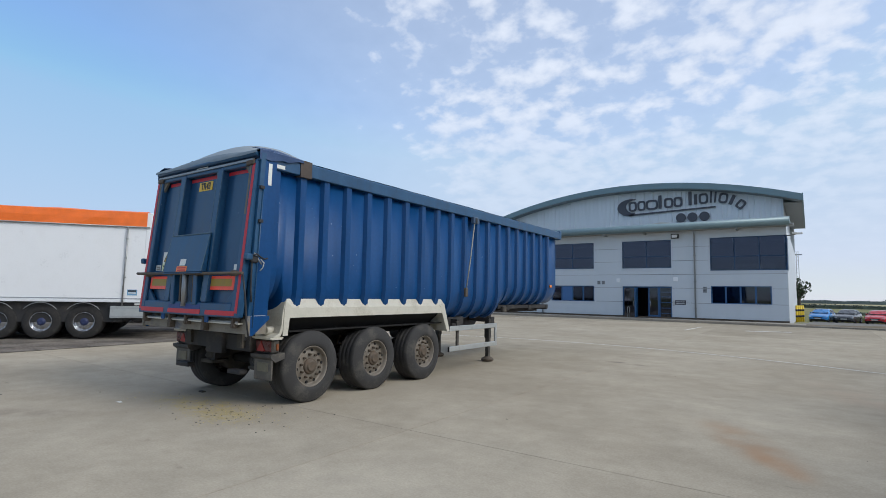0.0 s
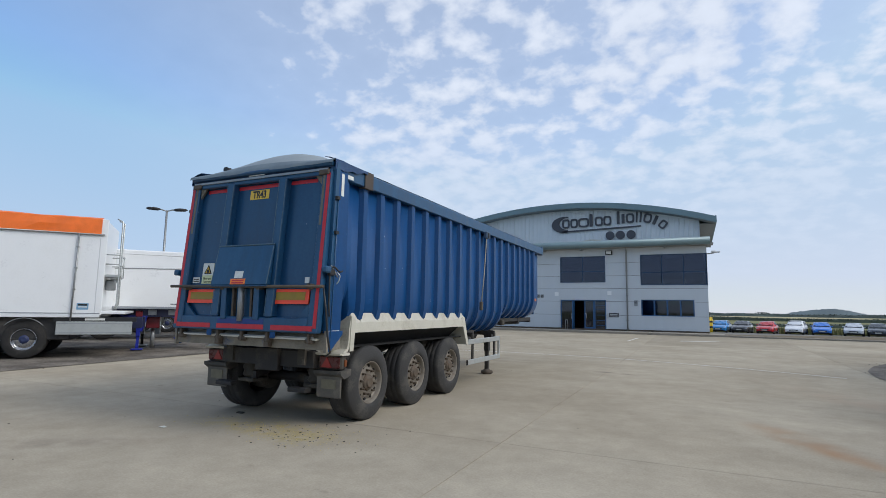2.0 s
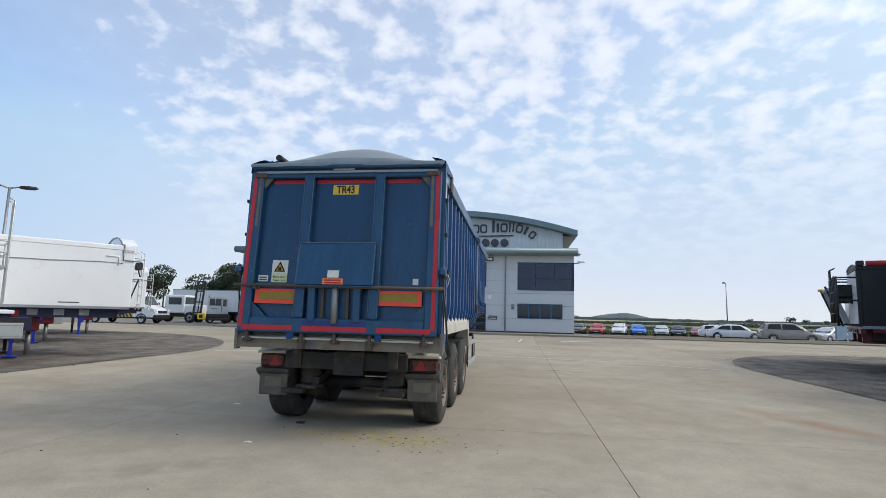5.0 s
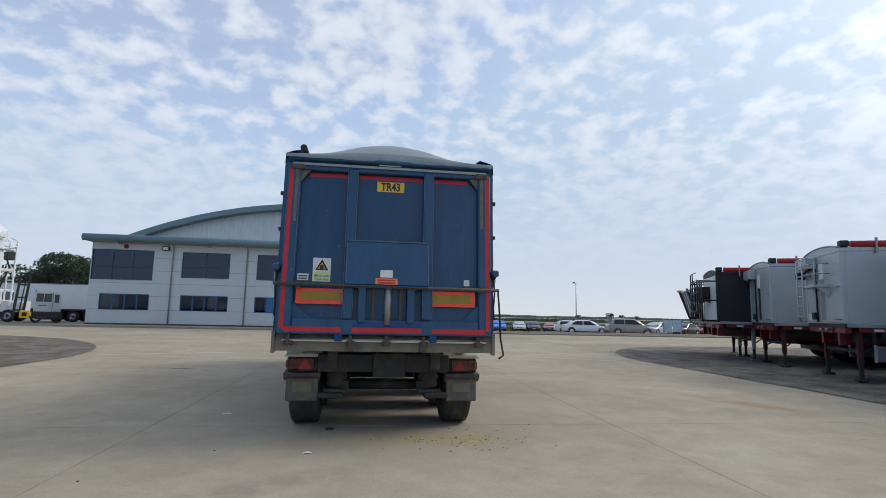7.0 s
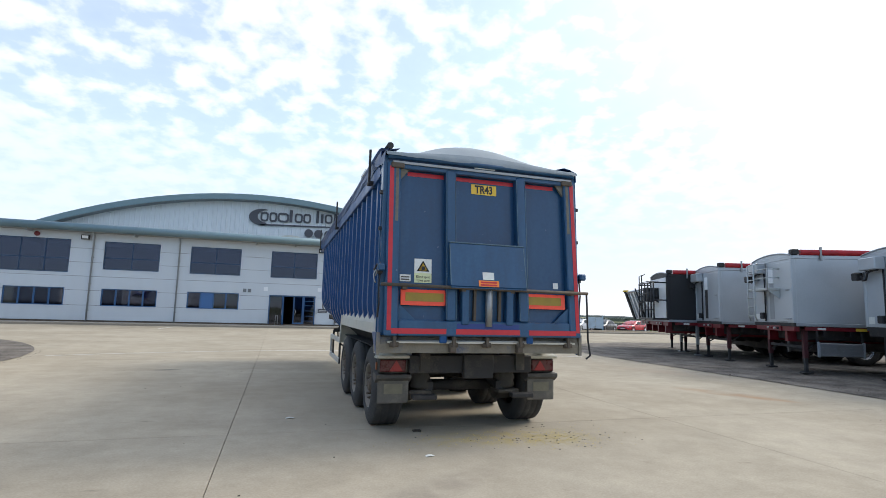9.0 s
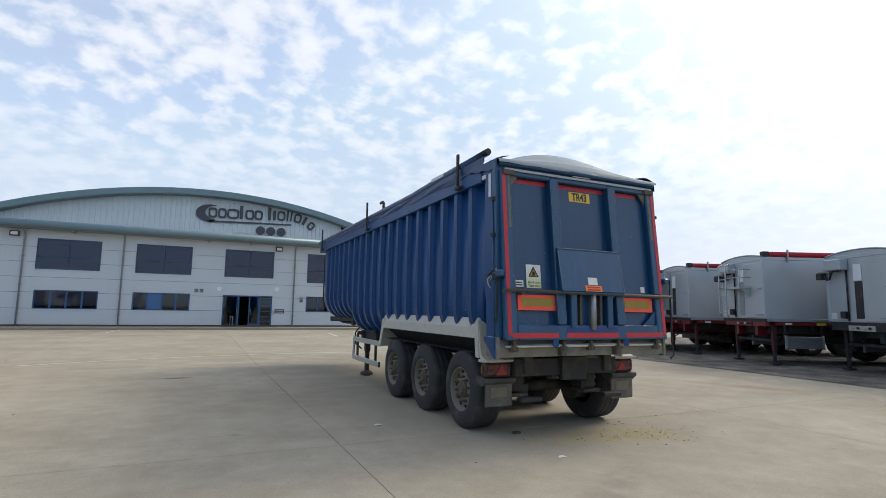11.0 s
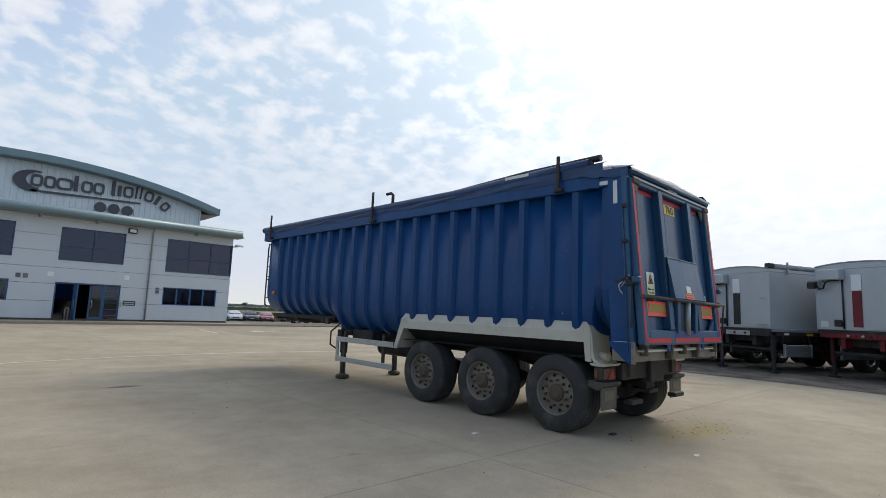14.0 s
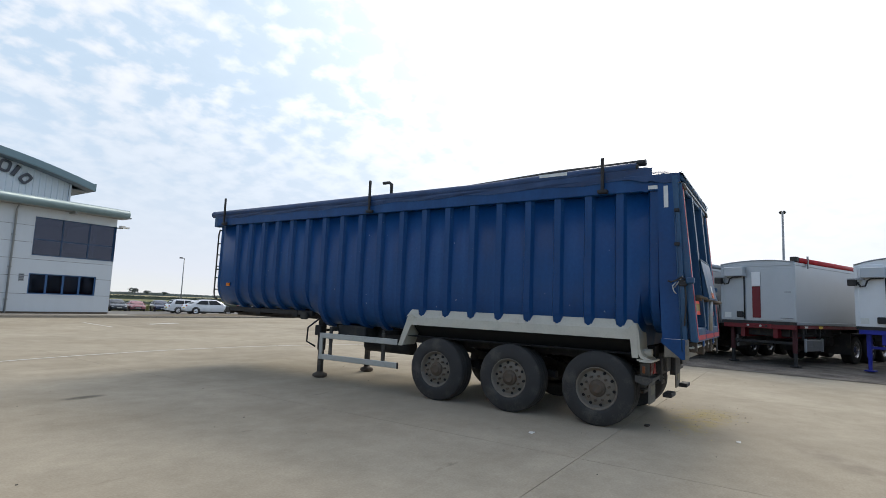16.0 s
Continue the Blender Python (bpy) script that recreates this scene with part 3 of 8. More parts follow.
tagged(part("car_park", sheet([[(x, y, land(20, y) + 0.02) for x in (6.5, 12, 20, 30, 46)] for y in (34.0, 44.0, 52.0, 60.0, 69.5)]), mat("car_park_tarmac", (0.16, 0.15, 0.13), 0.9, var=0.2, scale=0.8, bump=0.2)), "worn grey car park surface", "car park", kind="structure")


tagged(part("yard_rear", sheet([[(x, y, land(-30, y) + 0.03 if y > 30 else rise(y) - 0.03) for x in (-70, -45, -30, -18.6)] for y in (28.9, 29.6, 31, 40, 52, 60, 66)]), mat("rear_yard_tarmac", (0.21, 0.185, 0.15), 0.9, var=0.2, scale=0.5, bump=0.2)), "worn brown-grey yard beside the building", "yard", kind="structure")

# ---- office building ----
WALL_Y = 30.94
PANEL = mat("wall_panel_silver", (0.525, 0.567, 0.605), 0.45, metal=0.15, var=0.04, scale=0.8, dirt=(0.47, 0.49, 0.50), amount=0.3, streak=True)
CLAD = mat("cladding_silver", (0.61, 0.64, 0.665), 0.45, metal=0.15, var=0.05, scale=0.8, streak=True)
TRIM = mat("roof_trim_teal_grey", (0.16, 0.235, 0.262), 0.42, metal=0.2, var=0.08, scale=1.5)
FRAMEU = mat("window_frame_dark_blue", (0.014, 0.050, 0.115), 0.55, var=0.06, scale=4)
FRAMEB = mat("window_frame_blue", (0.020, 0.085, 0.210), 0.4, var=0.06, scale=4)
# near-black room surfaces: the indoor gloom is put into their colour
DARKIN = mat("interior_gloom_colour", (0.05, 0.05, 0.055), 0.9, var=0.2, scale=1)
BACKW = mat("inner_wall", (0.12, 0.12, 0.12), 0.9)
BASEB = mat("base_course", (0.10, 0.075, 0.055), 0.9, var=0.2, scale=3)
SIGN = mat("sign_slate_grey", (0.058, 0.060, 0.075), 0.45, var=0.08, scale=3)
GREYP = mat("grey_pipe", (0.29, 0.315, 0.33), 0.45, metal=0.3, var=0.1, scale=3)


def glass_material(name, tint, rough=0.03):
    m = bpy.data.materials.new(name)
    m.use_nodes = True
    nt = m.node_tree
    nt.nodes.clear()
    o = nt.nodes.new("ShaderNodeOutputMaterial")
    mx = nt.nodes.new("ShaderNodeMixShader")
    tr = nt.nodes.new("ShaderNodeBsdfTransparent")
    gl = nt.nodes.new("ShaderNodeBsdfGlossy")
    fr = nt.nodes.new("ShaderNodeFresnel")
    fr.inputs[0].default_value = 1.72
    tr.inputs[0].default_value = (*tint, 1)
    gl.inputs["Roughness"].default_value = rough
    gl.inputs["Color"].default_value = (0.72, 0.78, 1.0, 1)
    nt.links.new(fr.outputs[0], mx.inputs[0])
    nt.links.new(tr.outputs[0], mx.inputs[1])
    nt.links.new(gl.outputs[0], mx.inputs[2])
    nt.links.new(mx.outputs[0], o.inputs[0])
    return m


GLASS = glass_material("tinted_glass", (0.28, 0.30, 0.36))

X0, X1, ROOF = -18.5, 6.08, 5.72
# openings: x0, x1, z0, z1, panes across, rows
UP = [(-18.46, -14.62, 3.25, 5.26), (-12.82, -9.72, 3.50, 5.24), (-7.95, -4.90, 3.48, 5.24), (-3.0, 0.02, 3.46, 5.23), (2.2, 6.04, 3.26, 5.24)]
LOW = [(-17.80, -14.70, 1.27, 2.33), (-12.77, -9.70, 1.28, 2.33), (-7.98, -4.88, 1.27, 2.33), (2.2, 5.3, 1.30, 2.34)]
DOOR = (-3.0, 0.02, 0.33, 2.30)
OPEN = UP + LOW + [DOOR]
BANDS = [0.40, 1.30, 2.20, 3.05, 3.90, 4.75, ROOF]

wall = thing("wall_north", "two-storey office front of silver composite panels", "wall", kind="structure")


def solid_rects(z0, z1):
    """What is left of a band of wall between its openings."""
    xs = sorted({X0, X1, *[v for o in OPEN if o[2] < z1 and o[3] > z0 for v in o[:2] if X0 < v < X1]})
    out = []
    for a, b in zip(xs, xs[1:]):
        if b - a < 0.03:
            continue
        free = [(z0, z1)]
        for o in OPEN:
            if o[0] < (a + b) / 2 < o[1]:
                free = [s for f in free for s in ((f[0], min(f[1], o[2])), (max(f[0], o[3]), f[1])) if s[1] - s[0] > 0.01]
        out += [(a, b, *s) for s in free]
    return out


bm = bmesh.new()
for z0, z1 in zip(BANDS, BANDS[1:]):
    for a, b, c, d in solid_rects(z0, z1):
        box(bm, a, b, WALL_Y + 0.05, WALL_Y + 0.22, c, d)
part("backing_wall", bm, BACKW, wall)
for z0, z1 in zip(BANDS, BANDS[1:]):
    for a, b, c, d in solid_rects(z0, z1):
        part("wall_panel", boxm(a, b, WALL_Y, WALL_Y + 0.05, c + (0.009 if c == z0 else 0), d - (0.009 if d == z1 else 0)), PANEL, wall)
part("base_course", boxm(X0, X1, WALL_Y + 0.02, WALL_Y + 0.2, 0.0, 0.40), BASEB, wall)
# side walls, storey floors and the rear of the office block
tagged(part("wall_east", boxm(X1 - 0.17, X1, WALL_Y + 0.22, 52.0, 0.0, 3.25), PANEL), "silver clad side wall of the building", "wall", kind="structure")
tagged(part("wall_east_upper", boxm(X1 - 0.17, X1, WALL_Y + 2.4, 52.0, 3.25, ROOF), PANEL), "silver clad upper side wall", "wall", kind="structure")
tagged(part("wall_east_hall", boxm(5.65, 5.80, 36.9, 52.0, ROOF, 8.0), PANEL), "silver clad upper side wall", "wall", kind="structure")
tagged(part("wall_west", boxm(X0, X0 + 0.17, WALL_Y + 0.22, 52.0, 0.0, 3.25), PANEL), "silver clad side wall of the building", "wall", kind="structure")
tagged(part("wall_west_upper", boxm(X0, X0 + 0.17, WALL_Y + 2.4, 52.0, 3.25, ROOF), PANEL), "silver clad upper side wall", "wall", kind="structure")
tagged(part("wall_inner", boxm(X0 + 0.17, X1 - 0.17, 36.9, 37.1, 0.0, 5.6), DARKIN), "plain inner wall behind the offices, gloom put into its colour", "wall", kind="structure")
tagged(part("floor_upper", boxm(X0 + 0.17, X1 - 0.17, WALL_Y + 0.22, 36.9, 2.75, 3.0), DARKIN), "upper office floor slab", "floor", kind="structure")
tagged(part("floor", boxm(X0 + 0.17, X1 - 0.17, WALL_Y + 0.22, 36.9, 0.1, 0.33), DARKIN), "ground office floor, gloom put into its colour", "floor", kind="structure")
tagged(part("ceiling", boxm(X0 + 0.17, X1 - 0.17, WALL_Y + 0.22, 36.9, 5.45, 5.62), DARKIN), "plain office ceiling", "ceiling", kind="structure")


def window(n, x0, x1, z0, z1, cols, rows, label, FRAMEB, mw):
    w = thing("window_%d" % n, label, "window", kind="structure")
    y = WALL_Y + 0.06
    fr = part("window_frame", boxm(x0, x1, y, y + 0.06, z1 - 0.05, z1), FRAMEB, w)
    part("rail", boxm(x0, x1, y, y + 0.06, z0, z0 + 0.05), FRAMEB, fr)
    for k in range(cols + 1):
        xc = x0 + 0.025 + (x1 - x0 - 0.05) * k / cols
        part("mullion", boxm(xc - mw, xc + mw, y, y + 0.06, z0 + 0.05, z1 - 0.05), FRAMEB, fr)
    if rows > 1:
        zc = z0 + (z1 - z0) * 0.42
        part("transom", boxm(x0 + 0.05, x1 - 0.05, y + 0.004, y + 0.056, zc - 0.025, zc + 0.025), FRAMEB, fr)
    for k in range(cols):
        xa, xb = x0 + (x1 - x0) * k / cols, x0 + (x1 - x0) * (k + 1) / cols
        yp = y + 0.025
        p = part("pane", boxm(xa + 0.03, xb - 0.03, yp, yp + 0.010, z0 + 0.03, z1 - 0.03), GLASS, w)
        p.visible_shadow = False
    part("window_sill", boxm(x0 - 0.03, x1 + 0.03, WALL_Y - 0.03, WALL_Y + 0.06, z0 - 0.05, z0 - 0.002), PANEL, w)
    return w


for n, o in enumerate(UP):
    window(n + 1, *o, (3, 2, 2, 2, 3)[n], 2, "wide dark-tinted upper office window with blue frame", FRAMEU, 0.024)
for n, o in enumerate(LOW):
    window(n + 6, *o, 4, 1, "strip of dark-tinted ground floor windows, blue frame", FRAMEB, 0.045)
# a blue infill panel in one ground window
BLIND = mat("blue_panel", (0.045, 0.13, 0.31), 0.5, var=0.05)
tagged(part("window_panel", boxm(-7.18, -6.46, WALL_Y + 0.070, WALL_Y + 0.083, 1.33, 2.27), BLIND), "opaque blue panel in the office window", "panel")
# corner glazing on the east return
cw = thing("window_11", "dark-tinted corner window return with blue frame", "window", kind="structure")
for y0, y1 in ((WALL_Y + 0.22, WALL_Y + 1.3), (WALL_Y + 1.3, WALL_Y + 2.4)):
    part("pane", boxm(X1 - 0.05, X1 - 0.04, y0, y1, 3.28, 5.2), GLASS, cw).visible_shadow = False
    part("mullion", boxm(X1 - 0.07, X1 - 0.01, y0 - 0.03, y0 + 0.03, 3.26, 5.24), FRAMEB, cw)
part("rail", boxm(X1 - 0.07, X1 - 0.01, WALL_Y + 0.2, WALL_Y + 2.4, 5.19, 5.25), FRAMEB, cw)
part("mullion", boxm(X1 - 0.045, X1 + 0.01, WALL_Y + 0.0, WALL_Y + 0.06, 3.25, 5.25), FRAMEB, cw)
tagged(part("wall_return", boxm(X1 - 0.17, X1, WALL_Y + 0.22, WALL_Y + 2.4, 5.25, ROOF), PANEL), "silver panel above the corner window", "wall", kind="structure")
tagged(part("wall_return_west", boxm(X0, X0 + 0.17, WALL_Y + 0.22, WALL_Y + 2.4, 3.25, ROOF), PANEL), "silver panel beside the corner window", "wall", kind="structure")
# office furniture hinted at behind the corner glass
tagged(part("office_desk", boxm(3.2, 5.4, 32.6, 33.4, 3.0, 3.74, 0.02), mat("desk_pale", (0.35, 0.32, 0.27), 0.5)), "pale office desk seen through the window", "desk")

# entrance
door = thing("door_1", "blue-framed glass entrance doors, one leaf standing open", "door", kind="structure")
y = WALL_Y + 0.08
part("door_frame", boxm(-3.0, 0.02, y, y + 0.07, 2.22, 2.30), FRAMEB, door)
for xc in (-2.96, -2.12, -0.72, -0.02):
    part("mullion", boxm(xc - 0.035, xc + 0.035, y, y + 0.07, 0.33, 2.22), FRAMEB, door)
for z in (0.62, 0.95, 1.3, 1.65, 1.95):
    part("transom", boxm(-0.685, -0.055, y + 0.004, y + 0.06, z - 0.015, z + 0.015), FRAMEB, door)
leaf = part("door_leaf", boxm(-1.42, -0.76, y + 0.02, y + 0.06, 0.35, 0.50), FRAMEB, door)
part("stile", boxm(-1.42, -1.34, y + 0.02, y + 0.06, 0.50, 2.2), FRAMEB, leaf)
part("stile", boxm(-0.84, -0.76, y + 0.02, y + 0.06, 0.50, 2.2), FRAMEB, leaf)
part("door_handle", pipe([(-1.36, y - 0.02, 0.95), (-1.30, y - 0.05, 1.02), (-1.24, y - 0.05, 1.2), (-1.30, y - 0.05, 1.38), (-1.36, y - 0.02, 1.45)], 0.016), CHROME, leaf, "curved chrome pull handle")
leaf2 = part("door_leaf", boxm(-2.1, -2.04, y - 0.62, y + 0.0, 0.35, 2.2), FRAMEB, door, "blue door leaf swung open")
part("door_handle", pipe([(-2.12, y - 0.56, 1.0), (-2.17, y - 0.54, 1.1), (-2.17, y - 0.54, 1.3), (-2.12, y - 0.56, 1.4)], 0.016), CHROME, leaf2, "curved chrome pull handle")
for xa, xb in ((-2.92, -2.16), (-1.34, -0.84), (-0.68, -0.06)):
    part("pane", boxm(xa, xb, y + 0.03, y + 0.04, 0.36, 2.2), GLASS, door).visible_shadow = False
for n, (x, z) in enumerate(((-3.25, 2.55), (0.25, 2.62))):
    tagged(part("wall_plate", boxm(x - 0.13, x + 0.13, WALL_Y - 0.03, WALL_Y, z, z + 0.26, 0.01), WHITEB2), "small white plate on the office wall", "sign")
for n, x in enumerate((-4.55, -4.25)):
    v = thing("air_vent", "small grey louvred wall vent", "vent", group="wall vents")
    part("frame", boxm(x - 0.11, x + 0.11, WALL_Y - 0.03, WALL_Y, 2.42, 2.66, 0.008), GREYP, v)
    for k in range(4):
        part("slat", boxm(x - 0.09, x + 0.09, WALL_Y - 0.04, WALL_Y - 0.03, 2.45 + k * 0.05, 2.475 + k * 0.05), SIGN, v)
v = thing("air_vent", "grey louvred wall vent beside the window", "vent", group="wall vents")
part("frame", boxm(1.78, 2.0, WALL_Y - 0.04, WALL_Y, 1.92, 2.3, 0.008), GREYP, v)
for k in range(4):
    part("slat", boxm(1.80, 1.98, WALL_Y - 0.05, WALL_Y - 0.04, 1.97 + k * 0.08, 2.01 + k * 0.08), SIGN, v)
nb = thing("name_board", "dark name board by the entrance, writing too small to read", "sign")
part("board", boxm(0.2, 0.82, WALL_Y - 0.03, WALL_Y, 1.18, 1.46, 0.006), SIGN, nb)
for k in range(2):
    part("text_bar", boxm(0.27, 0.75, WALL_Y - 0.035, WALL_Y - 0.03, 1.24 + k * 0.1, 1.28 + k * 0.1), ALU, nb)
tagged(part("intercom", boxm(0.08, 0.17, WALL_Y - 0.05, WALL_Y, 1.1, 1.42, 0.01), ALU), "small metal intercom by the door", "intercom")
tagged(part("bollard_hoop", pipe([(-2.52, 30.3, 0.31), (-2.52, 30.3, 0.92), (-2.49, 30.3, 0.98), (-2.41, 30.3, 0.98), (-2.38, 30.3, 0.92), (-2.38, 30.3, 0.31)], 0.02), STEEL), "bright metal hoop barrier by the entrance", "barrier")

# downpipes
for x in (-13.4, -8.6, 1.36):
    dp = thing("downpipe", "grey rainwater pipe down the office front", "downpipe", group="downpipes")
    part("pipe", pipe([(x, 30.5, 5.75), (x, 30.72, 5.6), (x, 30.86, 5.45), (x, 30.86, 0.34)], 0.045), GREYP, dp)
    for z in (1.0, 2.6, 4.2):
        part("bracket", boxm(x - 0.08, x + 0.08, 30.84, 30.94, z - 0.025, z + 0.025), GREYP, dp)
# floodlights, bell, camera
for x in (-13.85, 0.28):
    fl = thing("flood_light", "small floodlight with pale lens on the wall", "floodlight", group="floodlights")
    part("housing", boxm(x - 0.22, x + 0.22, 30.72, 30.90, 5.28, 5.56, 0.02), BLACK, fl)
    part("lens", boxm(x - 0.16, x + 0.16, 30.712, 30.722, 5.33, 5.51), WHITEB, fl)
    part("bracket", boxm(x - 0.04, x + 0.04, 30.90, 30.95, 5.36, 5.48), BLACK, fl)
tagged(part("alarm_bell", lathe([(30.80, 0.001), (30.80, 0.10), (30.86, 0.14), (30.94, 0.15)], 20, axis="y"), mat("bell_red", (0.16, 0.02, 0.025), 0.4)), "round red alarm bell on the wall", "alarm bell")
bpy.data.objects["alarm_bell"].location = (-16.4, 0, 5.48)
cc = thing("security_camera", "white security camera on a wall bracket", "camera")
part("arm", pipe([(6.08, 31.2, 5.2), (6.5, 31.15, 5.25)], 0.035), STEEL, cc)
part("body", boxm(6.35, 6.6, 30.95, 31.3, 5.26, 5.38, 0.02), WHITEB, cc)
part("lens_hood", boxm(6.56, 6.84, 31.02, 31.20, 5.25, 5.36, 0.02), WHITEB, cc)

# rolled eaves over the offices
eaves = thing("eaves", "rounded teal-grey metal eaves over the offices", "eaves", kind="structure")
bm = bmesh.new()
cyl(bm, (-18.72, 30.15, 5.93), (6.28, 30.15, 5.93), 0.235, 24)
part("roll", bm, TRIM, eaves)
part("soffit", boxm(-18.62, 6.45, 30.15, 31.2, 5.72, 5.80), mat("soffit_grey", (0.30, 0.31, 0.31), 0.6), eaves)
part("roof_sheet", sheet([[(x, y, z) for x in (-18.65, 6.22)] for y, z in ((30.15, 6.16), (33.5, 6.35), (36.8, 6.5))], 0.05), TRIM, eaves)
for x in (-16.7, -11.1, -4.0, -1.5, 3.7):
    part("bracket", boxm(x - 0.05, x + 0.05, 30.2, 30.94, 5.60, 5.72), GREYP, eaves)

# arched hall behind
AX, AR, AZ = -3.95, 36.0, 10.02


def arch(x):
    return AZ - AR + math.sqrt(AR * AR - (x - AX) ** 2)


hall = thing("wall_gable", "silver ribbed metal gable wall of the hall", "wall", kind="structure")
bm = bmesh.new()
x, prev = -19.2, None
while x < 5.7:
    for dx, dy in ((0.0, 0.0), (0.235, 0.0), (0.255, -0.035), (0.305, -0.035), (0.325, 0.0)):
        xx = min(x + dx, 5.7)
        a, b = bm.verts.new((xx, 36.8 + dy, 5.9)), bm.verts.new((xx, 36.8 + dy, arch(xx) - 0.1))
        if prev:
            bm.faces.new((prev[0], a, b, prev[1]))
        prev = (a, b)
    x += 0.325
part("cladding", bm, CLAD, hall)
part("corner_trim", boxm(5.7, 5.82, 36.72, 36.9, 5.9, arch(5.8) - 0.1), PANEL, hall)
part("backing", prism([(-19.2, 5.9), (5.7, 5.9)] + [(5.7 - 24.9 * k / 24, arch(5.7 - 24.9 * k / 24) - 0.15) for k in range(25)], "y", 36.85, 37.0), BACKW, hall)
hroof = thing("roof", "curved teal-grey metal roof with deep fascia", "roof", kind="structure")
N = 26
xs = [-20.0 + 26.85 * k / N for k in range(N + 1)]
for k in range(0, N, 2):
    seg = xs[k : k + 3]
    f = sheet([[(v, 36.05, arch(v)) for v in seg], [(v, 36.05, arch(v) - 0.42) for v in seg]], 0.06)
    part("fascia", f, TRIM, hroof)
part("soffit", sheet([[(v, yy, arch(v) - 0.42) for v in xs] for yy in (36.06, 36.84)], 0.03), mat("roof_soffit", (0.22, 0.24, 0.25), 0.6), hroof)
part("roof_sheet", sheet([[(v, yy, arch(v) + 0.01) for v in xs] for yy in (36.0, 52.0)], 0.05), TRIM, hroof)
part("verge_end", prism([(36.0, arch(6.85) - 0.43), (52, arch(6.85) - 0.43), (52, arch(6.85) + 0.05), (36.0, arch(6.85) + 0.05)], "x", 6.84, 6.92), TRIM, hroof)
part("side_soffit", boxm(5.82, 6.84, 36.86, 52, arch(6.6) - 0.5, arch(6.6) - 0.44), mat("eave_soffit", (0.28, 0.29, 0.29), 0.6), hroof)

# company sign as plain shapes: crescent, letter blocks, bar, three discs
sign = thing("company_sign", "dark grey crescent, letter blocks and three discs on the gable", "sign")
cres = []
for k in range(15):
    a = radians(68 + k * 212 / 14)
    cres.append((-3.95 + 1.0 * math.cos(a) * 1.02, 8.42 + 0.66 * math.sin(a)))
for k in range(13):
    a = radians(268 - k * 178 / 12)
    cres.append((-3.62 + 0.72 * math.cos(a), 8.50 + 0.50 * math.sin(a)))
part("crescent", prism(cres, "y", 36.66, 36.74), SIGN, sign)
part("underline", prism([(-4.1, 7.78), (1.85, 7.98), (1.85, 8.08), (-4.1, 7.90)], "y", 36.66, 36.74), SIGN, sign)
for xx in (-0.42, 0.34, 1.12):
    bm = bmesh.new()
    cyl(bm, (xx, 36.74, 7.40), (xx, 36.64, 7.40), 0.33, 28)
    part("disc", bm, SIGN, sign)
def ring_block(w, h):
    """A plain rounded block, hollow where it is wide enough."""
    if w < 0.4:
        return boxm(0, max(w * 0.62, 0.12), 0, 0.08, 0, h, 0.035, 2)
    bm = bmesh.new()
    t = 0.13
    n = 28
    loops = []
    for yy in (0.0, 0.08):
        for cut in (0.0, t):
            row = []
            for k in range(n):
                a = 2 * math.pi * k / n
                c, s = math.cos(a), math.sin(a)
                e = 0.55
                row.append(bm.verts.new((w / 2 + (w / 2 - cut) * math.copysign(abs(c) ** e, c), yy, h / 2 + (h / 2 - cut) * math.copysign(abs(s) ** e, s))))
            loops.append(row)
    for a, b in ((0, 1), (2, 3), (0, 2), (1, 3)):
        for k in range(n):
            m = (k + 1) % n
            bm.faces.new((loops[a][k], loops[a][m], loops[b][m], loops[b][k]))
    bmesh.ops.recalc_face_normals(bm, faces=bm.faces[:])
    return bm


# x0, width, base, height of each letter block; the last ones lean round a curve
blocks = [(-4.12, 0.60, 8.12, 0.74, 0), (-3.46, 0.58, 8.13, 0.74, 0), (-2.84, 0.84, 8.15, 0.74, 0), (-1.95, 0.36, 8.18, 1.0, 0), (-1.56, 0.62, 8.19, 0.74, 0), (-0.90, 0.60, 8.21, 0.74, 0),
          (0.10, 0.34, 8.27, 1.0, 0), (0.46, 0.34, 8.29, 0.74, 0), (0.78, 0.60, 8.30, 0.74, 0), (1.48, 0.16, 8.32, 0.95, 3), (1.74, 0.16, 8.33, 1.06, 6), (1.98, 0.58, 8.30, 0.72, 12), (2.62, 0.36, 8.16, 0.70, 26), (2.98, 0.52, 7.98, 0.66, 40)]
for bx, bw, bz, bh, lean in blocks:
    o = part("letter_block", ring_block(bw, bh), SIGN, sign)
    placed(o, bx, 36.66, bz, 0, lean, 0)
part("badge", prism([(-2.6, 7.0), (-1.0, 7.0), (-1.2, 7.1), (-1.8, 7.16), (-2.3, 7.1)], "y", 36.70, 36.74), mat("badge_cream", (0.55, 0.53, 0.47), 0.5), sign)
tagged(part("wall_rear", boxm(X0, X1, 51.8, 52.0, 0, 8.5), PANEL), "plain silver rear wall of the hall", "wall", kind="structure")


# ---- blue tipping trailer ----
tt = thing("tipper_trailer", "blue bulk tipping trailer, worn paint, cream mudguards, on concrete", "trailer")
HW = 1.25
RIBS = [0.43, 0.88, 1.32, 1.78, 2.25, 2.74, 3.23, 3.71, 4.19, 4.68, 5.18, 5.66, 6.13, 6.61, 7.09, 7.56, 8.02, 8.46, 8.90, 9.36]
STEP = 6.75


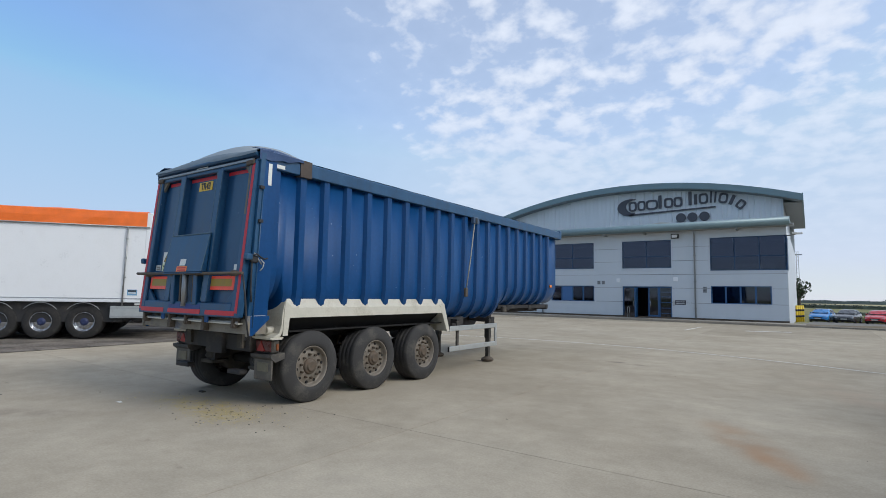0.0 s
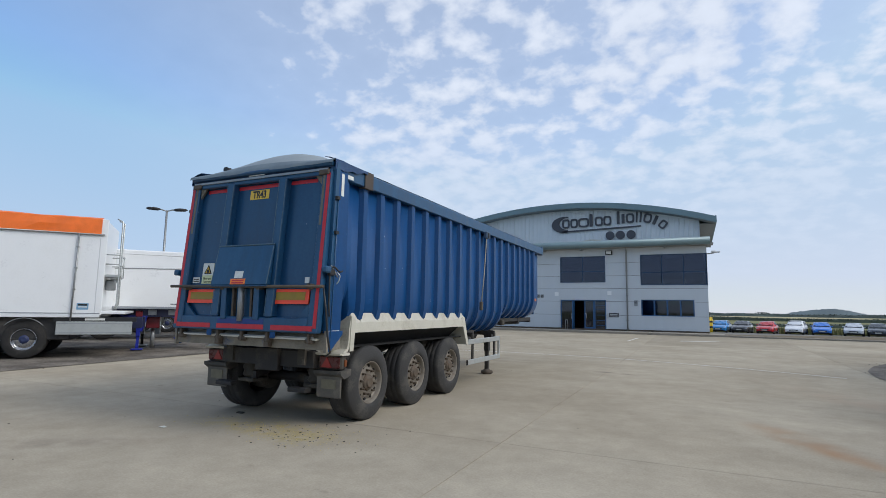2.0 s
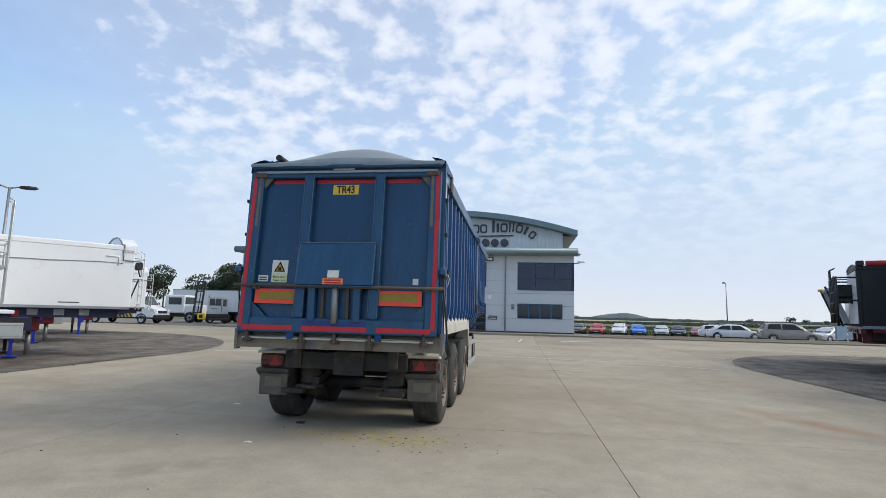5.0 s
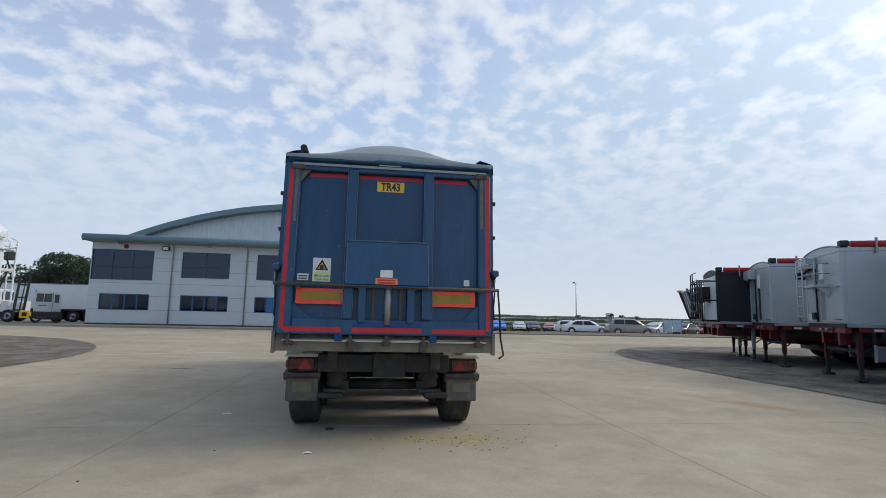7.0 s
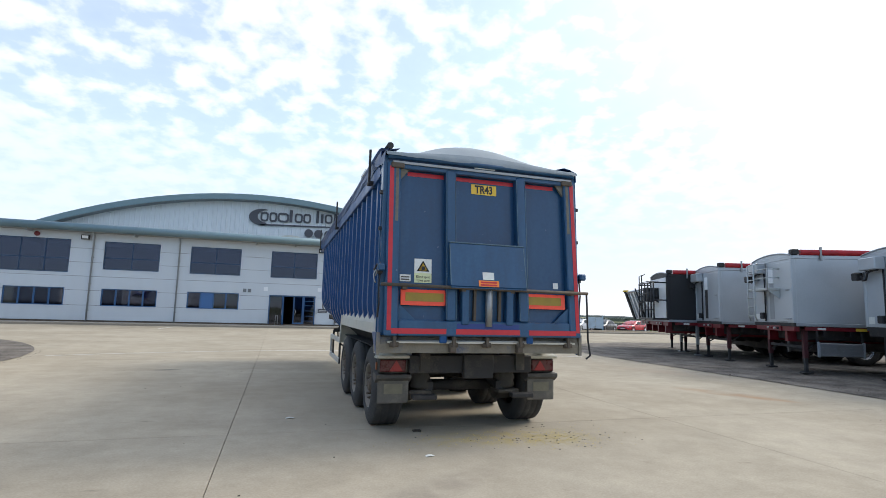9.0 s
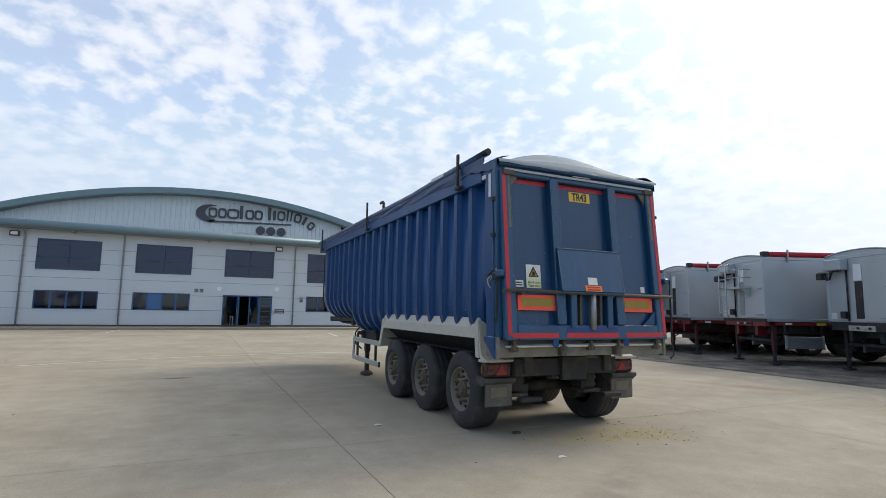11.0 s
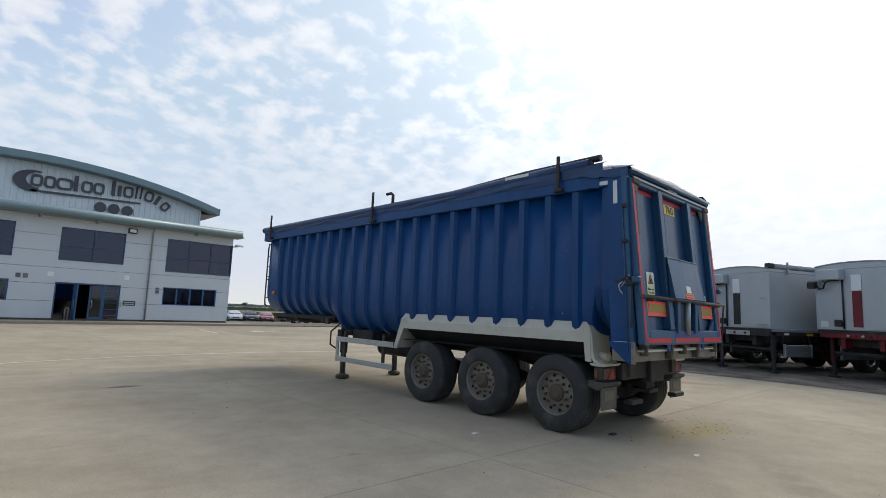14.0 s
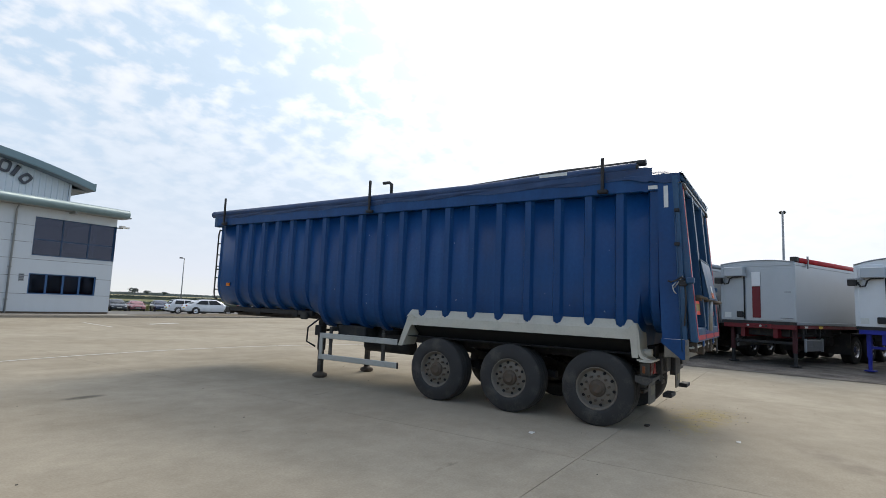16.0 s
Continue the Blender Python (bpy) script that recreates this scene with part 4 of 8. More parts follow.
def side_curve(low, inset, off=0.0, top=3.24):
    """Half section of the tub, from the top rail down round to the floor: pairs of x, z."""
    pts = [(HW - 0.075 + off, top), (HW - 0.075 + off, low + 0.52)]
    for k in range(1, 9):
        a = radians(k * 90 / 8)
        pts.append((HW - 0.075 - 0.40 * (1 - math.cos(a)) * inset + off * math.cos(a), low + 0.52 - 0.52 * math.sin(a) - off * math.sin(a)))
    pts.append((0.0, low - off))
    return pts


def tub_low(y):
    if y < 0.63:
        return 1.40
    if y < STEP - 0.15:
        return 1.10
    if y > STEP + 0.45:
        return 1.36
    return 1.10 + 0.26 * (y - STEP + 0.15) / 0.6


ys = [0.30, 0.62, 0.66, 2.0, 4.0, 6.0, STEP - 0.15, STEP, STEP + 0.15, STEP + 0.3, STEP + 0.45, 8.0, 9.6, 9.94, 10.07]
rows = []
for y in ys:
    c = side_curve(tub_low(y), 1.0)
    k = 1.0 if y < 9.7 else (0.985 if y < 10.0 else 0.95)
    rows.append([(-x * k, y, z) for x, z in c] + [(x * k, y, z) for x, z in c[-2::-1]])
bm = sheet(rows, 0.03)
for f in bm.faces:
    f.smooth = abs(f.normal.y) < 0.5
part("tub", bm, BLUE, tt, "rounded blue sheet body")
c = side_curve(1.36, 1.0)
part("front_wall", prism([(-x * 0.95, z) for x, z in c] + [(x * 0.95, z) for x, z in c[-2::-1]], "y", 10.05, 10.13), BLUE, tt)


def rib_mesh(low):
    """A pressed rib: a raised channel that follows the side and runs under the floor."""
    outer, inner = side_curve(low, 1.0, 0.062, 3.2), side_curve(low, 1.0, -0.01, 3.2)
    bm = bmesh.new()
    prof = ((-0.085, 0), (-0.05, 1), (0.05, 1), (0.085, 0))
    prev = None
    for (xo, zo), (xi, zi) in zip(outer[:-1], inner[:-1]):
        row = [bm.verts.new((xo if s else xi, dy, zo if s else zi)) for dy, s in prof]
        if prev:
            for k in range(3):
                bm.faces.new((prev[k], prev[k + 1], row[k + 1], row[k]))
        else:
            bm.faces.new(row)
        prev = row
    bm.faces.new(prev[::-1])
    bmesh.ops.recalc_face_normals(bm, faces=bm.faces[:])
    return bm


rib_lo, rib_hi = data_of(rib_mesh(1.10), "rib", BLUE), data_of(rib_mesh(1.36), "rib", BLUE)
for y in RIBS:
    for s in (1, -1):
        o = part("rib", rib_lo if 0.5 < y < STEP + 0.1 else rib_hi, BLUE, tt)
        o.matrix_basis = pose(0, y, 0) if s > 0 else pose(0, y, 0, 0, 0, 180)

# top rails, sloping a little up to the front
for s, name in ((1, "top_rail"), (-1, "top_rail")):
    pts = [(s * (HW - 0.1), 3.19), (s * (HW + 0.02), 3.19), (s * (HW + 0.02), 3.37), (s * (HW - 0.02), 3.40), (s * (HW - 0.1), 3.40)]
    bm = prism(pts, "y", 0.28, 10.1)
    bmesh.ops.bevel(bm, geom=[e for e in bm.edges], offset=0.008, segments=1, affect="EDGES")
    rail = part(name, bm, BLUE_DULL if s > 0 else BLUE, tt)
    part("clamp", boxm(s * (HW - 0.11), s * (HW + 0.035), 0.78, 0.98, 3.17, 3.405) if s > 0 else boxm(s * (HW + 0.03), s * (HW - 0.1), 0.5, 0.56, 3.18, 3.41), mat("rail_rust", (0.07, 0.055, 0.045), 0.8, var=0.3, scale=8) if s > 0 else BLUE, rail)
    part("rail_end", boxm(min(s * (HW - 0.12), s * (HW + 0.03)), max(s * (HW - 0.12), s * (HW + 0.03)), 10.08, 10.2, 3.17, 3.42, 0.015), BLUE_DULL, rail)

# rear corner posts: leaning plates, wide at the foot
for s in (1, -1):
    x0, x1 = sorted((s * (HW - 0.03), s * (HW + 0.035)))
    post = part("corner_post", prism([(0.07, 1.22), (0.33, 1.22), (0.36, 1.9), (0.38, 3.30), (0.22, 3.38), (0.19, 3.30)], "x", x0, x1), BLUE, tt)
    part("post_edge", prism([(0.035, 1.25), (0.085, 1.25), (0.20, 3.36), (0.13, 3.36)], "x", *sorted((s * (HW - 0.06), s * (HW + 0.05)))), BLUE_DULL, post)
    part("white_tape", prism([(0.245, 2.95), (0.30, 2.95), (0.305, 3.24), (0.25, 3.24)], "x", *sorted((s * (HW + 0.036), s * (HW + 0.039)))), WHITE_ST, post, "white reflective corner tape")
    part("white_tape", prism([(0.31, 3.21), (0.52, 3.21), (0.52, 3.26), (0.31, 3.26)], "x", *sorted((s * (HW + 0.0215), s * (HW + 0.0245)))), WHITE_ST, post, "white reflective corner tape")
    part("hinge_rod", pipe([(s * (HW + 0.065), 0.09, 1.1), (s * (HW + 0.065), 0.13, 2.0), (s * (HW + 0.055), 0.17, 2.9)], 0.008), BLUE_DULL, post)
    for z in (2.46, 2.9):
        part("rod_clip", boxm(*sorted((s * (HW + 0.03), s * (HW + 0.085))), 0.11, 0.17, z - 0.02, z + 0.02), CHASSIS, post)
    part("foot_tape", boxm(*sorted((s * (HW + 0.036), s * (HW + 0.040))), 0.08, 0.30, 1.21, 1.25), WHITE_ST, post, "pale strip near the foot of the post")
    part("latch", boxm(*sorted((s * (HW + 0.02), s * (HW + 0.10))), -0.06, 0.04, 1.95, 2.03, 0.015), BLUE_DULL, post)
    part("latch_block", boxm(*sorted((s * (HW + 0.03), s * (HW + 0.085))), 0.03, 0.13, 1.92, 2.00, 0.012), CHASSIS, post)
    part("latch_hook", pipe([(s * (HW + 0.07), 0.02, 2.00), (s * (HW + 0.09), 0.09, 2.03), (s * (HW + 0.10), 0.15, 1.99), (s * (HW + 0.09), 0.21, 1.97), (s * (HW + 0.10), 0.25, 1.985)], 0.011), CHASSIS, post)
    part("latch_pin", pipe([(s * (HW + 0.05), 0.08, 2.05), (s * (HW + 0.08), 0.13, 1.96), (s * (HW + 0.09), 0.17, 1.90)], 0.009), STEEL, post)
    part("latch_cord", pipe([(s * (HW + 0.09), 0.15, 1.97), (s * (HW + 0.11), 0.19, 1.92), (s * (HW + 0.10), 0.18, 1.86), (s * (HW + 0.09), 0.15, 1.82)], 0.008), ALU, post)
    part("chain", pipe([(s * (HW + 0.06), 0.05, 1.92), (s * (HW + 0.07), 0.04, 1.75), (s * (HW + 0.06), 0.05, 1.58), (s * (HW + 0.07), 0.06, 1.42)], 0.010), CHASSIS, post)


# tailgate, leaning in towards the top
def lean(z):
    return 0.005 + 0.085 * (z - 1.3)


def plate(x0, x1, z0, z1, off, thick=0.03, bev=0.0):
    """A flat piece on the leaning tailgate; off is its distance out from the skin."""
    bm = prism([(lean(z0) - off, z0), (lean(z0) - off + thick, z0), (lean(z1) - off + thick, z1), (lean(z1) - off, z1)], "x", x0, x1)
    if bev:
        bmesh.ops.bevel(bm, geom=bm.edges[:], offset=bev, segments=1, affect="EDGES")
    return bm


tg = part("tailgate", plate(-1.19, 1.19, 1.26, 3.24, 0.0, 0.04), GATE, tt, "blue tailgate with raised frame and dirt marks")
for x0, x1, z0, z1 in ((-1.255, -1.10, 1.22, 3.27), (1.10, 1.255, 1.22, 3.27), (-1.10, 1.10, 1.22, 1.40), (-1.10, 1.10, 3.20, 3.30)):
    part("frame_bar", plate(x0, x1, z0, z1, 0.085, 0.09, 0.012), BLUE_DULL, tg)
for x in (-0.47, 0.47):
    part("mullion", plate(x - 0.062, x + 0.062, 1.40, 3.24, 0.10, 0.11, 0.014), BLUE_DULL, tg)
    for e in (-0.062, 0.054):
        part("highlight_edge", plate(x + e, x + e + 0.008, 1.42, 3.20, 0.1015, 0.003), BLUE_EDGE, tg, "pale strip, an edge highlight put in as colour")
# corner gussets at the head
for s in (1, -1):
    part("gusset", prism([(s * 1.11, 3.21), (s * 0.98, 3.21), (s * 1.11, 3.05)], "y", lean(3.1) - 0.05, lean(3.1) - 0.02), GATE_DIRT, tg, "dirt-caked corner gusset")
    part("dirt_strip", plate(*sorted((s * 1.125, s * 1.16)), 2.55, 3.20, 0.0875, 0.003), GATE_DIRT, tg, "brown dirt streak down the frame")
    part("gusset", prism([(s * 1.11, 1.39), (s * 0.88, 1.39), (s * 1.11, 1.60)], "y", lean(1.45) - 0.05, lean(1.45) - 0.02), BLUE_DULL, tg)
    part("head_block", plate(*sorted((s * 1.06, s * 1.22)), 3.20, 3.27, 0.11, 0.05, 0.01), RUST, tg, "rusty block at the head of the gate")
part("head_seal", plate(-1.2, 1.2, 3.255, 3.285, 0.105, 0.03), STEEL, tg, "pale rubber seal strip")
# red reflective tapes
for s in (1, -1):
    part("red_tape", plate(*sorted((s * 1.185, s * 1.235)), 1.28, 3.22, 0.089, 0.003), REDTAPE, tg, "red reflective tape")
for x0, x1 in ((-1.18, -0.53), (-0.41, 0.41), (0.53, 1.18)):
    part("red_tape", plate(x0, x1, 1.245, 1.305, 0.089, 0.003), REDTAPE, tg, "red reflective tape")
for x0, x1 in ((-1.0, -0.54), (-0.40, 0.40), (0.54, 0.98)):
    part("red_tape", plate(x0, x1, 3.135, 3.185, 0.004, 0.003), REDTAPE, tg, "red reflective tape")
part("blue_patch", plate(-0.40, 0.40, 1.31, 1.37, 0.089, 0.003), mat("fresh_blue", (0.010, 0.035, 0.17), 0.4), tg, "brighter blue painted strip")
# grain hatch: a sloping box over the chute
bm = bmesh.new()
for a in [prism([(lean(1.80) - 0.185, 1.80), (lean(1.8) - 0.104, 1.80), (lean(2.33) - 0.104, 2.33), (lean(2.33) - 0.124, 2.33)], "x", -0.505, 0.475, bm)]:
    bmesh.ops.bevel(a, geom=a.edges[:], offset=0.012, segments=1, affect="EDGES")
hatch = part("hatch_cover", bm, BLUE_DULL, tg, "sloping blue hatch cover")
part("hatch_lip", boxm(-0.495, 0.465, lean(1.80) - 0.19, lean(1.8) - 0.02, 1.785, 1.799), BLUE_DULL, hatch)
part("hatch_top", boxm(-0.505, 0.475, lean(2.33) - 0.128, lean(2.33) - 0.103, 2.325, 2.342, 0.004), BLUE_EDGE, hatch, "pale top edge of the hatch, a highlight put in as colour")
for x in (-0.505, 0.463):
    part("highlight_edge", prism([(lean(1.82) - 0.186, 1.82), (lean(1.82) - 0.180, 1.82), (lean(2.31) - 0.121, 2.31), (lean(2.31) - 0.127, 2.31)], "x", x, x + 0.012), BLUE_EDGE, hatch)
# chute under the hatch
for x in (-0.30, 0.27):
    part("chute_post", boxm(x - 0.045, x + 0.045, lean(1.5) - 0.12, lean(1.5), 1.36, 1.78, 0.008), BLUE_DULL, tg)
part("chute_back", boxm(-0.25, 0.22, lean(1.5) - 0.03, lean(1.5) - 0.005, 1.38, 1.78), BLUE_DULL, tg)
bm = bmesh.new()
cyl(bm, (0.0, lean(1.5) - 0.10, 1.34), (0.0, lean(1.5) - 0.10, 1.80), 0.042, 16)
part("chute_cylinder", bm, STEEL, tg, "worn steel lock cylinder")
for x in (-0.17, 0.15):
    part("slide", boxm(x - 0.016, x + 0.016, lean(1.5) - 0.08, lean(1.5) - 0.03, 1.38, 1.78), RUST, tg)
# marker boards
for x0, x1 in ((-1.07, -0.50), (0.48, 1.06)):
    bd = part("marker_board", plate(x0, x1, 1.568, 1.752, 0.055, 0.02), ORANGERED, tg, "red and yellow reflective marker board")
    part("marker_centre", plate(x0 + 0.055, x1 - 0.055, 1.615, 1.715, 0.058, 0.003), MARKYEL, bd, "olive yellow reflective centre")
    part("board_stay", plate((x0 + x1) / 2 - 0.2, (x0 + x1) / 2 + 0.2, 1.58, 1.74, 0.034, 0.034), BLUE_DULL, bd)
# round bar across the gate
bar = part("gate_bar", pipe([(-1.32, -0.10, 1.795), (0, -0.10, 1.785), (1.34, -0.10, 1.780)], 0.02), RUST, tg, "grey-brown steel bar across the gate")
for x in (-1.04, -0.33, 0.30, 1.12):
    part("bar_bracket", boxm(x - 0.025, x + 0.025, -0.105, 0.0, 1.745, 1.815), RUST, bar)
# stickers
sn = part("warning_sign", plate(-0.90, -0.69, 1.835, 2.12, 0.006, 0.004), PALEYEL, tg, "blind spot warning sticker with black triangle")
part("sign_top", plate(-0.90, -0.69, 1.95, 2.12, 0.008, 0.003), WHITE_ST, sn)
def tri_plate(cx, cz, r, off, material):
    bm = bmesh.new()
    v = [bm.verts.new((cx + r * math.sin(a), lean(cz + r * math.cos(a)) - off, cz + r * math.cos(a))) for a in (0, 2 * math.pi / 3, 4 * math.pi / 3)]
    bm.faces.new(v)
    bmesh.ops.solidify(bm, geom=bm.faces[:], thickness=0.001)
    return bm
part("triangle", tri_plate(-0.795, 2.015, 0.088, 0.0095, BLACK), BLACK, sn)
part("triangle_inner", tri_plate(-0.795, 2.012, 0.060, 0.011, PALEYEL), YELLOW, sn)
part("triangle_mark", plate(-0.815, -0.775, 1.985, 2.03, 0.0125, 0.001), BLACK, sn)
TILT = 90 - math.degrees(math.atan(0.085))
lettering("Blind spot", 0.042, BLACK, sn, pose(-0.795, lean(1.905) - 0.0075, 1.905, TILT), 0.001)
lettering("Take care", 0.042, BLACK, sn, pose(-0.795, lean(1.862) - 0.0075, 1.862, TILT), 0.001)
fp = part("fleet_plate", plate(-0.175, 0.165, 2.985, 3.115, 0.006, 0.004), YELLOW, tg, "yellow plate with black TR43 lettering")
lettering("TR43", 0.125, BLACK, fp, pose(-0.005, lean(3.05) - 0.008, 3.047, TILT) @ Matrix.Diagonal((0.88, 1.12, 1, 1)), 0.001, bold=0.0042)
st = part("sticker", plate(-1.075, -0.945, 1.845, 1.925, 0.006, 0.004), WHITE_ST, tg, "small white sticker with unreadable print")
part("text_bar", plate(-1.06, -0.96, 1.86, 1.875, 0.008, 0.002), RUST, st)
part("text_bar", plate(-1.06, -0.96, 1.89, 1.905, 0.008, 0.002), RUST, st)
st = part("sticker", plate(0.93, 1.0, 1.83, 1.905, 0.006, 0.004), WHITE_ST, tg, "small cream sticker")


def hatch_plate(x0, x1, z0, z1, off, thick=0.003):
    """A thin piece on the sloping front of the hatch."""
    def front(z):
        return lean(z) - 0.185 + 0.115 * (z - 1.80) - off
    return prism([(front(z0), z0), (front(z0) + thick, z0), (front(z1) + thick, z1), (front(z1), z1)], "x", x0, x1)


part("sticker", hatch_plate(-0.10, 0.045, 1.895, 1.985, 0.004), WHITE_ST, hatch, "white sticker with unreadable print")
st = part("maker_plate", hatch_plate(-0.155, 0.105, 1.812, 1.885, 0.004), ORANGE_ST, hatch, "orange maker's plate with plain bars")
for z in (1.83, 1.862):
    part("text_bar", hatch_plate(-0.13, 0.08, z - 0.008, z + 0.010, 0.006), REDTAPE, st)
st = part("head_sticker", plate(-0.16, 0.12, 3.30, 3.335, 0.09, 0.004), WHITE_ST, tg, "white sticker on the head bar")
# head bar under the sheet
part("head_bar", pipe([(-1.26, 0.10, 3.345), (0, 0.08, 3.345), (1.26, 0.10, 3.345)], 0.032, 14), BLUE_DULL, tg, "blue head bar")
part("head_plate", prism([(0.115, 3.30), (0.30, 3.30), (0.34, 3.43), (0.20, 3.418), (0.095, 3.375)], "x", -1.25, 1.25), TARP_BLUE, tg, "dark blue sheet edge over the head")

# rear sill with hooks
sill = part("rear_sill", prism([(0.03, 1.02), (0.30, 1.02), (0.30, 1.22), (0.10, 1.24), (0.06, 1.20), (0.03, 1.12)], "x", -1.31, 1.31), BLUE_SILL, tt, "dirt-caked rear sill")
part("sill_lip", boxm(-1.20, 1.20, -0.03, 0.05, 1.135, 1.155), CREAM, sill, "pale muddy ledge")
for s in (1, -1):
    part("sill_end", prism([(0.035, 1.0), (0.10, 1.0), (0.34, 1.20), (0.34, 1.245), (0.035, 1.245)], "x", *sorted((s * 1.29, s * 1.318))), BLUE, sill, "blue tapered foot plate")
    part("sill_edge", prism([(0.015, 0.995), (0.055, 0.995), (0.055, 1.25), (0.015, 1.25)], "x", *sorted((s * 1.285, s * 1.323))), BLUE_SILL, sill, "muddy edge of the foot plate")
for x in (-1.13, -0.42, 0.0, 0.44, 1.10):
    hk = part("gate_hook", boxm(x - 0.02, x + 0.02, -0.06, 0.05, 1.09, 1.22, 0.008), RUST, sill, "rusty gate hook")
    bm = bmesh.new()
    cyl(bm, (x - 0.05, -0.02, 1.12), (x + 0.05, -0.02, 1.12), 0.03, 12)
    part("hook_pin", bm, RUST, hk)
    if abs(x) > 0.3 and abs(x) < 0.6:
        part("hook_drop", boxm(x - 0.045, x + 0.03, -0.055, 0.03, 1.03, 1.10, 0.008), RUST, hk)
for x in (-0.56, 0.55):
    part("hinge_plate", boxm(x - 0.045, x + 0.045, -0.075, -0.055, 1.14, 1.33, 0.01), BLUE, sill)
part("trip_rod", pipe([(-1.15, -0.01, 1.16), (1.15, -0.01, 1.165)], 0.012), STEEL, sill)

# domed sheet over the load
def bell(u):
    """Crosswise height of the sheet: full in the middle, flat towards the rails."""
    return max(0.0, 1 - (u / 0.93) ** 2) ** 1.2


rows = []
NY, NX = 30, 20
SY = [0.10, 0.14, 0.20, 0.28, 0.38, 0.50, 0.65, 0.82, 1.0] + [1.0 + 8.87 * k / 26 for k in range(1, 27)]
for y in SY:
    h = 0.41 * math.sin(min(1.0, (y - 0.08) / 0.92) * math.pi / 2) ** 0.75 if y <= 1.0 else 0.10 + 0.31 * max(0.0, 1 - (y - 1.0) / 1.5) ** 1.6 - 0.02 * math.sin((y - 1.0) * 2.2) ** 2
    if y > 9.0:
        h *= max(0.05, (9.9 - y) / 0.9)
    row = []
    for i in range(NX + 1):
        u = -1 + 2 * i / NX
        x = u * (HW + (0.0 if y > 0.9 else 0.035))
        row.append((x, y, 3.395 + h * bell(u) + 0.006 * noise.noise((x * 3, y * 3, 1.0))))
    rows.append(row)
bm = sheet(rows)
for f in bm.faces:
    f.smooth = True
part("sheet_cover", bm, TARP, tt, "grey domed load sheet")
# blue hem that brings the sheet down on to the head bar
hem = []
for y, drop in ((0.052, None), (0.062, 0.0), (0.09, 0.005), (0.11, 0.006), (0.135, 0.007)):
    line = []
    for i in range(NX + 1):
        u = -1 + 2 * i / NX
        h = 0.41 * math.sin(max(0.0, (y - 0.08) / 0.92) * math.pi / 2) ** 0.75
        z = 3.345 + 0.004 * math.sin(i * 1.7) if drop is None else 3.395 + h * bell(u) + drop - (0.012 if y < 0.08 else 0.0)
        line.append((u * (HW + 0.037), y, z))
    hem.append(line)
bm = sheet(hem)
for f in bm.faces:
    f.smooth = True
part("sheet_hem", bm, HEM, tt, "faded grey-blue hem along the sheet's rear edge")
for s in (1, -1):
    rows = []
    for k in range(9):
        y = 0.10 + 0.72 * k / 8
        d = 0.13 - 0.10 * (k / 8) ** 1.5
        rows.append([(s * (HW - 0.13), y, 3.45 + 0.04 * math.sin(k / 8 * 3.1)), (s * (HW - 0.04), y, 3.432), (s * (HW + 0.045), y, 3.40), (s * (HW + 0.05), y, 3.40 - d + 0.012 * math.sin(k * 2.1))])
    part("sheet_corner", sheet(rows, 0.006), TARP_BLUE, tt, "dark blue sheet fold over the corner")
# rolled sheet along one side
roll = part("sheet_roll", pipe([(-HW + 0.03, 0.66, 3.535), (-HW + 0.03, 1.4, 3.522), (-HW + 0.03, 3, 3.468), (-HW + 0.025, 5.4, 3.465), (-HW + 0.02, 8, 3.46), (-HW + 0.02, 10.3, 3.465)], 0.075, 16), TARP_BLUE, tt, "dark blue rolled load sheet")
rows = []
for k in range(21):
    y = 0.45 + 9.7 * k / 20
    zr = 3.535 - 0.075 * min(1.0, max(0.0, (y - 0.6) / 2.6))
    rows.append([(-HW + 0.06, y, zr + 0.01), (-HW - 0.035, y, zr - 0.03), (-HW - 0.035 + 0.010 * math.sin(k * 1.7), y, 3.40), (-HW - 0.028, y, 3.35 + 0.02 * math.sin(k * 2.3))])
part("roll_skirt", sheet(rows, 0.006), TARP_BLUE, roll, "dark blue sheet hanging from the roll")
part("roll_core", pipe([(-HW + 0.03, 0.64, 3.535), (-HW + 0.03, 0.70, 3.535)], 0.05, 14), CHASSIS, roll, "dark open end of the roll tube")
part("roll_tube", pipe([(-HW + 0.10, 0.55, 3.62), (-HW + 0.10, 1.8, 3.60), (-HW + 0.08, 3.6, 3.50)], 0.045, 12), BLACK, roll, "black tube beside the roll")
part("roll_label", boxm(-HW - 0.052, -HW - 0.047, 1.62, 2.05, 3.515, 3.56), WHITE_ST, roll, "white label with unreadable print")
for y, z1 in ((1.10, 3.70), (5.39, 3.80), (9.78, 3.81)):
    up_ = part("roll_stop", boxm(-HW - 0.085, -HW - 0.055, y - 0.02, y + 0.02, 3.24, z1), CHASSIS, tt, "dark upright roll stop")
    part("stop_foot", boxm(-HW - 0.09, -HW - 0.0, y - 0.07, y + 0.07, 3.20, 3.25, 0.01), CHASSIS, up_)
part("crank_hook", pipe([(-HW + 0.2, 5.10, 3.55), (-HW + 0.2, 5.10, 3.76), (-HW + 0.2, 5.16, 3.80), (-HW + 0.2, 5.30, 3.80)], 0.03), CHASSIS, tt, "dark hooked bracket")

